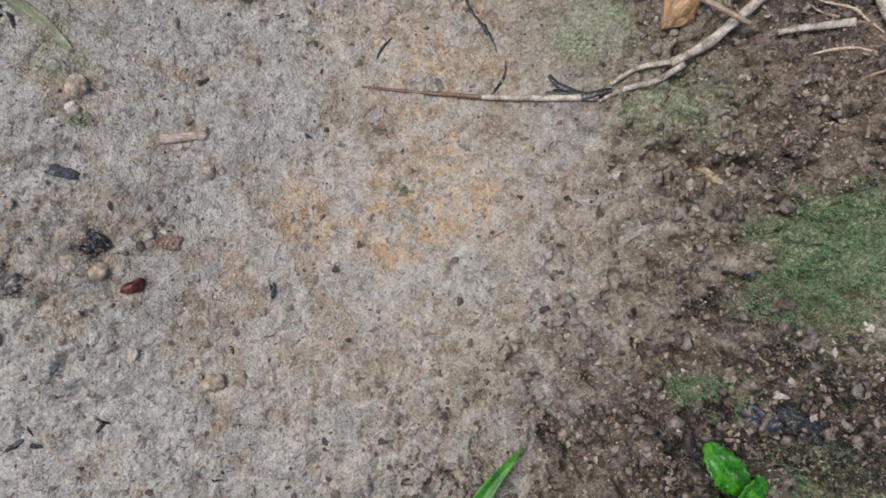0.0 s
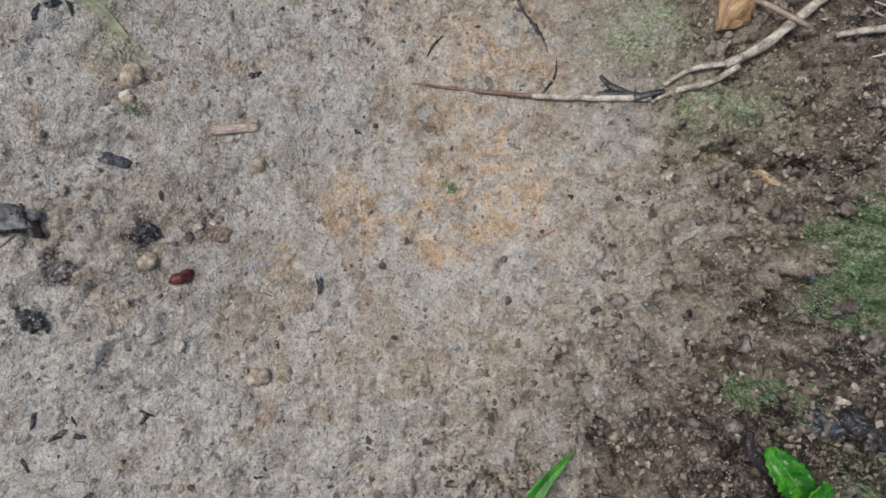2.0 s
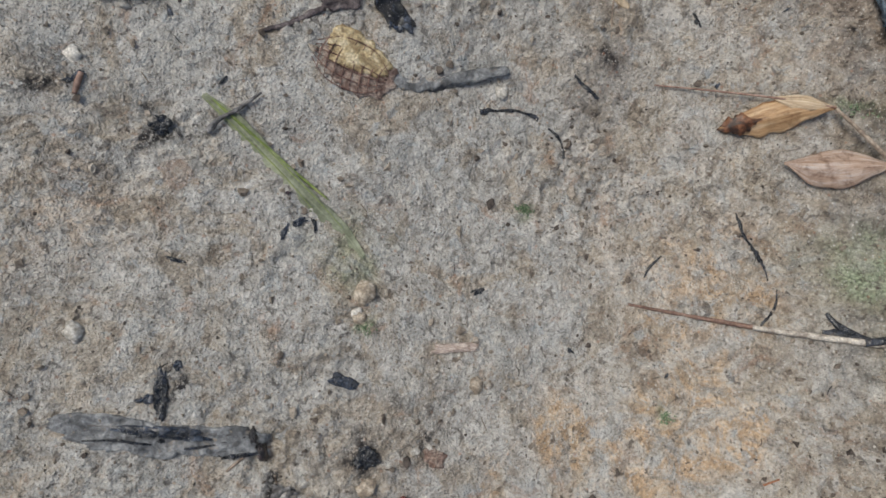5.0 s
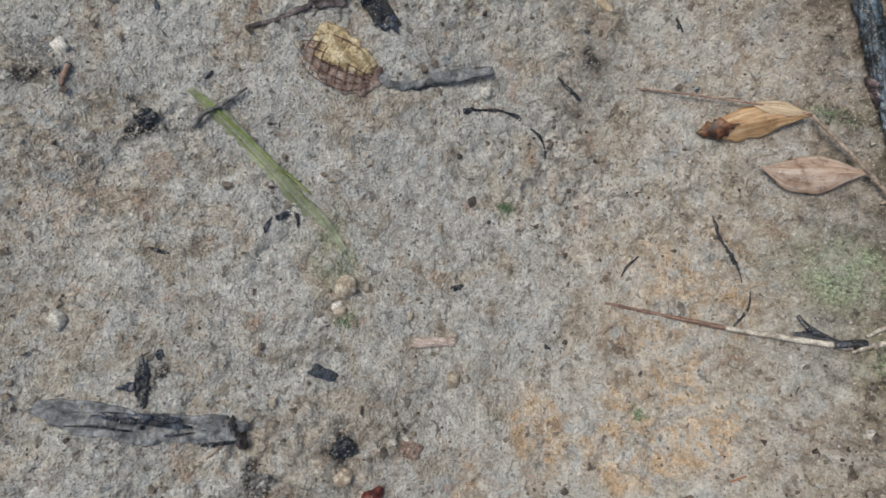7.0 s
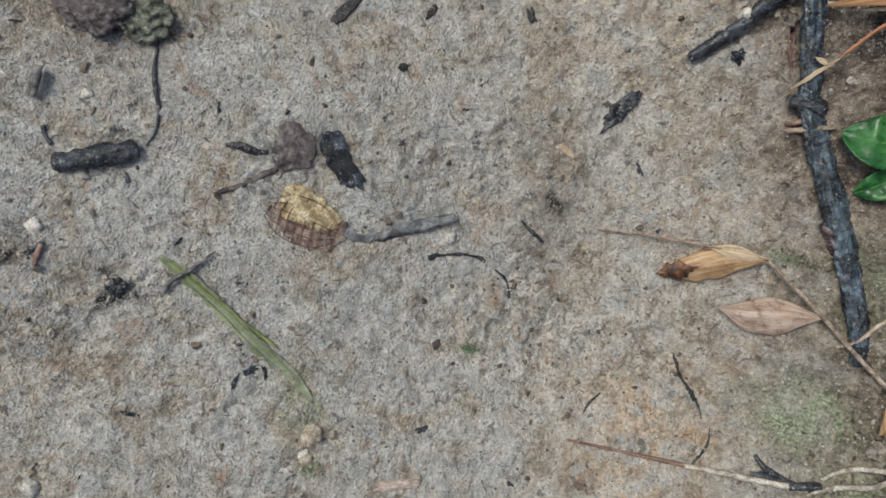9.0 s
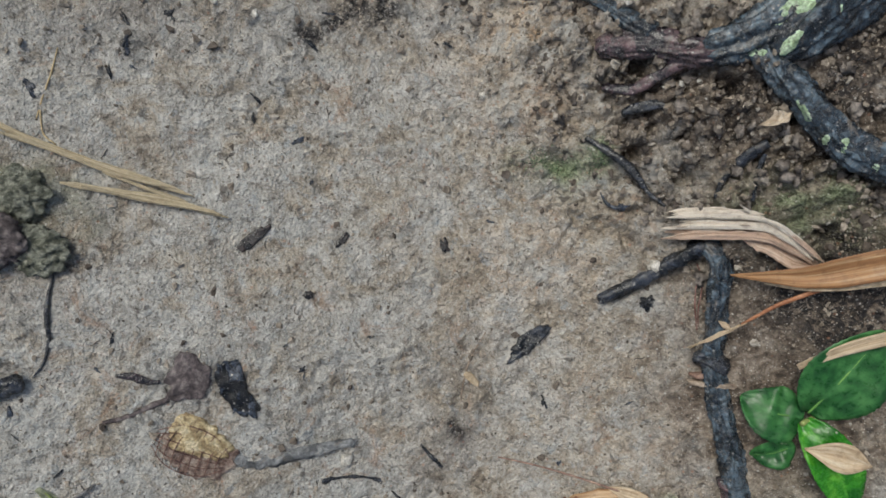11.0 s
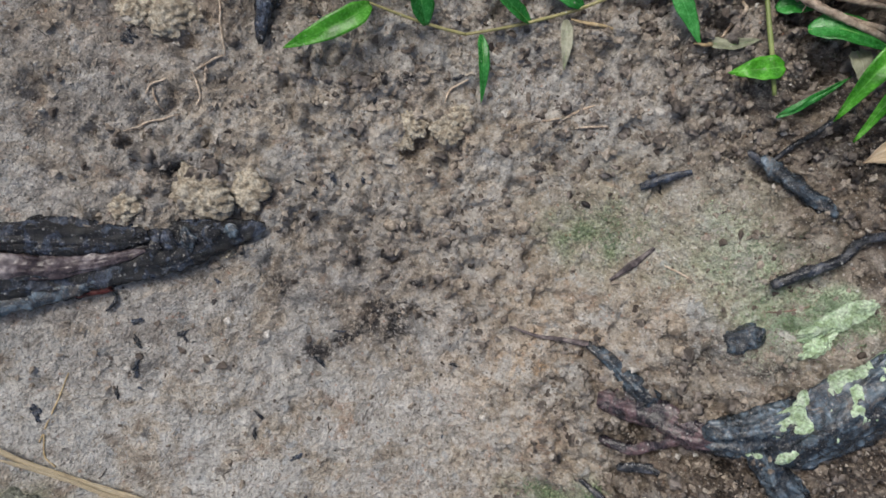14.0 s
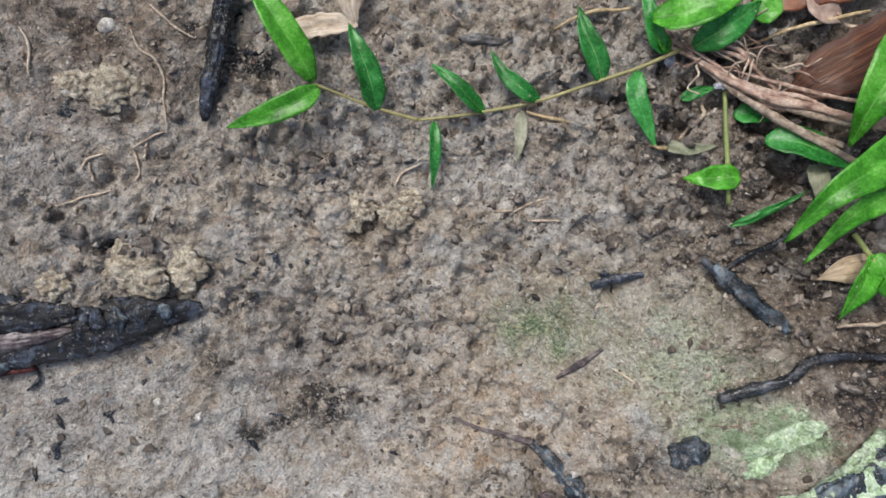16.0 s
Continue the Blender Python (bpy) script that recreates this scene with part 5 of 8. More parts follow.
single("sooty_scrap", scrap((-0.1758, -0.0120), (-0.1710, -0.0116), 0.0024, 0.0007, 0.7, 512, 5, 36, 0.3, 2.4, 0.8), BLUE_SCRAP, "small ragged blue-black scrap on soil", "leaf")
single("sooty_scrap", scrap((-0.1663, 0.0003), (-0.1644, -0.0026), 0.0024, 0.0007, 0.6, 513, 5, 30, 0.3, 2.4, 0.8), BLUE_SCRAP, "small ragged blue-black scrap on soil", "leaf")
single("wood_fibre", tube([(-0.1496, -0.0347), (-0.1438, -0.0294), (-0.1373, -0.0276)], [0.0004, 0.0006, 0.0004], 14, 6, 0.6, 0.2, 0, 4), TAN_TWIG, "curled brown wood fibre", "fibre")
single("dark_clump", heap(-0.1067, -0.0307, 0.0111, 26, 0.0026, 14), BLACK_BARK, "small dark crumbly clump of rotten matter", "clump", "dark clumps")
single("dark_clump", heap(-0.1323, -0.0413, 0.0090, 20, 0.0024, 15), GREY_SCRAP, "small grey crumbly clump of rotten matter", "clump", "dark clumps")
single("dark_clump", heap(-0.1395, -0.0580, 0.0094, 18, 0.0022, 16), BLACK_BARK, "small dark crumbly clump of rotten matter", "clump", "dark clumps")
single("red_flake", scrap((-0.0989, -0.0465), (-0.0921, -0.0444), 0.0044, 0.0020, 0.35, 6), RED_FLAKE, "dark red glossy flake on soil", "flake")
single("brown_clump", heap(-0.0844, -0.0318, 0.0101, 26, 0.0018, 17), FADED_NET, "pinkish brown crumbly clump on soil", "clump")
single("brown_chip", scrap((-0.0618, -0.1315), (-0.0615, -0.1382), 0.0043, 0.0012, 0.15, 7, 6, 24, 0.3, 5), BROWN_CHIP, "small dark brown chip lying on soil", "chip")
single("root_thread", tube([(-0.1343, -0.1277), (-0.1274, -0.1302), (-0.1206, -0.1341), (-0.1121, -0.1360), (-0.1042, -0.1355), (-0.0961, -0.1334), (-0.0824, -0.1322)], [0.0003, 0.0004, 0.00035, 0.0002], 44, 6, 0.8, 0.15, 0, 8), BLACK_BARK, "thin dark root thread curving over soil", "root")
BITS_A = [(-0.1060, -0.0900, 0.0065, 0), (-0.1275, -0.0908, 0.0035, 0), (-0.1390, -0.0898, 0.0058, 0), (-0.1319, -0.0954, 0.0075, 0), (-0.1259, -0.0954, 0.0053, 0), (-0.1412, -0.1036, 0.0054, 1), (-0.1385, -0.1228, 0.0080, 2), (-0.1228, -0.1154, 0.0040, 0), (-0.0704, -0.1139, 0.0043, 0), (-0.0681, -0.1113, 0.0025, 1), (-0.0720, -0.1327, 0.0043, 0), (-0.0525, -0.1449, 0.0072, 0), (-0.0374, -0.1485, 0.0051, 1)]
BITS_B = [(-0.0158, -0.1432, 0.0042, 3), (-0.0499, -0.0493, 0.0077, 2), (-0.0014, 0.0001, 0.0028, 0), (-0.0732, 0.0256, 0.0077, 0), (-0.0368, 0.0064, 0.0035, 0), (-0.0647, -0.0703, 0.0043, 3), (-0.1063, -0.0915, 0.0059, 0), (0.1075, -0.0426, 0.0054, 2), (0.1337, -0.0607, 0.0064, 2), (-0.1302, 0.0443, 0.0095, 0), (-0.1394, 0.0414, 0.0059, 2), (-0.0907, 0.1310, 0.0042, 0)]
BITS = BITS_A + BITS_B
BIT_LOOK = [(BLACK_BARK, "tiny black scrap of rotten leaf"), (BROWN_CHIP, "tiny dark brown flake of bark"), (BLUE_SCRAP, "tiny blue-black scrap of leaf"), (RED_BARK, "tiny reddish brown flake of bark")]


def bits(rows, seed):
    for k, (x, y, size, kind) in enumerate(rows):
        a = (k * 2.4 + seed) % 3.14
        size = min(size * 0.72, 0.0052)
        d = (math.cos(a) * size / 2, math.sin(a) * size / 2)
        mt, label = BIT_LOOK[kind]
        single("debris_scrap", scrap((x - d[0], y - d[1]), (x + d[0], y + d[1]), size * (0.24 + 0.3 * ((k * 7) % 5) / 5), min(0.00045, size * 0.09), 0.95, seed + k, 5, 36, 0.6, 2.0, 0.9), mt, label, "debris", "scraps on the soil")


bits(BITS, 100)

PEBBLES_A = [(-0.0907, -0.0287, 0.0029, 0), (-0.0863, -0.0276, 0.0026, 0), (-0.0713, -0.0067, 0.0059, 1), (-0.1060, -0.0395, 0.0070, 1), (-0.0708, -0.0809, 0.0081, 1), (-0.0619, -0.0796, 0.0068, 1), (-0.0758, -0.0732, 0.0030, 0), (-0.1117, 0.0229, 0.0078, 1), (-0.1133, 0.0141, 0.0054, 1), (0.0762, -0.0114, 0.0056, 0), (-0.0690, 0.0979, 0.0049, 0), (-0.1122, 0.0242, 0.0059, 1), (-0.1140, 0.0159, 0.0047, 0), (-0.2014, 0.0888, 0.0050, 0), (0.0305, 0.1903, 0.0054, 0), (0.0112, 0.2887, 0.0041, 1), (0.0082, 0.2962, 0.0060, 1)]
PEBBLES_B = [(-0.0970, 0.3035, 0.0041, 1), (-0.1427, 0.2549, 0.0034, 0), (-0.1286, 0.2535, 0.0030, 0), (-0.1852, 0.2737, 0.0035, 1), (-0.0501, 0.3164, 0.0053, 1), (-0.0428, 0.2995, 0.0037, 1), (-0.0367, 0.2965, 0.0037, 1), (-0.0430, 0.2425, 0.0029, 0), (-0.1918, 0.1327, 0.0038, 0), (-0.1906, 0.1064, 0.0045, 0), (-0.1941, 0.0077, 0.0060, 0), (-0.1915, 0.3682, 0.0055, 0), (0.0506, 0.2895, 0.0063, 1), (0.1133, -0.0801, 0.0053, 0), (0.1387, -0.0581, 0.0043, 0), (-0.1134, 0.0151, 0.0039, 1), (-0.1113, 0.0225, 0.0055, 1)]
PEBBLES = PEBBLES_A + PEBBLES_B
for k, (x, y, size, kind) in enumerate(PEBBLES):
    single("pebble", stone(x, y, size * 1.05, k, 0.52, 0.26, (1, 0.85, 0.62), 3), (QUARTZ, TAN_STONE)[kind], ("small pale pebble set in the soil", "small tan pebble set in the soil")[kind], "pebble", "pebbles")

# ---------------------------------------------------------------- things: the long twig and the dry sprig
g = thing("dry_twig", (0.0727, 0.0188, float(height(0.0727, 0.0188))), "long thin dry twig, split and pale at its thick end", "twig")
part("thin_end", tube([(-0.0160, 0.0246), (0.0051, 0.0223), (0.0299, 0.0201)], [0.0005, 0.0007, 0.0009], 36, 8, 1.0, 0.12, 0, 3, 0.0008, True), RED_TWIG, g)
part("middle_piece", tube([(0.0290, 0.0201), (0.0498, 0.0190), (0.0712, 0.0185)], [0.0009, 0.0011, 0.0012], 36, 8, 1.0, 0.12, 0, 3, 0.0008, True), GREY_TWIG, g, "pale bleached middle")
part("joint", tube([(0.0652, 0.0184), (0.0757, 0.0208)], [0.0013, 0.0016, 0.0012], 14, 8, 1, 0.2, 0, 5, 0.0010, True), BLACK_BARK, g)
part("split_half", tube([(0.0755, 0.0232), (0.0845, 0.0286), (0.0957, 0.0302)], [0.0006, 0.0010, 0.0009], 20, 8, 0.7, 0.15, 4, 6, 0.0015, True), GREY_TWIG, g)
part("split_half", tube([(0.0709, 0.0168), (0.0784, 0.0208), (0.0905, 0.0237), (0.0999, 0.0290)], [0.0006, 0.0010, 0.0010, 0.0011], 24, 8, 0.7, 0.15, 4, 7, 0.0010, True), GREY_TWIG, g)
part("thick_end", tube([(0.0955, 0.0298), (0.1056, 0.0348), (0.1145, 0.0422), (0.1237, 0.0503), (0.1324, 0.0571)], [0.0014, 0.0017, 0.0015, 0.0017], 30, 10, 0.9, 0.14, 5, 8, 0.0016, True), GREY_TWIG, g)
# black rods put in for the dark line of a soil crack
single("root_scrap", tube([(0.0230, 0.0619), (0.0264, 0.0533), (0.0298, 0.0489), (0.0346, 0.0423), (0.0361, 0.0373)], [0.0002, 0.0006, 0.0003, 0.0008, 0.0004, 0.0002], 40, 8, 0.4, 0.8, 0, 4), BLACK_BARK, "thin black rod put in for a dark crack with a crumbly ridge", "root")
single("root_scrap", tube([(0.0394, 0.0345), (0.0388, 0.0291), (0.0357, 0.0238), (0.0316, 0.0188)], [0.0002, 0.0004, 0.0006, 0.0002], 34, 8, 0.5, 0.6, 0, 5), BLACK_BARK, "dark curved scrap of root on soil", "root")
single("bark_scrap", tube([(0.0528, 0.0205), (0.0597, 0.0205), (0.0666, 0.0199), (0.0739, 0.0172)], [0.0008, 0.0013, 0.0011, 0.0006], 24, 8, 0.6, 0.5, 0, 6), BLACK_BARK, "dark splintered scrap of bark under a twig", "bark")
single("bark_scrap", tube([(0.0545, 0.0277), (0.0581, 0.0232), (0.0650, 0.0204)], [0.0006, 0.0012, 0.0009], 18, 8, 0.6, 0.4, 0, 7), BLACK_BARK, "dark splintered scrap of bark under a twig", "bark")
single("soil_crack_root", tube([(-0.0101, 0.0349), (-0.0080, 0.0391), (-0.0039, 0.0434)], [0.0003, 0.0006, 0.0003], 14, 6, 0.7, 0.2, 0, 9), BLACK_BARK, "short dark root thread on soil", "root")
single("red_needle", tube([(0.0299, -0.0325), (0.0348, -0.0298)], [0.0004, 0.0003], 8, 6), ORANGE_STALK, "short red-brown needle on soil", "needle")

g = thing("dry_sprig", (0.0793, 0.0768, float(height(0.0793, 0.0768))), "dry brown sprig with two papery pod-like leaves", "dry sprig")
part("stem", tube([(0.0509, 0.1014, 0.0050), (0.0605, 0.0930, 0.0050), (0.0725, 0.0822, 0.0040), (0.0866, 0.0674, 0.0040), (0.0988, 0.0555, 0.0040), (0.1089, 0.0490, 0.0040), (0.1194, 0.0410, 0.0030)], [0.0006, 0.0008, 0.0009, 0.0009, 0.0010, 0.0010], 60, 8, 1, 0.1, 0, 3, 0.0, True), TAN_TWIG, g)
part("thread", tube([(-0.0117, 0.1070, 0.0010), (0.0061, 0.1065, 0.0020), (0.0298, 0.1047, 0.0040), (0.0509, 0.1018, 0.0050)], [0.0003, 0.0004, 0.0005], 40, 6, lift=0.0, stiff=True), RED_TWIG, g)
part("leaf", blade([(0.0505, 0.1014, 0.0050), (0.0390, 0.1000, 0.0060), (0.0260, 0.0957, 0.0050), (0.0135, 0.0925, 0.0020)], 0.0124, pod_profile, -0.45, 0.0006, 0, 0.0004, 30, 6, 6, -0.15, 5, True, 0.15), POD_LEAF, g)
part("torn_tip", blade([(0.0267, 0.0964, 0.0056), (0.0203, 0.0942, 0.0046), (0.0126, 0.0921, 0.0020)], 0.0065, pod_profile, -0.3, 0.0006, 0, 0.0004, 24, 4, 10, 0, 405, True, 0.5), BROWN_STEM, g, "dark rotten tip")
part("leaf", blade([(0.0509, 0.1022, 0.0050), (0.0407, 0.1034, 0.0060), (0.0298, 0.1047, 0.0040)], 0.0058, pod_profile, -0.4, 0.0004, 0, 0.0004, 22, 4, -10, 0, 6), POD_BUFF, g)
part("leaf", blade([(0.0727, 0.0824, 0.0040), (0.0628, 0.0818, 0.0050), (0.0502, 0.0804, 0.0050), (0.0372, 0.0814, 0.0030)], 0.0142, pod_profile, -0.42, 0.0006, 0, 0.0004, 30, 6, -6, -0.15, 7, True, 0.08), POD_MAUVE, g)
part("leaf", blade([(0.1063, 0.0532, 0.0040), (0.0994, 0.0495, 0.0060), (0.0943, 0.0424, 0.0030)], 0.0134, pod_profile, -0.4, 0.0005, 0, 0.0004, 24, 5, 0, -0.1, 8), POD_LEAF, g)
single("tendril", tube([(0.0785, 0.0717, 0.0020), (0.0846, 0.0753, 0.0030), (0.0888, 0.0805, 0.0040), (0.0934, 0.0853, 0.0040), (0.0996, 0.0884, 0.0030), (0.1100, 0.0886, 0.0020)], [0.0006, 0.0008, 0.0007, 0.0005], 40, 8, lift=0.0), TAN_TWIG, "pale curved dry tendril beside the sprig", "tendril")
single("dry_leaf", blade([(0.0929, 0.0422, 0.0020), (0.0977, 0.0469, 0.0040), (0.1034, 0.0498, 0.0030)], 0.0099, pod_profile, -0.3, 0.0005, 0, 0.0004, 20, 4, 0, 0, 9), POD_LEAF, "small papery brown leaf", "leaf")
single("dry_twig", tube([(0.1279, 0.0381), (0.1357, 0.0387), (0.1479, 0.0392)], [0.0009, 0.0014, 0.0015], 24, 8, 0.8, 0.15, 4, 12), GREY_TWIG, "short pale dry twig with a dark broken end", "twig")
single("dry_twig", tube([(0.1537, 0.0472), (0.1555, 0.0404), (0.1591, 0.0316)], [0.0014, 0.0015, 0.0013], 20, 8, 1, 0.1, 4, 13), GREY_TWIG, "short pale dry twig", "twig")
for k, pts in enumerate([[(0.1360, 0.0474), (0.1431, 0.0421), (0.1514, 0.0391), (0.1566, 0.0402)], [(0.1381, 0.0301), (0.1467, 0.0311), (0.1528, 0.0276)], [(0.1486, 0.0195), (0.1530, 0.0220), (0.1585, 0.0233)], [(0.1382, 0.0484), (0.1474, 0.0434), (0.1563, 0.0348)]]):
    single("root_thread", tube(pts, [0.0003, 0.0006, 0.0003], 24, 6, 1, 0.1, 0, 20 + k), (TAN_TWIG, PALE_ROOT)[k % 2], "thin pale brown root thread on soil", "root", "root threads")
single("straw_bit", scrap((0.1025, -0.0082), (0.1068, -0.0150), 0.0020, 0.0007, 0.2, 31, 4, 18, 0.3, 5), BUFF_LEAF, "small pale straw chip on soil", "straw")

# the lying root with its branch
g = thing("lying_root", (0.0695, 0.1319, float(height(0.0695, 0.1319))), "wet black weathered root lying along the ground with a side branch", "root")
part("main_root", tube([(0.0432, 0.2023), (0.0497, 0.1962), (0.0522, 0.1856), (0.0549, 0.1712), (0.0565, 0.1597)] + [(0.0652, 0.1378), (0.0705, 0.1256), (0.0764, 0.1093), (0.0818, 0.0927), (0.0852, 0.0804), (0.0867, 0.0657)], [0.0030, 0.0042, 0.0038, 0.0036, 0.0042, 0.0042, 0.0043, 0.0040, 0.0038, 0.0036, 0.0022], 110, 18, 0.6, 0.15, 3, 31), DARK_ROOT, g)
part("knot", tube([(0.0495, 0.1605), (0.0557, 0.1601), (0.0622, 0.1579)], [0.0020, 0.0032, 0.0022], 14, 12, 0.6, 0.35, 4, 38, 0.0022), BLACK_BARK, g, "torn black knot")
part("branch", tube([(0.0134, 0.1743), (0.0208, 0.1800), (0.0297, 0.1876), (0.0395, 0.1980), (0.0441, 0.2013)], [0.0017, 0.0022, 0.0023, 0.0024, 0.0026], 46, 14, 0.75, 0.22, 4, 34), BLACK_BARK, g)
for pts in [[(0.0444, 0.1945), (0.0475, 0.1866), (0.0479, 0.1780), (0.0499, 0.1715)], [(0.0446, 0.1880), (0.0463, 0.1798), (0.0498, 0.1702)]]:
    part("bark_fibre", tube(pts, [0.00018, 0.0003, 0.00018], 24, 6, 0.8, 0.2, 0, 35, 0.0012), MAROON_LEAF, g, "thin reddish bark fibre")
part("bark_flake", scrap((0.0703, 0.1182), (0.0749, 0.1069), 0.0050, 0.0030, 0.3, 37, 5, 24, 0.3, 4), RED_BARK, g, "reddish inner bark")
single("pebble", stone(0.0299, 0.1905, 0.0048, 61, -0.45, 0.15, (1, 0.8, 0.6), 3), QUARTZ, "small pale pebble resting on a root", "pebble", "pebbles")
single("dark_clump", heap(0.0316, 0.1765, 0.0071, 16, 0.0024, 41), BLACK_BARK, "small dark crumbly clump beside a root", "clump", "dark clumps")

# broad green leaves and dry splinters beside the root
g = thing("broad_leaf_plant", (0.0940, 0.1489, float(height(0.0940, 0.1489))), "low plant with broad dark green insect-bitten leaves", "plant")
leaf_with_rib([(0.0865, 0.1474, 0.0060), (0.0756, 0.1471, 0.0080), (0.0665, 0.1503, 0.0050)], 0.0200, broad_profile, BROAD, g, 0.12, 0.001, 0.02, 28, 6, -6, 0.05, 50)
leaf_with_rib([(0.0867, 0.1367, 0.0050), (0.0804, 0.1323, 0.0060), (0.0750, 0.1290, 0.0030)], 0.0115, broad_profile, BROAD, g, 0.15, 0.001, 0.02, 26, 5, 8, 0.05, 51)
leaf_with_rib([(0.0869, 0.1494, 0.0070), (0.0922, 0.1642, 0.0100), (0.0987, 0.1825, 0.0110)], 0.0270, broad_profile, BROAD, g, 0.12, 0.001, 0.015, 32, 6, 6, 0.05, 52)
leaf_with_rib([(0.0855, 0.1466, 0.0080), (0.0917, 0.1392, 0.0110), (0.0999, 0.1286, 0.0100), (0.1067, 0.1168, 0.0060)], 0.0170, broad_profile, HERB, g, 0.16, 0.001, 0.015, 30, 6, -6, 0.05, 53)
part("stem", tube([(0.0942, 0.1479, 0.0000), (0.0888, 0.1473, 0.0060), (0.0842, 0.1456, 0.0100)], [0.0010, 0.0009], 12, 8, lift=0.0), GREEN_STEM, g)
single("dry_leaf", blade([(0.0829, 0.1387, 0.0170), (0.0903, 0.1391, 0.0180), (0.1019, 0.1380, 0.0170)], 0.0099, pod_profile, 0.4, 0.0006, 0, 0.0004, 22, 4, 0, 0, 55), POD_BUFF, "folded buff dry leaf caught on a plant", "leaf")

g = thing("wood_splinter", (0.0563, 0.2059, float(height(0.0563, 0.2059))), "pale freshly split wood splinter with ragged ends", "wood splinter")
part("splinter_board", blade([(0.0283, 0.2105, 0.0035), (0.0420, 0.2133, 0.0045), (0.0566, 0.2142, 0.0045)], 0.0019, lambda q: np.clip(0.12 + 7 * q, 0, 1) * np.clip((1 - q) * 6 + 0.15, 0, 1), -0.3, 0.0004, 0, 0.0014, 40, 3, 0, 0, 600, True, 0.3), FRESH_WOOD, g)
part("splinter_board", blade([(0.0289, 0.2095, 0.0047), (0.0419, 0.2121, 0.0057), (0.0564, 0.2131, 0.0057)], 0.0021, lambda q: np.clip(0.12 + 7 * q, 0, 1) * np.clip((1 - q) * 6 + 0.15, 0, 1), -0.3, 0.0004, 0, 0.0014, 40, 3, -9, 0, 601, True, 0.3), FRESH_WOOD, g)
part("splinter_board", blade([(0.0270, 0.2080, 0.0059), (0.0417, 0.2110, 0.0069), (0.0561, 0.2121, 0.0069), (0.0668, 0.2084, 0.0059), (0.0761, 0.2026, 0.0049)], 0.0018, lambda q: np.clip(0.12 + 7 * q, 0, 1) * np.clip((1 - q) * 6 + 0.15, 0, 1), -0.3, 0.0004, 0, 0.0014, 40, 3, -9, 0, 602, True, 0.3), FRESH_WOOD, g)
part("splinter_board", blade([(0.0322, 0.2077, 0.0035), (0.0431, 0.2099, 0.0045), (0.0576, 0.2111, 0.0045), (0.0683, 0.2075, 0.0035), (0.0772, 0.2021, 0.0025)], 0.0022, lambda q: np.clip(0.12 + 7 * q, 0, 1) * np.clip((1 - q) * 6 + 0.15, 0, 1), 0.3, 0.0004, 0, 0.0014, 40, 3, -9, 0, 603, True, 0.3), FRESH_WOOD, g)
part("splinter_board", blade([(0.0322, 0.2066, 0.0047), (0.0429, 0.2087, 0.0057), (0.0574, 0.2101, 0.0057), (0.0680, 0.2068, 0.0047), (0.0762, 0.2017, 0.0037)], 0.0021, lambda q: np.clip(0.12 + 7 * q, 0, 1) * np.clip((1 - q) * 6 + 0.15, 0, 1), -0.3, 0.0004, 0, 0.0014, 40, 3, -9, 0, 604, True, 0.3), FRESH_WOOD, g)
part("splinter_board", blade([(0.0263, 0.2041, 0.0059), (0.0428, 0.2076, 0.0069), (0.0571, 0.2091, 0.0069), (0.0676, 0.2060, 0.0059), (0.0759, 0.2015, 0.0049)], 0.0018, lambda q: np.clip(0.12 + 7 * q, 0, 1) * np.clip((1 - q) * 6 + 0.15, 0, 1), -0.3, 0.0004, 0, 0.0014, 40, 3, -9, 0, 605, True, 0.3), FRESH_WOOD, g)
part("splinter_board", blade([(0.0287, 0.2031, 0.0035), (0.0441, 0.2064, 0.0045), (0.0586, 0.2080, 0.0045), (0.0691, 0.2052, 0.0035), (0.0784, 0.2013, 0.0025)], 0.0021, lambda q: np.clip(0.12 + 7 * q, 0, 1) * np.clip((1 - q) * 6 + 0.15, 0, 1), -0.3, 0.0004, 0, 0.0014, 40, 3, -9, 0, 606, True, 0.3), ROSY_WOOD, g)
part("splinter_board", blade([(0.0316, 0.2027, 0.0047), (0.0439, 0.2053, 0.0057), (0.0584, 0.2070, 0.0057), (0.0688, 0.2044, 0.0047), (0.0767, 0.2007, 0.0037)], 0.0023, lambda q: np.clip(0.12 + 7 * q, 0, 1) * np.clip((1 - q) * 6 + 0.15, 0, 1), 0.3, 0.0004, 0, 0.0014, 40, 3, 0, 0, 607, True, 0.3), ROSY_WOOD, g)
part("splinter_board", blade([(0.0273, 0.2006, 0.0059), (0.0438, 0.2042, 0.0069), (0.0581, 0.2060, 0.0069), (0.0684, 0.2037, 0.0059), (0.0761, 0.2004, 0.0049)], 0.0018, lambda q: np.clip(0.12 + 7 * q, 0, 1) * np.clip((1 - q) * 6 + 0.15, 0, 1), -0.3, 0.0004, 0, 0.0014, 40, 3, 0, 0, 608, True, 0.3), ROSY_WOOD, g)
part("splinter_board", blade([(0.0518, 0.2068, 0.0030), (0.0618, 0.2044, 0.0040), (0.0722, 0.2008, 0.0030), (0.0787, 0.2007, 0.0020)], 0.0062, lambda q: np.clip(0.15 + 4 * q, 0, 1) * np.clip((1 - q) * 3.4 + 0.1, 0, 1), -0.1, 0.0004, 0, 0.0012, 40, 5, 0, 0, 63, True, 0.2), ROSY_WOOD, g, "pinkish tan weathered face")
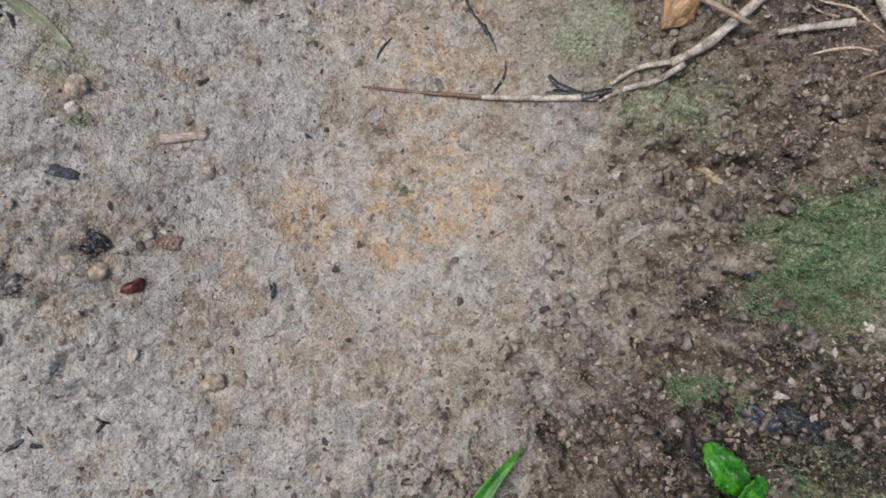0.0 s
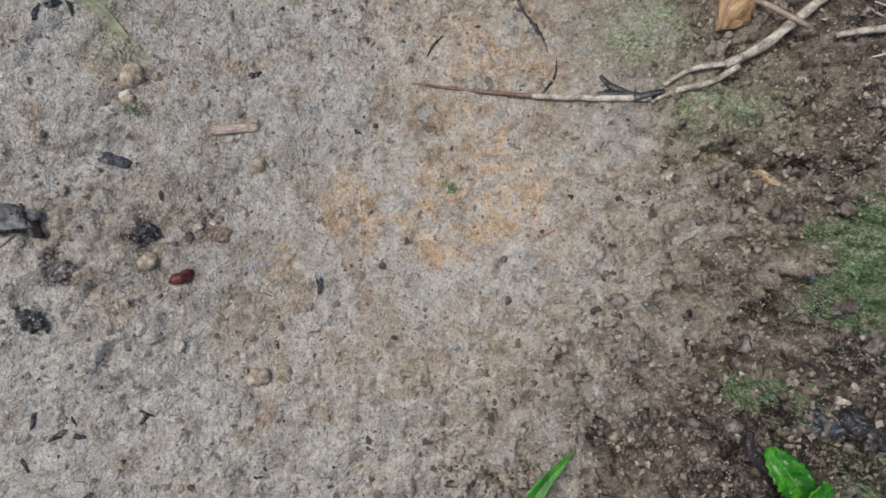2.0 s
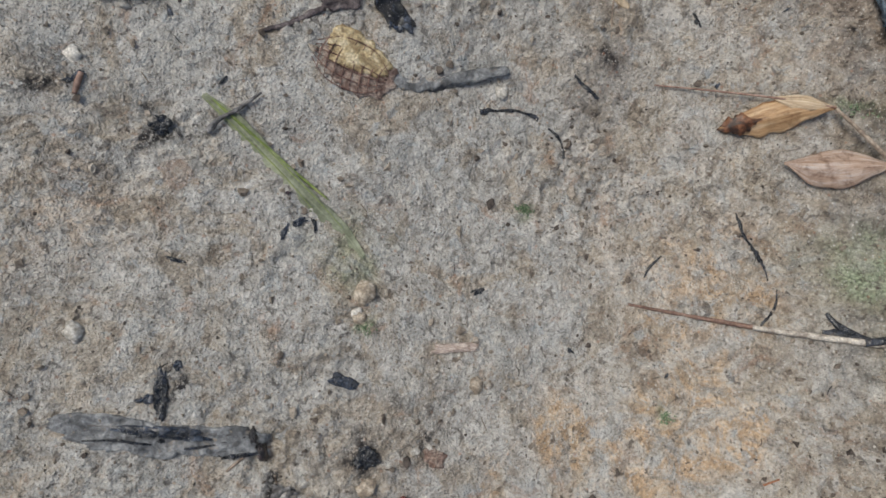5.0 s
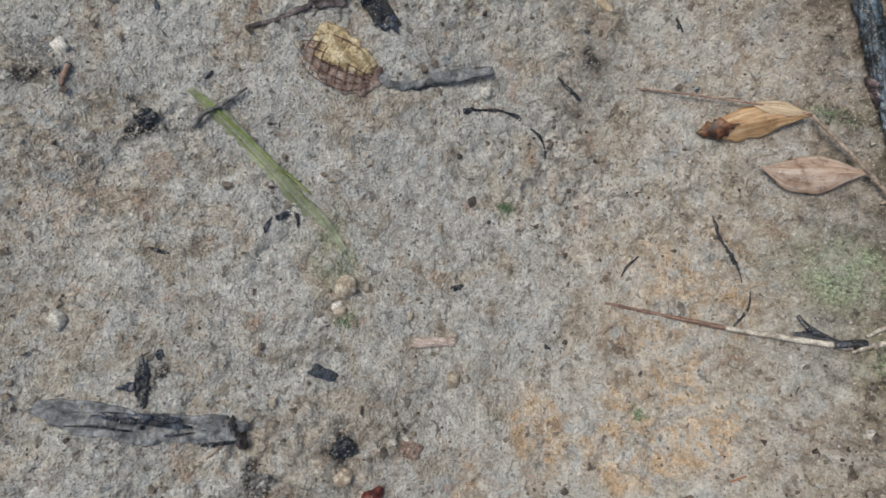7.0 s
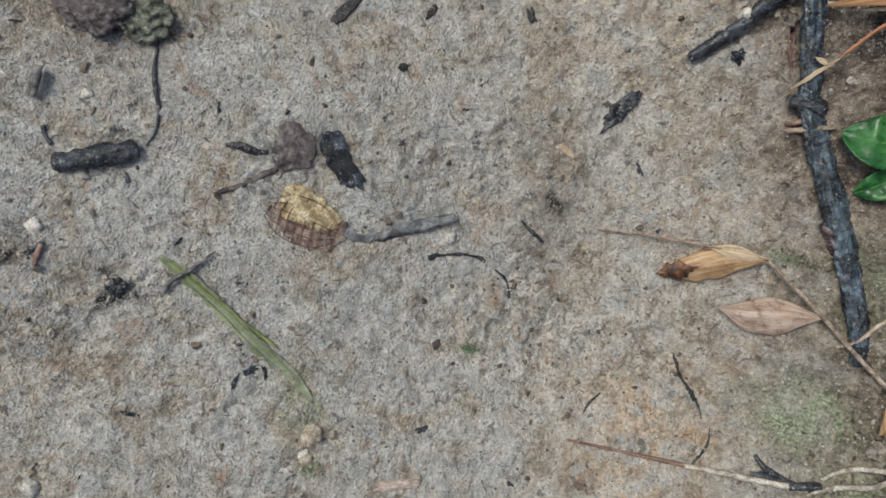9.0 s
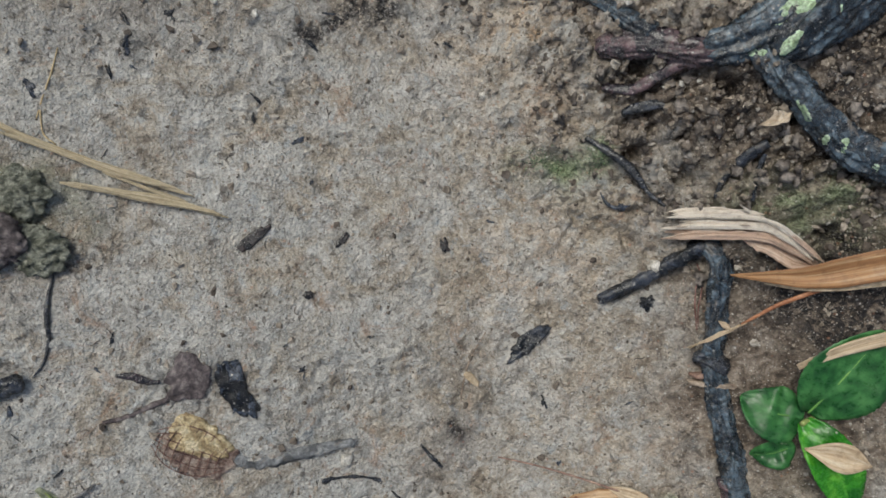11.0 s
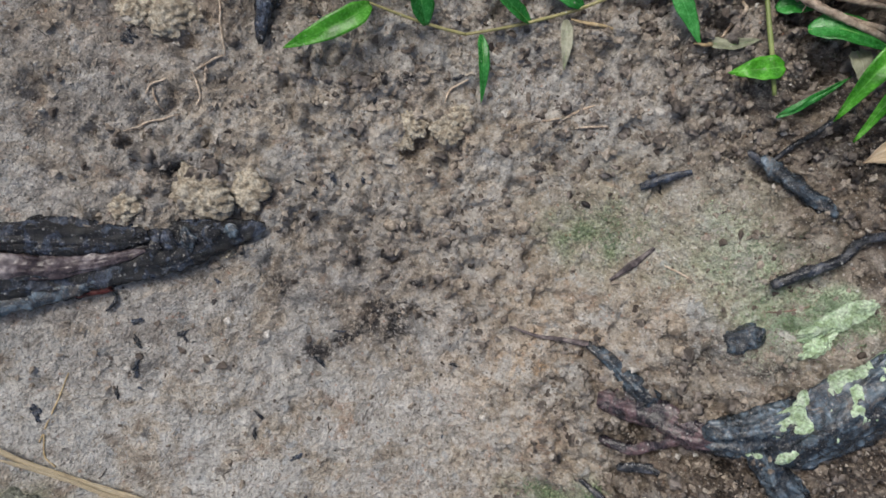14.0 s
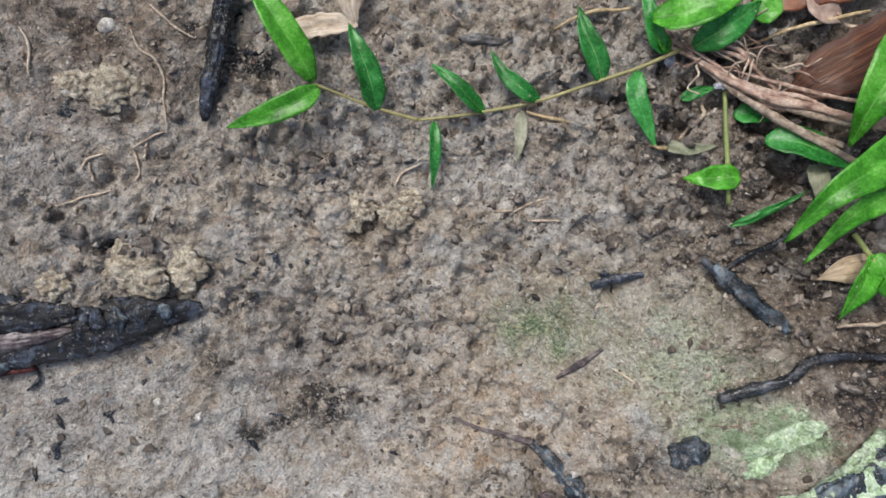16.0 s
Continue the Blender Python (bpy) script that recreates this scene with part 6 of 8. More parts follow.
part("shred", blade([(0.0472, 0.2159, 0.0070), (0.0536, 0.2129, 0.0060), (0.0609, 0.2105, 0.0050)], 0.0022, lambda s: np.clip(0.1 + s * 1.4, 0, 1), 0.2, 0.0002, 0, 0.0004, 18, 3, 10, 0, 263), FRESH_WOOD, g)
part("shred", blade([(0.0624, 0.2104, 0.0060), (0.0706, 0.2062, 0.0060), (0.0795, 0.2015, 0.0040)], 0.0018, pod_profile, 0.2, 0.0002, 0, 0.0004, 18, 3, -10, 0, 264), ROSY_WOOD, g)
part("shred", blade([(0.0282, 0.2008, 0.0040), (0.0336, 0.2027, 0.0050), (0.0419, 0.2050, 0.0050)], 0.0019, lambda s: np.clip(0.1 + s * 1.6, 0, 1), 0.2, 0.0002, 0, 0.0005, 16, 3, 6, 0, 265), FRESH_WOOD, g)
part("shred", blade([(0.0311, 0.2053, 0.0040), (0.0364, 0.2058, 0.0050), (0.0448, 0.2074, 0.0050)], 0.0017, lambda s: np.clip(0.1 + s * 1.6, 0, 1), 0.2, 0.0002, 0, 0.0005, 16, 3, -6, 0, 266), FRESH_WOOD, g)
part("shred", tube([(0.0310, 0.2054, 0.0050), (0.0408, 0.2074, 0.0064), (0.0522, 0.2097, 0.0064)], [0.0002, 0.0003, 0.0002], 22, 5, 0.7, lift=0.0), TAN_TWIG, g, "grey raised fibre")
g = thing("dry_leaf_strip", (0.0855, 0.1960, float(height(0.0855, 0.1960))), "long tan-brown dry leaf strip with a pointed tip", "leaf")
part("blade", blade([(0.0520, 0.1921, 0.0060), (0.0631, 0.1938, 0.0080), (0.0754, 0.1964, 0.0090), (0.0948, 0.2053, 0.0120), (0.1121, 0.2094, 0.0140)], 0.0102, lambda s: np.clip(0.06 + s * 2.0, 0, 1), 0.3, 0.0006, 0, 0.0006, 40, 5, -6, 0, 64), STRIP_LEAF, g)
part("blade_edge", blade([(0.0631, 0.1912, 0.0060), (0.0769, 0.1928, 0.0080), (0.0972, 0.2001, 0.0110), (0.1143, 0.2048, 0.0130)], 0.0042, lambda s: np.clip(0.08 + s * 2.2, 0, 1), -0.3, 0.0004, 0, 0.0006, 40, 5, 8, 0, 564), BUFF_LEAF, g, "paler folded edge")
single("orange_stalk", tube([(0.0607, 0.1756, 0.0050), (0.0686, 0.1841, 0.0060), (0.0757, 0.1895, 0.0060), (0.0818, 0.1933, 0.0050)], [0.0005, 0.0008, 0.0009], 30, 8, 0.6, lift=0.0, stiff=True), ORANGE_STALK, "thin orange-brown dry stalk over a root", "stalk")
single("straw_bit", tube([(0.0482, 0.1629, 0.0030), (0.0540, 0.1693, 0.0055), (0.0603, 0.1754, 0.0060)], [0.0002, 0.0004, 0.0002], 18, 5, lift=0.0), STRAW, "thin frayed straw fibre across a root", "straw")
single("straw_bit", blade([(0.0465, 0.1633, 0.0030), (0.0533, 0.1691, 0.0050), (0.0618, 0.1766, 0.0060)], 0.0016, pod_profile, -0.2, 0.0004, 0, 0.0006, 20, 4, 0, 0, 65, True, 0.3), POD_BUFF, "frayed tan straw lying across a root", "straw")
single("straw_bit", blade([(0.0528, 0.1754, 0.0060), (0.0577, 0.1730, 0.0060)], 0.0021, pod_profile, 0.1, 0, 0, 0.0005, 10, 2, 0, 0, 66), POD_BUFF, "small pale straw chip on a root", "straw")
single("straw_bit", blade([(0.0774, 0.1650, 0.0120), (0.0888, 0.1750, 0.0140), (0.1001, 0.1819, 0.0150), (0.1119, 0.1887, 0.0150)], 0.0046, lambda s: np.clip(0.45 + s * 1.4, 0, 1), 0.15, 0.0003, 0, 0.0008, 26, 3, 0, 0, 67), POD_BUFF, "pale dry straw lying over a green leaf", "straw")
single("bark_scrap", scrap((0.0520, 0.1531), (0.0618, 0.1558), 0.0020, 0.0046, 0.3, 68, 5, 22, 0.3, 4), RED_TWIG, "thin red-brown straw across a root", "straw")
single("bark_scrap", scrap((0.0516, 0.1504), (0.0670, 0.1525), 0.0022, 0.0046, 0.3, 69, 5, 22, 0.3, 4), TAN_TWIG, "thin tan straw across a root", "straw")

# ---------------------------------------------------------------- things: the middle stretch
g = thing("decayed_leaf", (-0.1222, 0.0968, float(height(-0.1222, 0.0968))), "decayed leaf worn to a net, yellow and maroon", "leaf")
part("maroon_blade", scrap((-0.1348, 0.1023), (-0.1103, 0.0951), 0.0168, 0.0003, 0.5, 72, 7, 60, 0.3, 2.0, 0.9), FADED_NET, g, "faded brown rotten half")
part("yellow_blade", scrap((-0.1293, 0.1064), (-0.1116, 0.0992), 0.0121, 0.0009, 0.4, 71, 7, 60, 0.4, 2.0, 0.6), YELLOW_LEAF, g)
(ax, ay), (bx, by) = [(-0.1352, 0.1026), (-0.1097, 0.0948)]
net_w = 0.0090
nx_, ny_ = -(by - ay) / math.hypot(bx - ax, by - ay), (bx - ax) / math.hypot(bx - ax, by - ay)


def on_net(u, q):
    """A place on the leaf: u along its midrib, q across it."""
    w = net_w * q * math.sqrt(max(0.0, 1 - (2 * u - 1) ** 2))
    return ax + (bx - ax) * u + nx_ * w, ay + (by - ay) * u + ny_ * w


for q in (-0.92, -0.55, -0.2, 0.12, 0.5, 0.9):
    part("vein", tube([on_net(u, q) for u in (0.03, 0.25, 0.5, 0.75, 0.97)], [0.00014, 0.0002, 0.00014], 30, 5, 0.7, lift=0.0012), RED_VEIN, g)
for u in (0.12, 0.23, 0.34, 0.45, 0.56, 0.67, 0.78, 0.88):
    part("vein", tube([on_net(u + 0.05 * (abs(q) - 0.5), q) for q in (-0.96, -0.4, 0.1, 0.5, 0.95)], [0.00012, 0.0002, 0.00012], 26, 5, 0.7, lift=0.0012), RED_VEIN, g)
g = thing("rotten_leaf", (-0.1289, 0.1241, float(height(-0.1289, 0.1241))), "rotten purple-brown leaf with its stalk, half sunk in soil", "leaf")
part("blade", scrap((-0.1344, 0.1291), (-0.1217, 0.1211), 0.0096, 0.0004, 0.5, 75, 8, 60, 0.4, 2.2, 0.6), PURPLE_SCRAP, g)
part("blade", scrap((-0.1327, 0.1172), (-0.1208, 0.1213), 0.0062, 0.0004, 0.6, 76, 6, 48, 0.4, 2.2, 0.6), PURPLE_SCRAP, g)
part("stalk", tube([(-0.1513, 0.1054), (-0.1441, 0.1085), (-0.1359, 0.1137), (-0.1301, 0.1171)], [0.0005, 0.0008, 0.0010, 0.0008], 30, 8, 0.7, 0.3, 0, 6), PURPLE_SCRAP, g)
single("bark_chip", scrap((-0.1170, 0.1294), (-0.1047, 0.1101), 0.0100, 0.0013, 0.42, 77, 8, 70, 0.25, 3.0, 0.9), WET_LOG, "blue-black chip of wet charred bark", "bark")
single("bark_strip", tube([(-0.1097, 0.0957), (-0.0979, 0.0963), (-0.0829, 0.1008), (-0.0673, 0.1058)], [0.0012, 0.0026, 0.0023, 0.0012], 40, 12, 0.22, 0.5, 3, 78, 0.0003), BLEACHED, "decayed grey bark strip lying in soil", "bark")
single("dark_twig", tube([(-0.0769, 0.0898), (-0.0706, 0.0911), (-0.0626, 0.0920), (-0.0543, 0.0908)], [0.0010, 0.0004, 0.0007, 0.0004, 0.0009], 40, 8, 0.6, 0.7, 0, 79), BLACK_BARK, "short dark knobbly twig on soil", "twig")
single("dark_twig", tube([(-0.0503, 0.0874), (-0.0451, 0.0832), (-0.0435, 0.0768)], [0.0003, 0.0006, 0.0003, 0.0006], 30, 8, 0.6, 0.7, 0, 80), BLACK_BARK, "short dark forked twig on soil", "twig")
single("dark_twig", tube([(-0.0424, 0.1076), (-0.0380, 0.1037), (-0.0324, 0.0998)], [0.0003, 0.0007, 0.0004], 28, 8, 0.6, 0.7, 0, 81), BLACK_BARK, "short dark twig on soil", "twig")
single("brown_scrap", tube([(-0.1495, 0.1218), (-0.1445, 0.1222), (-0.1394, 0.1210)], [0.0006, 0.0013, 0.0008], 18, 8, 0.6, 0.4, 0, 82), RED_BARK, "red-brown splinter on soil", "splinter")
single("stalk_thread", tube([(-0.0257, 0.1545), (-0.0291, 0.1447), (-0.0305, 0.1340), (-0.0300, 0.1223)], [0.0002, 0.0003, 0.0004, 0.0002], 30, 6, 0.8, 0.2, 0, 83), TAN_TWIG, "thin red-brown stalk thread on soil", "stalk")
single("straw_bit", scrap((-0.0313, 0.1382), (-0.0235, 0.1334), 0.0031, 0.0006, 0.3, 84, 4, 18), BUFF_LEAF, "small pale straw chip on soil", "straw")

g = thing("fallen_grass_blade", (-0.1391, 0.0590, float(height(-0.1391, 0.0590))), "fallen faded green grass blade, torn at one end", "grass")
part("blade", blade([(-0.1664, 0.0825), (-0.1564, 0.0750), (-0.1430, 0.0624), (-0.1290, 0.0496), (-0.1198, 0.0418), (-0.1131, 0.0346)], 0.0056, lambda s: np.clip(0.35 + s * 3, 0, 1) * np.clip((1 - s) * 4 + 0.3, 0, 1), -0.12, 0.0003, 0, 0.0003, 46, 5, 0, 0, 85, False, 0.10, 0.0006), FADED, g)
part("blade_edge", blade([(-0.1636, 0.0814), (-0.1528, 0.0730), (-0.1395, 0.0627), (-0.1256, 0.0527)], 0.0010, strip_profile, -0.2, 0.0003, 0, 0.0003, 30, 3, 0, 0, 86, False, 0.1, 0.0012), GREEN_STEM, g, "deeper green edge")
for k, pts in enumerate([[(-0.1649, 0.0806), (-0.1544, 0.0717), (-0.1409, 0.0599), (-0.1309, 0.0495)], [(-0.1583, 0.0775), (-0.1452, 0.0666), (-0.1313, 0.0543), (-0.1210, 0.0441)]]):
    part("blade_line", tube(pts, [0.00012, 0.00022, 0.00012], 40, 5, 0.6, lift=0.0014 + 0.0002 * k), GREEN_STEM, g, "thin dark green lengthwise line")
single("dark_twig", tube([(-0.1639, 0.0706), (-0.1614, 0.0746), (-0.1558, 0.0791), (-0.1494, 0.0854)], [0.0012, 0.0008, 0.0006, 0.0004], 24, 8, 0.8, 0.3, 0, 88, 0.0014), GREY_SCRAP, "thin grey twig lying across a grass blade", "twig")
single("black_stick", tube([(-0.1978, 0.1086), (-0.1902, 0.1112), (-0.1829, 0.1139), (-0.1750, 0.1169)], [0.0027, 0.0030, 0.0029, 0.0027], 40, 14, 0.7, 0.22, 3, 89), BLACK_BARK, "short thick black rotten stick on soil", "stick")
single("root_thread", tube([(-0.1732, 0.1543), (-0.1739, 0.1465), (-0.1731, 0.1398), (-0.1713, 0.1315), (-0.1711, 0.1240), (-0.1738, 0.1183)], [0.0003, 0.0006, 0.0009, 0.0007, 0.0005, 0.0003], 40, 8, 1, 0.15, 0, 90), BLACK_BARK, "thin black curved root thread on soil", "root")
single("dark_twig", tube([(-0.2049, 0.1388), (-0.2053, 0.1347), (-0.2055, 0.1289)], [0.0013, 0.0014, 0.0010], 18, 8, 0.6, 0.3, 0, 91), GREY_SCRAP, "short grey rotten twig on soil", "twig")
single("dark_twig", tube([(-0.2019, 0.1205), (-0.2013, 0.1174), (-0.1993, 0.1149)], [0.0008, 0.0006, 0.0007], 14, 8, 0.8, 0.25, 0, 92), BLUE_SCRAP, "short dark bent twig on soil", "twig")
single("brown_scrap", tube([(-0.1462, 0.1214), (-0.1416, 0.1209), (-0.1361, 0.1212)], [0.0005, 0.0011, 0.0007], 16, 8, 0.6, 0.4, 0, 93), RED_BARK, "red-brown splinter on soil", "splinter")
single("red_needle", tube([(-0.1981, 0.0836), (-0.1987, 0.0804), (-0.1992, 0.0769)], [0.0008, 0.0010, 0.0006], 12, 8), RED_TWIG, "short orange-brown stalk on soil", "stalk")
single("dark_clump", heap(-0.1783, 0.0711, 0.0086, 22, 0.0022, 94), BLACK_BARK, "small dark crumbly clump of rotten matter", "clump", "dark clumps")
CLUMP_MOSS = surface("green_filmed_rotten_crumb", (0.08, 0.085, 0.06), (0.20, 0.205, 0.16), (0.34, 0.345, 0.28), 330, (0.5, 0.85), 1.0, 0.0012)
single("mossy_clump", heap(-0.1876, 0.1771, 0.0250, 70, 0.0024, 95), CLUMP_MOSS, "knobbly dark clump of rotten wood with green film", "clump")
single("mossy_clump", heap(-0.1801, 0.1593, 0.0240, 70, 0.0024, 195), CLUMP_MOSS, "low crumbly clump of soil with green film", "clump")
single("rotten_wood", heap(-0.1937, 0.1607, 0.0290, 60, 0.0022, 96), PURPLE_SCRAP, "purplish crumbling lump of rotten wood", "wood")
single("brown_chip", scrap((-0.1205, 0.1688), (-0.1105, 0.1809), 0.0046, 0.0006, 0.4, 97, 6, 36, 0.3, 2.2), BROWN_CHIP, "dark brown pointed chip lying on soil", "chip", "dark chips")
single("brown_chip", scrap((-0.0865, 0.1763), (-0.0827, 0.1837), 0.0034, 0.0006, 0.5, 98, 6, 32, 0.3, 2.2), BROWN_CHIP, "dark brown chip lying on soil", "chip", "dark chips")
single("brown_chip", scrap((-0.0947, 0.1573), (-0.0910, 0.1587), 0.0029, 0.0008, 0.4, 99, 5, 26, 0.3, 2.2), BROWN_CHIP, "small dark brown chip lying on soil", "chip", "dark chips")
single("black_chip", scrap((-0.0151, 0.1464), (-0.0026, 0.1592), 0.0067, 0.0014, 0.5, 101, 7, 48, 0.35, 2.4, 0.8), BLACK_BARK, "black chip of charred bark on soil", "bark")
bits([(-0.0896, 0.1285, 0.0027, 2), (-0.0980, 0.1389, 0.0019, 0), (-0.0682, 0.1461, 0.0026, 0), (-0.1561, 0.1230, 0.0036, 2), (-0.1777, 0.1067, 0.0037, 2), (-0.1609, 0.0878, 0.0048, 0),
      (-0.1358, 0.0450, 0.0110, 2), (-0.1390, 0.0543, 0.0026, 3), (0.0014, 0.1319, 0.0092, 0), (0.0122, 0.1089, 0.0032, 2), (0.0331, 0.1375, 0.0043, 2), (-0.1696, 0.0305, 0.0054, 0),
      (-0.0470, 0.1847, 0.0077, 1), (-0.1528, 0.1337, 0.0049, 0), (-0.2002, 0.0812, 0.0083, 2), (-0.2131, 0.1520, 0.0043, 0), (-0.0100, 0.1527, 0.0050, 0), (-0.0992, 0.1985, 0.0029, 0),
      (-0.0712, 0.2005, 0.0019, 0), (-0.0322, 0.1966, 0.0046, 2), (-0.1234, 0.2245, 0.0065, 0), (-0.1233, 0.2175, 0.0049, 0), (-0.1484, 0.2609, 0.0046, 1), (-0.1436, 0.2618, 0.0032, 2),
      (-0.1491, 0.2675, 0.0042, 2), (-0.1545, 0.2459, 0.0055, 0), (-0.1659, 0.2340, 0.0072, 2), (-0.1701, 0.2476, 0.0055, 2), (-0.1636, 0.2257, 0.0030, 2), (-0.1904, 0.2115, 0.0087, 2),
      (-0.0559, 0.2316, 0.0033, 2), (-0.1059, 0.2128, 0.0114, 2), (0.0137, 0.2102, 0.0085, 2), (-0.0516, 0.2635, 0.0023, 0)], 300)
single("bark_strip", tube([(-0.0037, 0.2324), (0.0044, 0.2289), (0.0132, 0.2239), (0.0205, 0.2169), (0.0277, 0.2125)], [0.0008, 0.0013, 0.0016, 0.0008, 0.0005], 34, 8, 0.7, 0.3, 3, 103), BLACK_BARK, "thin dark root lying in soil", "root")
single("root_thread", tube([(0.0056, 0.2139), (0.0088, 0.2102), (0.0133, 0.2090)], [0.0003, 0.0007, 0.0009], 14, 6, 1, 0.2, 0, 104), BLUE_SCRAP, "small dark curved root tip", "root")

for k, (pts, w) in enumerate([([(-0.2005, 0.1994), (-0.1909, 0.1957), (-0.1725, 0.1917), (-0.1568, 0.1894), (-0.1364, 0.1860)], 13), ([(-0.1968, 0.1955), (-0.1809, 0.1930), (-0.1602, 0.1888), (-0.1422, 0.1875)], 9), ([(-0.1769, 0.1828), (-0.1624, 0.1830), (-0.1450, 0.1833), (-0.1240, 0.1808)], 12), ([(-0.1708, 0.1830), (-0.1517, 0.1818), (-0.1374, 0.1819), (-0.1263, 0.1814)], 9), ([(-0.1653, 0.1886), (-0.1489, 0.1854), (-0.1378, 0.1838)], 7)]):
    single("straw", blade(pts, 0.0002 * w * 0.85, strip_profile, -0.3, 0.0003, 0, 0.0007, 40, 3, 10 * (k % 3 - 1), 0, 110 + k, True, 0.12, 0.0012 + 0.0006 * (k % 2)), STRAW_BLADE, "dry pale yellow straw lying on soil", "straw", "straws")
single("straw", tube([(-0.1871, 0.2050), (-0.1851, 0.1978), (-0.1809, 0.1948)], [0.0003, 0.0003], 12, 5), STRAW, "thin dry straw fibre", "straw", "straws")
single("straw", tube([(-0.1878, 0.2020), (-0.1866, 0.2114), (-0.1853, 0.2263)], [0.0002, 0.0003, 0.0002], 16, 5), STRAW, "thin dry straw fibre", "straw", "straws")

# ---------------------------------------------------------------- things: roots of the upper stretch
g = thing("buried_root", (-0.1700, 0.2715, float(height(-0.1700, 0.2715))), "thick wet black root breaking out of the soil, bark peeling", "root")
part("root_body", tube([(-0.2440, 0.2452), (-0.2260, 0.2508), (-0.2074, 0.2581), (-0.1993, 0.2612), (-0.1848, 0.2664), (-0.1715, 0.2734), (-0.1630, 0.2780), (-0.1513, 0.2847), (-0.1384, 0.2911)], [0.0120, 0.0118, 0.0112, 0.0104, 0.0094, 0.0080, 0.0076, 0.0050, 0.0016], 100, 22, 0.30, 0.42, 0, 121, 0.0008), WET_LOG, g)
part("inner_wood", tube([(-0.2440, 0.2446), (-0.2260, 0.2502), (-0.2073, 0.2574), (-0.1974, 0.2598), (-0.1859, 0.2647), (-0.1772, 0.2692), (-0.1716, 0.2725)], [0.0044, 0.0042, 0.0042, 0.0042, 0.0038, 0.0025, 0.0009], 70, 14, 0.42, 0.08, 3, 122, 0.0042), INNER_WOOD, g, "smooth reddish grey inner wood")
part("bark_ridge", tube([(-0.2440, 0.2560), (-0.2250, 0.2612), (-0.2068, 0.2671), (-0.1939, 0.2705), (-0.1819, 0.2742), (-0.1728, 0.2782)], [0.0034, 0.0036, 0.0034, 0.0036, 0.0030, 0.0014], 80, 12, 0.55, 0.4, 3, 123, 0.0034), WET_LOG, g)
part("bark_ridge", tube([(-0.2430, 0.2530), (-0.2240, 0.2590), (-0.2047, 0.2648), (-0.1916, 0.2677), (-0.1797, 0.2723), (-0.1713, 0.2766)], [0.0016, 0.0020, 0.0016, 0.0020, 0.0016, 0.0008], 80, 12, 0.6, 0.4, 0, 126, 0.0040), WET_LOG, g)
part("bark_ridge", tube([(-0.2400, 0.2300), (-0.2160, 0.2400), (-0.1950, 0.2511), (-0.1855, 0.2572), (-0.1773, 0.2636), (-0.1716, 0.2689)], [0.0020, 0.0026, 0.0024, 0.0028, 0.0026, 0.0012], 80, 12, 0.55, 0.4, 3, 124, 0.0030), DARK_ROOT, g, "blue-grey lower bark")
part("bark_wrinkle", tube([(-0.1703, 0.2786), (-0.1697, 0.2733), (-0.1671, 0.2694)], [0.0010, 0.0026, 0.0011], 26, 10, 0.6, 0.45, 0, 127, 0.0036), WET_LOG, g)
part("bark_wrinkle", tube([(-0.1671, 0.2816), (-0.1658, 0.2759), (-0.1628, 0.2715)], [0.0010, 0.003, 0.0011], 26, 10, 0.6, 0.45, 0, 128, 0.0036), WET_LOG, g)
part("bark_wrinkle", tube([(-0.1627, 0.2836), (-0.1602, 0.2788), (-0.1591, 0.2750)], [0.0010, 0.0034, 0.0011], 26, 10, 0.6, 0.45, 0, 129, 0.0036), DARK_ROOT, g)
part("bark_wrinkle", tube([(-0.1563, 0.2866), (-0.1542, 0.2832), (-0.1535, 0.2796)], [0.0010, 0.0028, 0.0011], 26, 10, 0.6, 0.45, 0, 130, 0.0036), WET_LOG, g)
part("bark_wrinkle", tube([(-0.1496, 0.2884), (-0.1476, 0.2861), (-0.1473, 0.2840)], [0.0010, 0.002, 0.0011], 26, 10, 0.6, 0.45, 0, 131, 0.0036), DARK_ROOT, g)
part("rootlet", tube([(-0.1790, 0.2565), (-0.1773, 0.2543), (-0.1783, 0.2508), (-0.1793, 0.2494)], [0.0005, 0.0007, 0.0004], 20, 6, 1, 0.2, 0, 133, 0.0012), BLACK_BARK, g)
part("bark_flake", scrap((-0.1887, 0.2523), (-0.1784, 0.2578), 0.0031, 0.0030, 0.4, 125, 5, 36, 0.3, 3), RED_FLAKE, g, "dull red bark flake")
single("clod", heap(-0.1602, 0.2971, 0.0191 * 1.45, 40, 0.0021, 3), CLOD, "pale crumbly clod of soil resting on a root", "clod", "clods")
single("clod", heap(-0.1479, 0.3006, 0.0144 * 1.45, 40, 0.0021, 8), CLOD, "pale crumbly clod of soil beside a root", "clod", "clods")
single("clod", heap(-0.1819, 0.2851, 0.0094 * 1.45, 40, 0.0021, 9), CLOD, "ochre crumb of soil above a root", "clod", "clods")
for k, (x, y, s) in enumerate([(-0.0991, 0.3415, 0.0120), (-0.0866, 0.3416, 0.0108), (-0.0826, 0.3482, 0.0080), (-0.1007, 0.3337, 0.0072), (-0.1494, 0.2786, 0.0072), (-0.1879, 0.3487, 0.0167), (-0.1939, 0.3472, 0.0105), (-0.1799, 0.3522, 0.0091)]):
    single("clod", heap(x, y, s * 1.35, 40, 0.0019, 20 + k), CLOD, "pale crumbly clod of soil", "clod", "clods")
# added black lump: stands for the shade inside a hollow
single("dark_clump", heap(-0.1949, 0.3390, 0.0071, 14, 0.0026, 131), BLACK_BARK, "black lump put in for the dark of a soil hollow", "clump", "dark clumps")

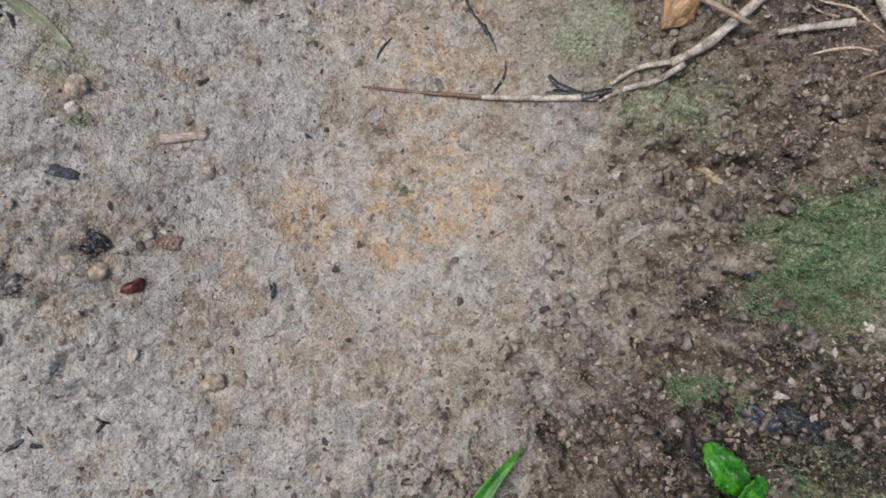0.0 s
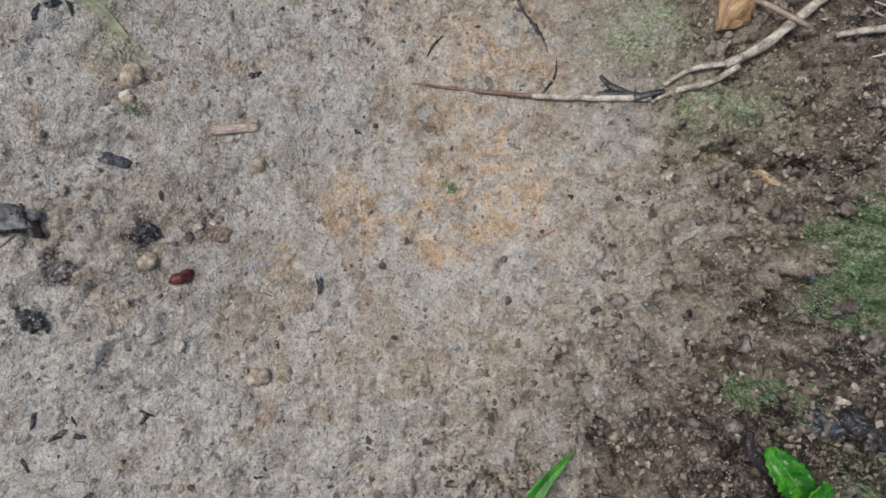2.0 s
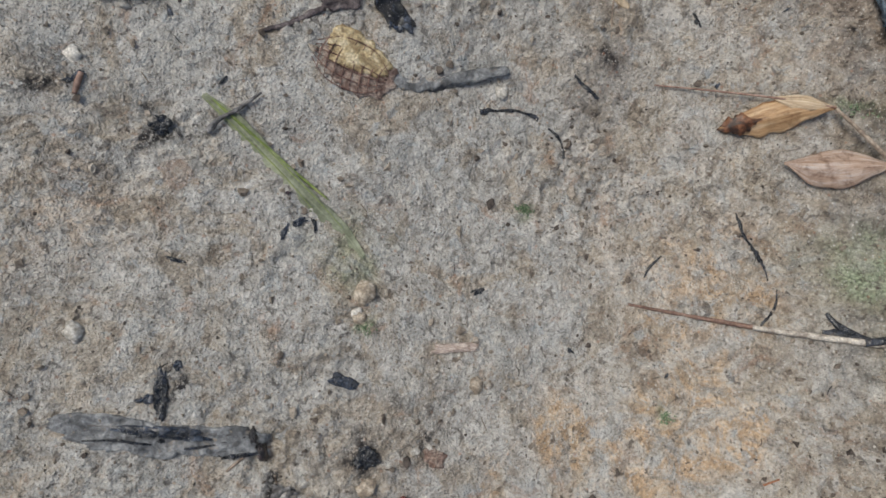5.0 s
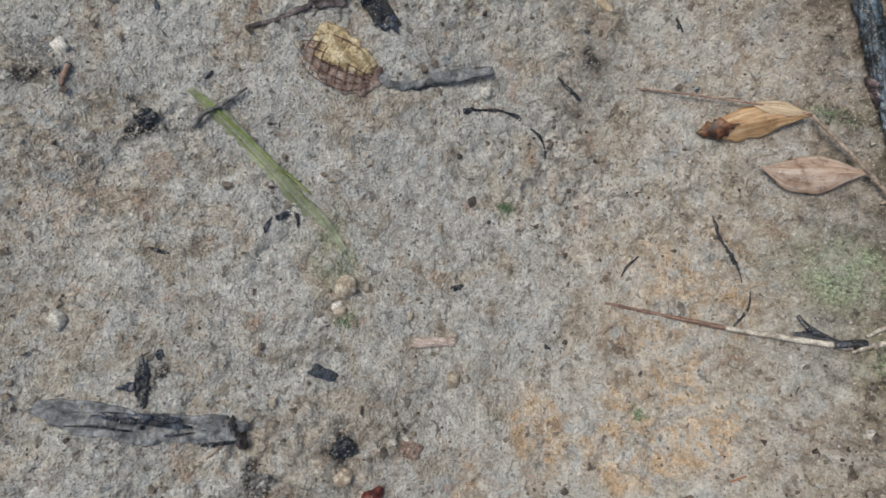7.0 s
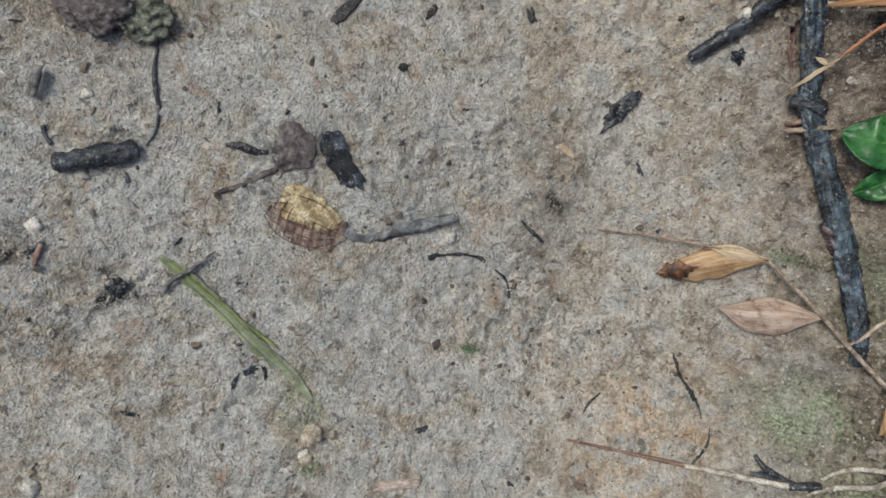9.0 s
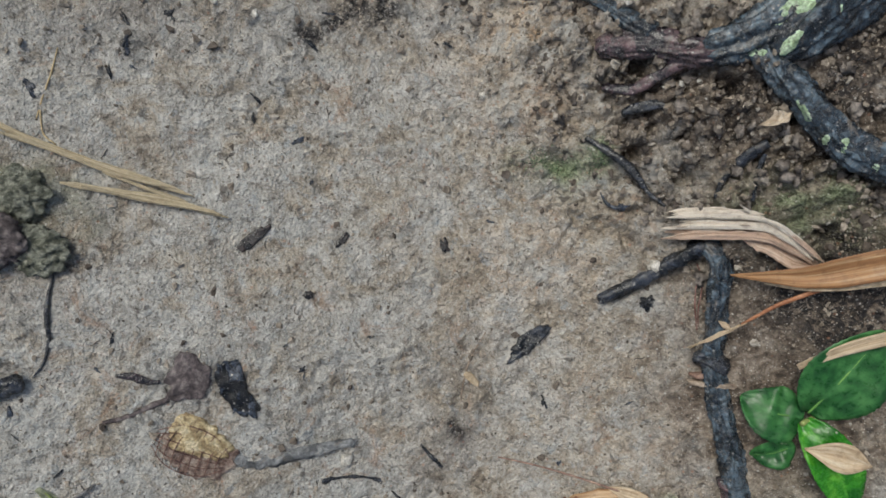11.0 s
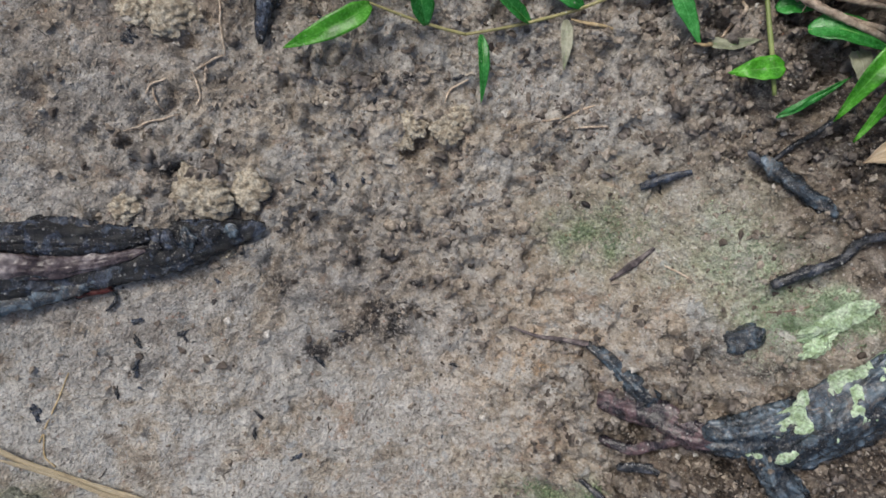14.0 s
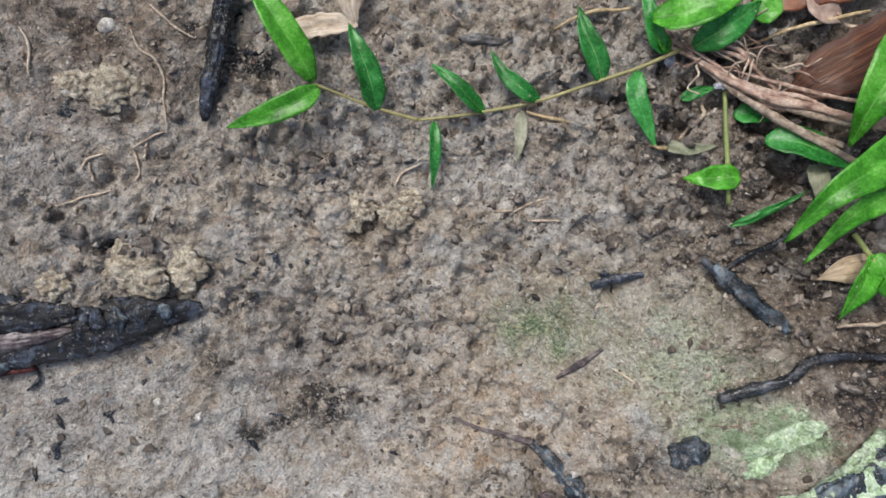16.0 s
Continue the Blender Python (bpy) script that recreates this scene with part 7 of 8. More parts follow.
g = thing("lichen_root", (0.0524, 0.2743, float(height(0.0524, 0.2743))), "thick blue-black root crusted with pale green lichen", "root")
thick_root = tube([(0.0869, 0.3218), (0.0735, 0.3035), (0.0610, 0.2879), (0.0522, 0.2752), (0.0445, 0.2641)], [0.0125, 0.0120, 0.0112, 0.0100, 0.0070], 80, 26, 0.5, 0.34, 4, 141)
part("root_body", thick_root, DARK_ROOT, g)
part("lichen", crust_on(thick_root, 78, -26, 0.06, 0.0005, 151), LICHEN, g, "pale green lichen crust")
part("lichen", crust_on(thick_root, 78, 70, -0.72, 0.0003, 155), LICHEN, g, "small specks of lichen")
fork = tube([(0.0502, 0.2818), (0.0414, 0.2743), (0.0339, 0.2678), (0.0249, 0.2631)], [0.0050, 0.0066, 0.0064, 0.0054], 46, 18, 0.6, 0.36, 4, 142)
part("root_body", fork, DARK_ROOT, g)
long_side = tube([(0.0385, 0.2690), (0.0456, 0.2607), (0.0547, 0.2532), (0.0679, 0.2425), (0.0792, 0.2374), (0.0938, 0.2349), (0.1105, 0.2347)], [0.0040, 0.0044, 0.0048, 0.0050, 0.0052, 0.0050, 0.0050], 60, 16, 0.6, 0.32, 4, 143)
part("side_root", long_side, DARK_ROOT, g)
part("lichen", crust_on(long_side, 48, 40, -0.80, 0.0004, 153), LICHEN, g, "pale green lichen crust")
part("side_root", tube([(0.0330, 0.2650), (0.0250, 0.2628), (0.0174, 0.2639), (0.0069, 0.2653), (-0.0076, 0.2635)], [0.0040, 0.0046, 0.0042, 0.0046, 0.0030], 46, 16, 0.55, 0.42, 4, 144), RED_BARK, g, "reddish knobbly root")
part("side_root", tube([(0.0094, 0.2690), (0.0007, 0.2732), (-0.0084, 0.2784), (-0.0165, 0.2817)], [0.0034, 0.0030, 0.0023, 0.0014], 36, 12, 0.65, 0.26, 4, 145), DARK_ROOT, g)
part("root_tip", tube([(-0.0156, 0.2815), (-0.0256, 0.2801), (-0.0332, 0.2789), (-0.0438, 0.2793)], [0.0012, 0.0008, 0.0006, 0.0003], 30, 8, 0.8, 0.15, 0, 146), PURPLE_SCRAP, g, "thin purplish root tip")
part("side_root", tube([(0.0226, 0.2624), (0.0145, 0.2554), (0.0071, 0.2501), (-0.0029, 0.2499)], [0.0022, 0.0020, 0.0018, 0.0012], 36, 12, 0.6, 0.3, 4, 147), RED_BARK, g, "reddish knobbly root")
part("side_root", tube([(0.0057, 0.2415), (0.0137, 0.2453), (0.0189, 0.2454), (0.0240, 0.2429)], [0.0016, 0.0019, 0.0015, 0.0008], 28, 10, 0.7, 0.25, 3, 148), BLACK_BARK, g)
part("side_root", tube([(0.0514, 0.2374), (0.0462, 0.2325), (0.0426, 0.2247), (0.0422, 0.2174)], [0.0014, 0.0017, 0.0014, 0.0007], 28, 10, 0.7, 0.25, 3, 149), BLACK_BARK, g)
g = thing("lichen_crust", (0.0501, 0.3119, float(height(0.0501, 0.3119))), "pale green granular lichen crust on raised soil", "lichen")
part("lichen_plate", scrap((0.0411, 0.3028), (0.0584, 0.3203), 0.0058, 0.0024, 0.40, 160, 12, 90, 0.5, 3.2, 0.9), LICHEN, g)
part("lichen_plate", scrap((0.0443, 0.2991), (0.0518, 0.3082), 0.0044, 0.0022, 0.5, 161, 10, 70, 0.5, 2.4, 0.9), LICHEN, g)
moss("lichen_film", [(0.0458, 0.3127, 0.0075, 0.0034), (0.0410, 0.3067, 0.0060, 0.0030), (0.0537, 0.3167, 0.0060, 0.0022)], 6000, 0.0006, 12, "thin pale green lichen film on raised soil", LICHEN)
moss("lichen_film", [(0.0328, 0.2959, 0.006, 0.004), (0.0201, 0.3249, 0.008, 0.005), (0.0106, 0.3388, 0.005, 0.003)], 700, 0.0004, 14, "sparse pale green lichen grains on soil", LICHEN)
single("dark_stone", scrap((0.0225, 0.2953), (0.0309, 0.3035), 0.0078, 0.0030, 0.38, 264, 8, 40, 0.3, 4.0, 0.5), DARK_ROOT, "dark wet angular chunk in the soil", "stone")
single("small_root", tube([(0.0157, 0.3586), (0.0229, 0.3543), (0.0311, 0.3508), (0.0383, 0.3475), (0.0428, 0.3458)], [0.0010, 0.0024, 0.0020, 0.0027, 0.0022, 0.0026, 0.0014], 44, 14, 0.7, 0.42, 0, 171, 0.0006), DARK_ROOT, "stout dark lumpy root lying in rough soil", "root")
single("dark_twig", tube([(0.0288, 0.3181, 0.0020), (0.0359, 0.3241, 0.0020), (0.0450, 0.3311, 0.0030), (0.0498, 0.3387, 0.0030), (0.0593, 0.3437, 0.0020), (0.0729, 0.3479, 0.0010)], [0.0017, 0.0019, 0.0015, 0.0016, 0.0014, 0.0012], 50, 10, 0.9, 0.18, 4, 172, 0.0, True), BLACK_BARK, "dark knotted twig with a cut end", "twig")
single("bark_splinter", tube([(-0.0156, 0.3059), (-0.0108, 0.3128), (-0.0057, 0.3210)], [0.0006, 0.0013, 0.0005], 22, 8, 0.6, 0.3, 3, 173), PURPLE_SCRAP, "narrow purplish bark splinter on soil", "splinter")
single("bark_splinter", tube([(-0.0163, 0.3399), (-0.0100, 0.3445), (-0.0025, 0.3488)], [0.0012, 0.0015, 0.0007], 22, 8, 0.6, 0.3, 3, 174), BLUE_SCRAP, "narrow dark bark splinter on soil", "splinter")
single("seed", stone(-0.0304, 0.3301, 0.0044, 1.2, 0.3, 0.05, (1, 0.5, 0.5)), BROWN_CHIP, "small dark oval seed on soil", "seed")
single("root_thread", tube([(-0.0010, 0.3158), (0.0046, 0.3145), (0.0095, 0.3126)], [0.0003, 0.0004, 0.0003], 14, 6), PALE_ROOT, "thin pale root thread on soil", "root", "root threads")
single("root_thread", tube([(0.0306, 0.3090), (0.0372, 0.3115), (0.0435, 0.3151)], [0.0002, 0.0003, 0.0002], 14, 6), RED_TWIG, "thin red-brown root thread on soil", "root", "root threads")

single("standing_root", tube([(-0.1588, 0.4101), (-0.1591, 0.3959), (-0.1587, 0.3833), (-0.1569, 0.3691), (-0.1561, 0.3581), (-0.1550, 0.3496)], [0.0040, 0.0037, 0.0041, 0.0036, 0.0034, 0.0038, 0.0033, 0.0031, 0.0036, 0.0030, 0.0027, 0.0031, 0.0024, 0.0020, 0.0012], 54, 14, 0.8, 0.09, 0, 181), WET_LOG, "black wet jointed stick of root lying in rough soil", "root")
for k, pts in enumerate([[(-0.1842, 0.3690), (-0.1800, 0.3643), (-0.1746, 0.3629), (-0.1702, 0.3578), (-0.1686, 0.3512), (-0.1650, 0.3430)], [(-0.1649, 0.3429), (-0.1681, 0.3401), (-0.1696, 0.3376), (-0.1724, 0.3342)], [(-0.1811, 0.3785), (-0.1757, 0.3763), (-0.1718, 0.3746), (-0.1654, 0.3736)], [(-0.1882, 0.3085), (-0.1844, 0.3120), (-0.1797, 0.3155), (-0.1741, 0.3193)], [(-0.1846, 0.3223), (-0.1841, 0.3258), (-0.1802, 0.3292)], [(-0.1834, 0.3250), (-0.1819, 0.3218), (-0.1795, 0.3189)], [(-0.2117, 0.3573), (-0.2082, 0.3536), (-0.2053, 0.3442)],
                         [(-0.0899, 0.3510), (-0.0892, 0.3563), (-0.0839, 0.3610)], [(-0.0487, 0.3552), (-0.0444, 0.3598), (-0.0386, 0.3640)], [(-0.0553, 0.3534), (-0.0497, 0.3552)], [(-0.0898, 0.4092), (-0.0836, 0.4084)], [(-0.0432, 0.3540), (-0.0327, 0.3575)], [(-0.1732, 0.3339), (-0.1698, 0.3279), (-0.1704, 0.3239)], [(-0.1696, 0.3376), (-0.1685, 0.3312)]]):
    single("rootlet", tube(pts, [0.0002, 0.00042, 0.00042, 0.0002], 30, 6, 1, 0.2, 0, 190 + k, 0.0007), PALE_ROOT, "fine pale branching rootlet on soil", "rootlet", "rootlets")

# real scraps, except a few below the runner that paint soft dark hollows
bits([(-0.1318, 0.3093, 0.0056, 0), (-0.1212, 0.314, 0.006, 2), (-0.1251, 0.3069, 0.0044, 0), (-0.1404, 0.3001, 0.0048, 2), (-0.1158, 0.313, 0.004, 0), (-0.1681, 0.2413, 0.006, 0), (-0.1657, 0.2308, 0.0068, 2), (-0.1554, 0.2467, 0.0052, 0), (-0.1039, 0.2605, 0.0048, 2), (-0.1079, 0.2476, 0.0072, 0), (-0.1701, 0.2228, 0.006, 0), (-0.1539, 0.3636, 0.006, 0), (-0.148, 0.3757, 0.0048, 0), (-0.1367, 0.3643, 0.0068, 0), (-0.1126, 0.3519, 0.006, 1), (-0.1142, 0.344, 0.0052, 0), (-0.0871, 0.3609, 0.0056, 0), (-0.0123, 0.3452, 0.008, 2), (-0.009, 0.3412, 0.0052, 0), (0.0145, 0.3658, 0.0068, 0), (0.0204, 0.3618, 0.006, 0), (-0.0596, 0.259, 0.004, 0), (-0.1106, 0.3165, 0.0044, 2)], 700)
single("small_root", tube([(0.0114, 0.3591), (0.0193, 0.3559), (0.0268, 0.3522)], [0.0008, 0.0020, 0.0024], 30, 10, 0.5, 0.45, 3, 176, 0.0004), BLACK_BARK, "dark crumbling root end in rough soil", "root")
single("dry_leaf", blade([(0.0455, 0.2414, 0.0040), (0.0480, 0.2426, 0.0070), (0.0527, 0.2459, 0.0050)], 0.0048, pod_profile, 0.5, 0.0012, 0, 0.0004, 24, 4, 25, 0, 177, True, 0.3), PALE_BUFF, "small twisted buff dead leaf beside a root", "leaf")
single("small_root", tube([(0.0497, 0.2353), (0.0465, 0.2308), (0.0433, 0.2263), (0.0418, 0.2200)], [0.0008, 0.0012, 0.0009, 0.0005], 30, 8, 0.6, 0.5, 0, 178), BLACK_BARK, "thin shredded dark root in soil", "root")
single("small_root", tube([(0.0519, 0.2339), (0.0517, 0.2270), (0.0534, 0.2184)], [0.0006, 0.0014, 0.0007], 30, 8, 0.6, 0.5, 0, 179), BLACK_BARK, "thin shredded dark root in soil", "root")
# ---------------------------------------------------------------- things: the grass runner and its tangle
g = thing("grass_runner", (-0.0896, 0.3742, float(height(-0.0896, 0.3742))), "creeping grass runner with narrow fresh green leaves", "grass")
part("stem", tube([(-0.1255, 0.3723, 0.0070), (-0.1164, 0.3722, 0.0060), (-0.1069, 0.3723, 0.0050), (-0.0973, 0.3731, 0.0030), (-0.0895, 0.3739, 0.0020)], [0.0004, 0.0005, 0.0006, 0.0006], 34, 8, lift=0.0, stiff=True), OLIVE_STEM, g)
part("stem", tube([(-0.0895, 0.3739, 0.0020), (-0.0790, 0.3784, 0.0030), (-0.0689, 0.3834, 0.0030), (-0.0543, 0.3911, 0.0040), (-0.0380, 0.4023, 0.0050), (-0.0282, 0.4091, 0.0060), (-0.0188, 0.4173, 0.0060)], [0.0005, 0.0006, 0.0006, 0.0007], 50, 8, lift=0.0, stiff=True), OLIVE_STEM, g)
RUNNER = [([(-0.1248, 0.3727, 0.0080), (-0.1315, 0.3788, 0.0130), (-0.1416, 0.3867, 0.0140), (-0.1554, 0.3982, 0.0100)], 0.0117, GRASS), ([(-0.1224, 0.3714, 0.0080), (-0.1266, 0.3650, 0.0110), (-0.1355, 0.3572, 0.0100), (-0.1465, 0.3495, 0.0060)], 0.0096, GRASS),
          ([(-0.1032, 0.3719, 0.0050), (-0.1081, 0.3797, 0.0090), (-0.1143, 0.3871, 0.0100), (-0.1197, 0.3935, 0.0080)], 0.0103, GRASS_DARK), ([(-0.0843, 0.3750, 0.0030), (-0.0812, 0.3672, 0.0050), (-0.0791, 0.3602, 0.0040), (-0.0776, 0.3537, 0.0020)], 0.0051, GRASS_DARK),
          ([(-0.0695, 0.3830, 0.0030), (-0.0757, 0.3850, 0.0060), (-0.0828, 0.3883, 0.0060), (-0.0909, 0.3916, 0.0040)], 0.0075, GRASS_DARK), ([(-0.0540, 0.3914, 0.0040), (-0.0601, 0.3927, 0.0060), (-0.0680, 0.3959, 0.0060), (-0.0742, 0.4018, 0.0040)], 0.0067, GRASS_DARK),
          ([(-0.0582, 0.3866, 0.0030), (-0.0560, 0.3813, 0.0040), (-0.0547, 0.3760, 0.0040), (-0.0533, 0.3709, 0.0020)], 0.0051, FADED), ([(-0.0377, 0.4022, 0.0050), (-0.0416, 0.4068, 0.0080), (-0.0481, 0.4135, 0.0090), (-0.0528, 0.4210, 0.0070)], 0.0088, GRASS_DARK),
          ([(-0.0284, 0.4077, 0.0060), (-0.0270, 0.4003, 0.0080), (-0.0207, 0.3932, 0.0070), (-0.0143, 0.3874, 0.0040)], 0.0079, GRASS_DARK), ([(-0.0232, 0.4146, 0.0070), (-0.0276, 0.4176, 0.0090), (-0.0316, 0.4231, 0.0100), (-0.0382, 0.4321, 0.0090)], 0.0069, GRASS_DARK),
          ([(-0.0221, 0.4153, 0.0070), (-0.0245, 0.4168, 0.0080), (-0.0282, 0.4210, 0.0080)], 0.0053, GRASS)]
for k, (pts, w, mt) in enumerate(RUNNER):
    leaf_with_rib(pts, w * 0.8, grass_profile, mt, g, 0.28, 0.0004, 0, 30, 4, (-14, 12)[k % 2], 0, 210 + k)

g = thing("grass_clump", (0.0605, 0.4056, float(height(0.0605, 0.4056))), "tall fresh green grass leaves arching over the soil", "grass")
CLUMP = [([(0.0487, 0.4152, 0.0220), (0.0349, 0.3956, 0.0300), (0.0235, 0.3812, 0.0320), (0.0204, 0.3670, 0.0240)], 0.0115, GRASS), ([(0.0558, 0.4097, 0.0200), (0.0426, 0.3913, 0.0260), (0.0332, 0.3783, 0.0260), (0.0308, 0.3643, 0.0180)], 0.0099, GRASS),
         ([(0.0367, 0.4392, 0.0200), (0.0306, 0.4214, 0.0260), (0.0278, 0.4093, 0.0260), (0.0309, 0.3997, 0.0180)], 0.0161, GRASS), ([(0.0547, 0.3747, 0.0100), (0.0518, 0.3657, 0.0120), (0.0511, 0.3581, 0.0100), (0.0513, 0.3532, 0.0070)], 0.0094, GRASS),
         ([(0.0537, 0.3752, 0.0100), (0.0574, 0.3693, 0.0110), (0.0649, 0.3628, 0.0090)], 0.0087, GRASS), ([(-0.0314, 0.4215, 0.0120), (-0.0239, 0.4235, 0.0160), (-0.0177, 0.4279, 0.0170), (-0.0083, 0.4363, 0.0150)], 0.0111, GRASS),
         ([(-0.0168, 0.4173, 0.0100), (-0.0132, 0.4213, 0.0130), (-0.0086, 0.4269, 0.0130), (-0.0031, 0.4350, 0.0100)], 0.0091, GRASS_DARK), ([(-0.0029, 0.4307, 0.0090), (-0.0011, 0.4336, 0.0100), (0.0014, 0.4395, 0.0090)], 0.0084, GRASS),
         ([(0.0106, 0.3855, 0.0070), (0.0048, 0.3832, 0.0080), (-0.0006, 0.3814, 0.0080), (-0.0043, 0.3805, 0.0060)], 0.0080, GRASS), ([(0.0140, 0.3985, 0.0060), (0.0219, 0.4001, 0.0080), (0.0304, 0.3991, 0.0090), (0.0418, 0.3981, 0.0080)], 0.0097, GRASS_DARK),
         ([(0.0149, 0.3711, 0.0030), (0.0215, 0.3774, 0.0050), (0.0312, 0.3880, 0.0060)], 0.0029, GRASS_DARK), ([(0.0040, 0.4037, 0.0030), (0.0097, 0.4061, 0.0040), (0.0171, 0.4068, 0.0030)], 0.0070, GRASS_DARK),
         ([(-0.0126, 0.4043, 0.0030), (-0.0089, 0.4073, 0.0040), (-0.0043, 0.4102, 0.0040)], 0.0036, GRASS_DARK), ([(-0.0138, 0.3892, 0.0030), (-0.0055, 0.3898, 0.0040), (0.0028, 0.3936, 0.0030)], 0.0044, FADED), ([(0.0308, 0.3972, 0.0040), (0.0338, 0.3906, 0.0060), (0.0360, 0.3860, 0.0040)], 0.0063, FADED)]
for k, (pts, w, mt) in enumerate(CLUMP):
    leaf_with_rib(pts, w, grass_profile, mt, g, 0.25, 0.0005, 0, 30, 4, (-10, 14)[k % 2], 0, 240 + k)
part("stem", tube([(-0.0020, 0.4108, 0.0040), (0.0019, 0.3986, 0.0060), (0.0064, 0.3871, 0.0070), (0.0114, 0.3770, 0.0050)], [0.0007, 0.0008, 0.0007], 26, 8, lift=0.0, stiff=True), GREEN_STEM, g)
part("stem", tube([(0.0463, 0.3791, 0.0090), (0.0524, 0.3739, 0.0100), (0.0559, 0.3706, 0.0100), (0.0630, 0.3693, 0.0090)], [0.0008, 0.0008], 20, 8, lift=0.0, stiff=True), GREEN_STEM, g)

g = thing("root_tangle", (0.0123, 0.4143, float(height(0.0123, 0.4143))), "tangle of dry brown grass roots and stalks", "roots")
STRANDS = [[(-0.0205, 0.4193, 0.0060), (-0.0084, 0.4151, 0.0080), (0.0056, 0.4096, 0.0090), (0.0212, 0.4094, 0.0090), (0.0442, 0.4119, 0.0090)], [(-0.0125, 0.4145, 0.0060), (0.0014, 0.4086, 0.0080), (0.0187, 0.4039, 0.0080), (0.0348, 0.4030, 0.0080)], [(-0.0031, 0.4148, 0.0080), (0.0088, 0.4145, 0.0090), (0.0225, 0.4149, 0.0090), (0.0388, 0.4168, 0.0090)], [(-0.0027, 0.4185, 0.0080), (0.0077, 0.4144, 0.0080), (0.0148, 0.4095, 0.0080)], [(0.0086, 0.4076, 0.0080), (0.0207, 0.4033, 0.0080), (0.0307, 0.3987, 0.0060)], [(-0.0222, 0.4178, 0.0050), (-0.0132, 0.4153, 0.0070), (-0.0001, 0.4120, 0.0080), (0.0172, 0.4109, 0.0090), (0.0337, 0.4106, 0.0100), (0.0529, 0.4132, 0.0100)], [(-0.0167, 0.4164, 0.0060), (-0.0039, 0.4113, 0.0090), (0.0088, 0.4089, 0.0100), (0.0247, 0.4101, 0.0110), (0.0533, 0.4106, 0.0110)], [(-0.0092, 0.4151, 0.0060), (0.0013, 0.4100, 0.0070), (0.0111, 0.4056, 0.0080), (0.0239, 0.4024, 0.0090), (0.0409, 0.3989, 0.0090)],
           [(-0.0126, 0.4194, 0.0060), (-0.0051, 0.4189, 0.0090), (0.0007, 0.4171, 0.0090), (0.0066, 0.4149, 0.0080)], [(-0.0100, 0.4216, 0.0060), (-0.0041, 0.4206, 0.0090), (0.0030, 0.4163, 0.0090)], [(-0.0184, 0.4172, 0.0050), (-0.0077, 0.4131, 0.0080), (0.0016, 0.4092, 0.0070), (0.0089, 0.4066, 0.0050)], [(-0.0272, 0.4248, 0.0040), (-0.0213, 0.4199, 0.0050), (-0.0151, 0.4168, 0.0060)], [(0.0040, 0.4106, 0.0080), (0.0161, 0.4121, 0.0100), (0.0249, 0.4113, 0.0100)],
           [(0.0086, 0.4083, 0.0090), (0.0209, 0.4083, 0.0100), (0.0344, 0.4090, 0.0100)], [(-0.0048, 0.4127, 0.0060), (0.0033, 0.4078, 0.0080), (0.0150, 0.4075, 0.0090)]]
for k, pts in enumerate(STRANDS):
    part("strand", tube(pts, np.array([0.6, 1.3, 1.6, 1.4, 1.2]) * (0.0008 if k in (1, 5, 6, 7, 13) else 0.00045), 40, 8, 0.8, 0.2, 4, 260 + k, 0.0, True), (ROSY_ROOT, TAN_TWIG, ROSY_ROOT)[k % 3], g)
tangle_rng = random.Random(17)
for k in range(22):
    (ax, ay), (bx, by) = [(-0.0202, 0.4228), (0.0120, 0.4151)]
    u0, v0 = tangle_rng.random(), tangle_rng.uniform(-0.004, 0.004)
    px, py = ax + (bx - ax) * u0 + v0 * 0.4, ay + (by - ay) * u0 + v0
    turn, pts = tangle_rng.uniform(0, 6.28), []
    for j in range(5):
        pts.append((px, py, tangle_rng.uniform(0.006, 0.011)))
        turn += tangle_rng.uniform(-1.1, 1.1)
        px, py = px + 0.0034 * math.cos(turn), py + 0.0034 * math.sin(turn)
    part("rootlet", tube(pts, [0.0002, 0.0004, 0.0003, 0.00015], 26, 5, 1, 0, 0, k, 0.0, True), (RED_TWIG, TAN_TWIG, PALE_ROOT)[k % 3], g)
part("bud", stone(-0.0188, 0.4156, 0.0036, 11, -1.1, 0.7, (1, 0.75, 0.5)), WOOLLY, g, "bluish white woolly bud")
part("bud", stone(-0.0037, 0.4105, 0.0036, 12, -1.1, 0.7, (1, 0.75, 0.5)), WOOLLY, g, "bluish white woolly bud")
part("bud", stone(0.003, 0.4125, 0.0036, 13, -1.1, 0.7, (1, 0.75, 0.5)), WOOLLY, g, "bluish white woolly bud")
part("bud", stone(0.0094, 0.4084, 0.0036, 14, -1.1, 0.7, (1, 0.75, 0.5)), WOOLLY, g, "bluish white woolly bud")
single("rust_leaf", blade([(0.0172, 0.4134, 0.0040), (0.0225, 0.4204, 0.0060), (0.0306, 0.4293, 0.0070), (0.0418, 0.4428, 0.0070)], 0.0165, lambda q: np.clip(0.3 + q * 2.5, 0, 1), 0.12, 0.0006, 0, 0.0004, 30, 5, 4, 0, 281, True, 0.1), RUST_STRIP, "broad rust-brown dead leaf strip", "leaf")
single("rust_leaf", blade([(-0.0031, 0.4361, 0.0040), (0.0053, 0.4414, 0.0060), (0.0170, 0.4469, 0.0060), (0.0326, 0.4577, 0.0060)], 0.0100, strip_profile, 0.12, 0.0006, 0, 0.0004, 30, 5, 4, 0, 285, True, 0.15), RUST_LEAF, "brown dead leaf sheath behind green blades", "leaf")
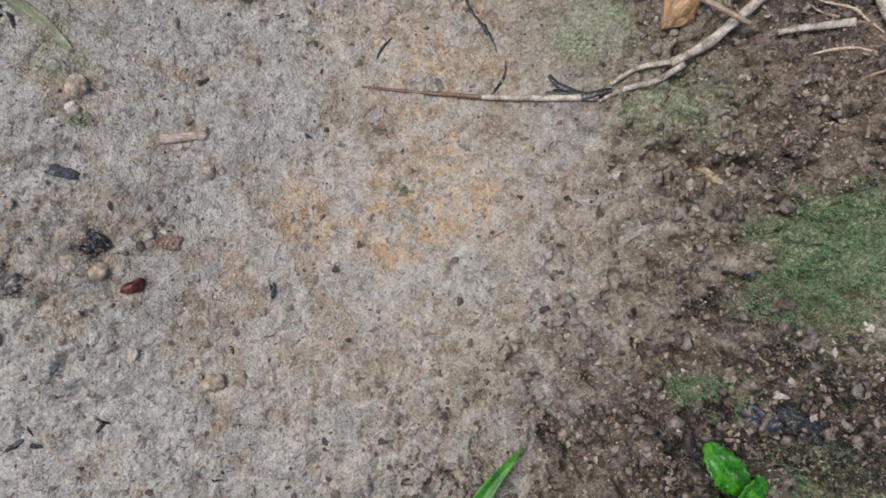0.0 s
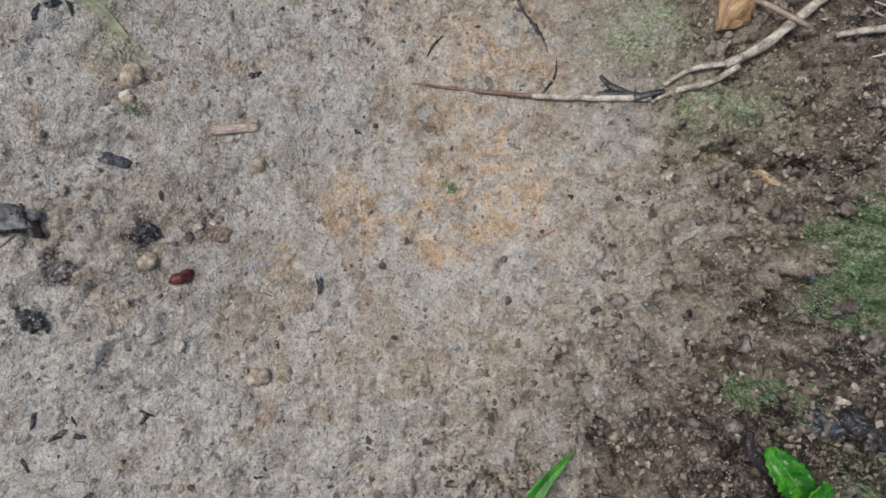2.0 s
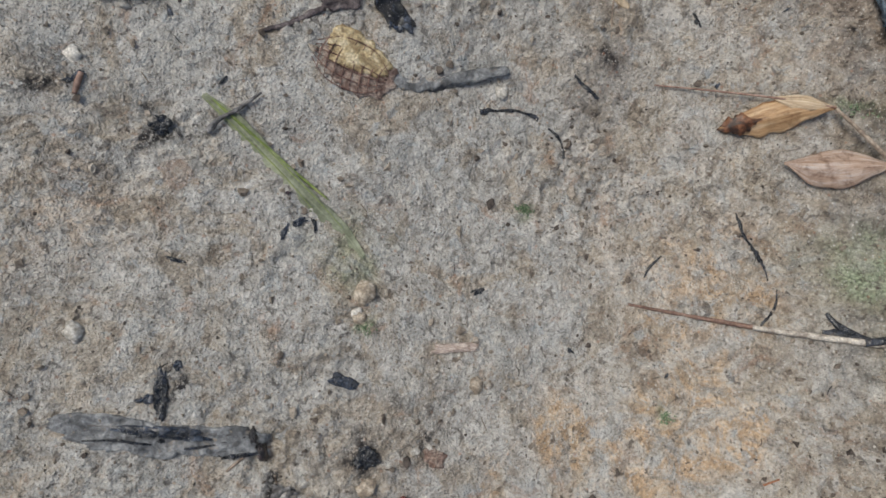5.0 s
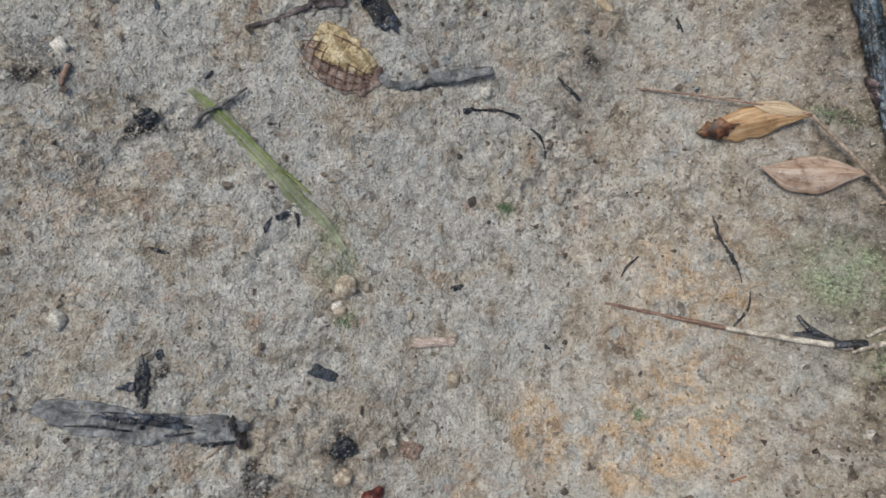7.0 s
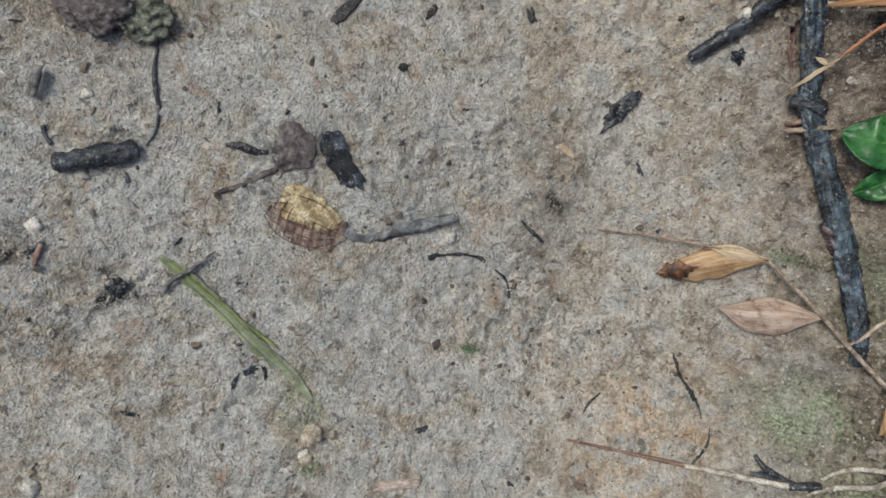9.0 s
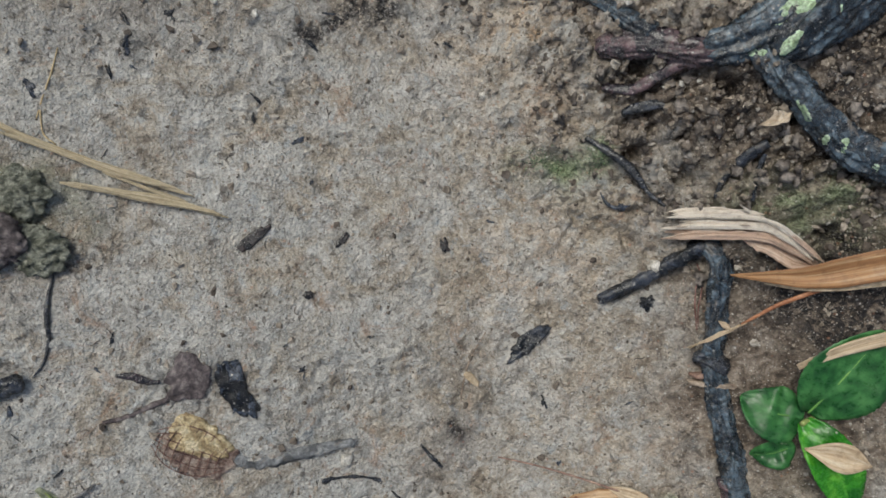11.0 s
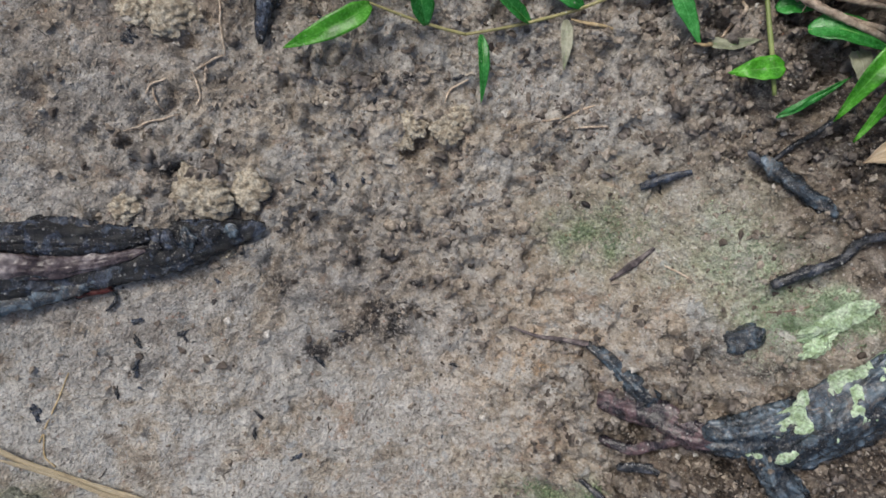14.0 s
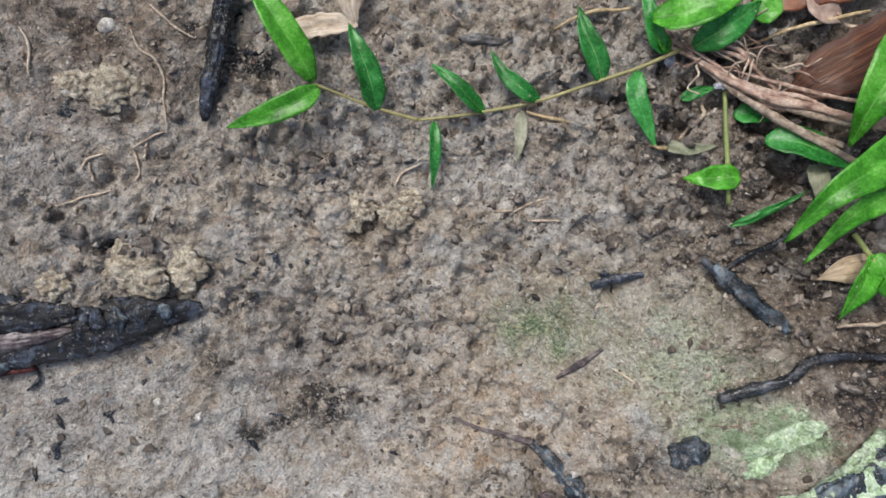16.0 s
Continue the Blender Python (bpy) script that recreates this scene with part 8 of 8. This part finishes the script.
single("dry_leaf", blade([(-0.1176, 0.3954, 0.0040), (-0.1268, 0.3913, 0.0050), (-0.1380, 0.3854, 0.0030)], 0.0075, lambda q: np.clip(0.25 + q * 2.6, 0, 1) * np.clip((1 - q) * 9 + 0.4, 0, 1), 0.1, 0.0006, 0, 0.0004, 26, 4, 0, 0, 282, True, 0.12), PALE_BUFF, "pale papery dead leaf beside the runner", "leaf")
single("dry_leaf", blade([(-0.1189, 0.3957, 0.0030), (-0.1216, 0.4007, 0.0050), (-0.1225, 0.4128, 0.0050)], 0.0082, lambda q: np.clip(0.25 + q * 2.2, 0, 1) * np.clip((1 - q) * 5 + 0.3, 0, 1), 0.15, 0.0006, 0, 0.0004, 24, 4, 0, 0, 283), PALE_BUFF, "pale papery dead leaf with a brown base", "leaf")
single("dry_leaf", blade([(0.0433, 0.3633, 0.0040), (0.0500, 0.3684, 0.0060), (0.0618, 0.3752, 0.0060)], 0.0086, pod_profile, -0.2, 0.0006, 0, 0.0004, 24, 4, 0, 0, 284), POD_BUFF, "pale buff dead leaf under green grass", "leaf")
for k, pts in enumerate([[(-0.0565, 0.4161, 0.0020), (-0.0486, 0.4218, 0.0030), (-0.0361, 0.4277, 0.0030)], [(-0.0070, 0.3934, 0.0020), (-0.0048, 0.4009, 0.0030), (-0.0053, 0.4095, 0.0040)], [(0.0013, 0.4268, 0.0040), (0.0102, 0.4324, 0.0060), (0.0199, 0.4381, 0.0060), (0.0300, 0.4447, 0.0050)], [(0.0198, 0.4398, 0.0050), (0.0293, 0.4385, 0.0050), (0.0377, 0.4384, 0.0050)], [(-0.0164, 0.3881, 0.0010), (-0.0130, 0.3877, 0.0020), (-0.0086, 0.3893, 0.0010)], [(0.0540, 0.3514, 0.0020), (0.0618, 0.3547, 0.0020), (0.0727, 0.3594, 0.0020)], [(-0.0563, 0.3874, 0.0020), (-0.0487, 0.3877, 0.0020), (-0.0413, 0.3893, 0.0010)]]):
    single("straw", tube(pts, [0.0004, 0.0007, 0.0005], 24, 6, 0.8, 0.1, 0, 290 + k, 0.0), (STRAW, PALE_ROOT)[k % 2], "thin dry pale stalk lying on soil", "straw", "straws")
single("dry_leaf", blade([(0.0091, 0.4453, 0.0050), (0.0150, 0.4402, 0.0070), (0.0223, 0.4380, 0.0050)], 0.0095, pod_profile, 0.2, 0.0006, 0, 0.0004, 20, 4, 0, 0, 298), MAUVE_LEAF, "curled dry mauve-brown leaf", "leaf")
single("grey_scrap", scrap((-0.0855, 0.4028), (-0.0693, 0.4073), 0.0032, 0.0008, 0.4, 299, 5, 26, 0.3, 3), GREY_SCRAP, "faded grey-green scrap of leaf on soil", "leaf")
single("dry_twig", tube([(0.0208, 0.3582, 0.0020), (0.0260, 0.3676, 0.0030), (0.0327, 0.3774, 0.0040)], [0.0008, 0.001, 0.0006], 16, 8, 1, 0.15, 0, 301, 0.0), BLACK_BARK, "thin dark twig in rough soil", "twig")

# ---------------------------------------------------------------- fine plant fibres over the bare soil
fibre_rng = random.Random(29)
fibres = []
for k in range(280):
    px, py = fibre_rng.uniform(-0.24, 0.15), fibre_rng.uniform(-0.15, 0.42)
    turn, stride, pts = fibre_rng.uniform(0, 6.28), fibre_rng.uniform(0.0001, 0.0016), []
    for j in range(4):
        pts.append((px, py))
        turn += fibre_rng.uniform(-0.7, 0.7)
        px, py = px + stride * math.cos(turn), py + stride * math.sin(turn)
    thick = fibre_rng.uniform(0.00010, 0.00022)
    fibres.append(tube(pts, [thick * 0.6, thick, thick * 0.5], 9, 4, 1, 0, 0, k, 0.0003))
single("plant_fibres", joined(fibres), FIBRES, "tiny dark plant fibres strewn over the soil", "plant fibres", "", True, "stuff")
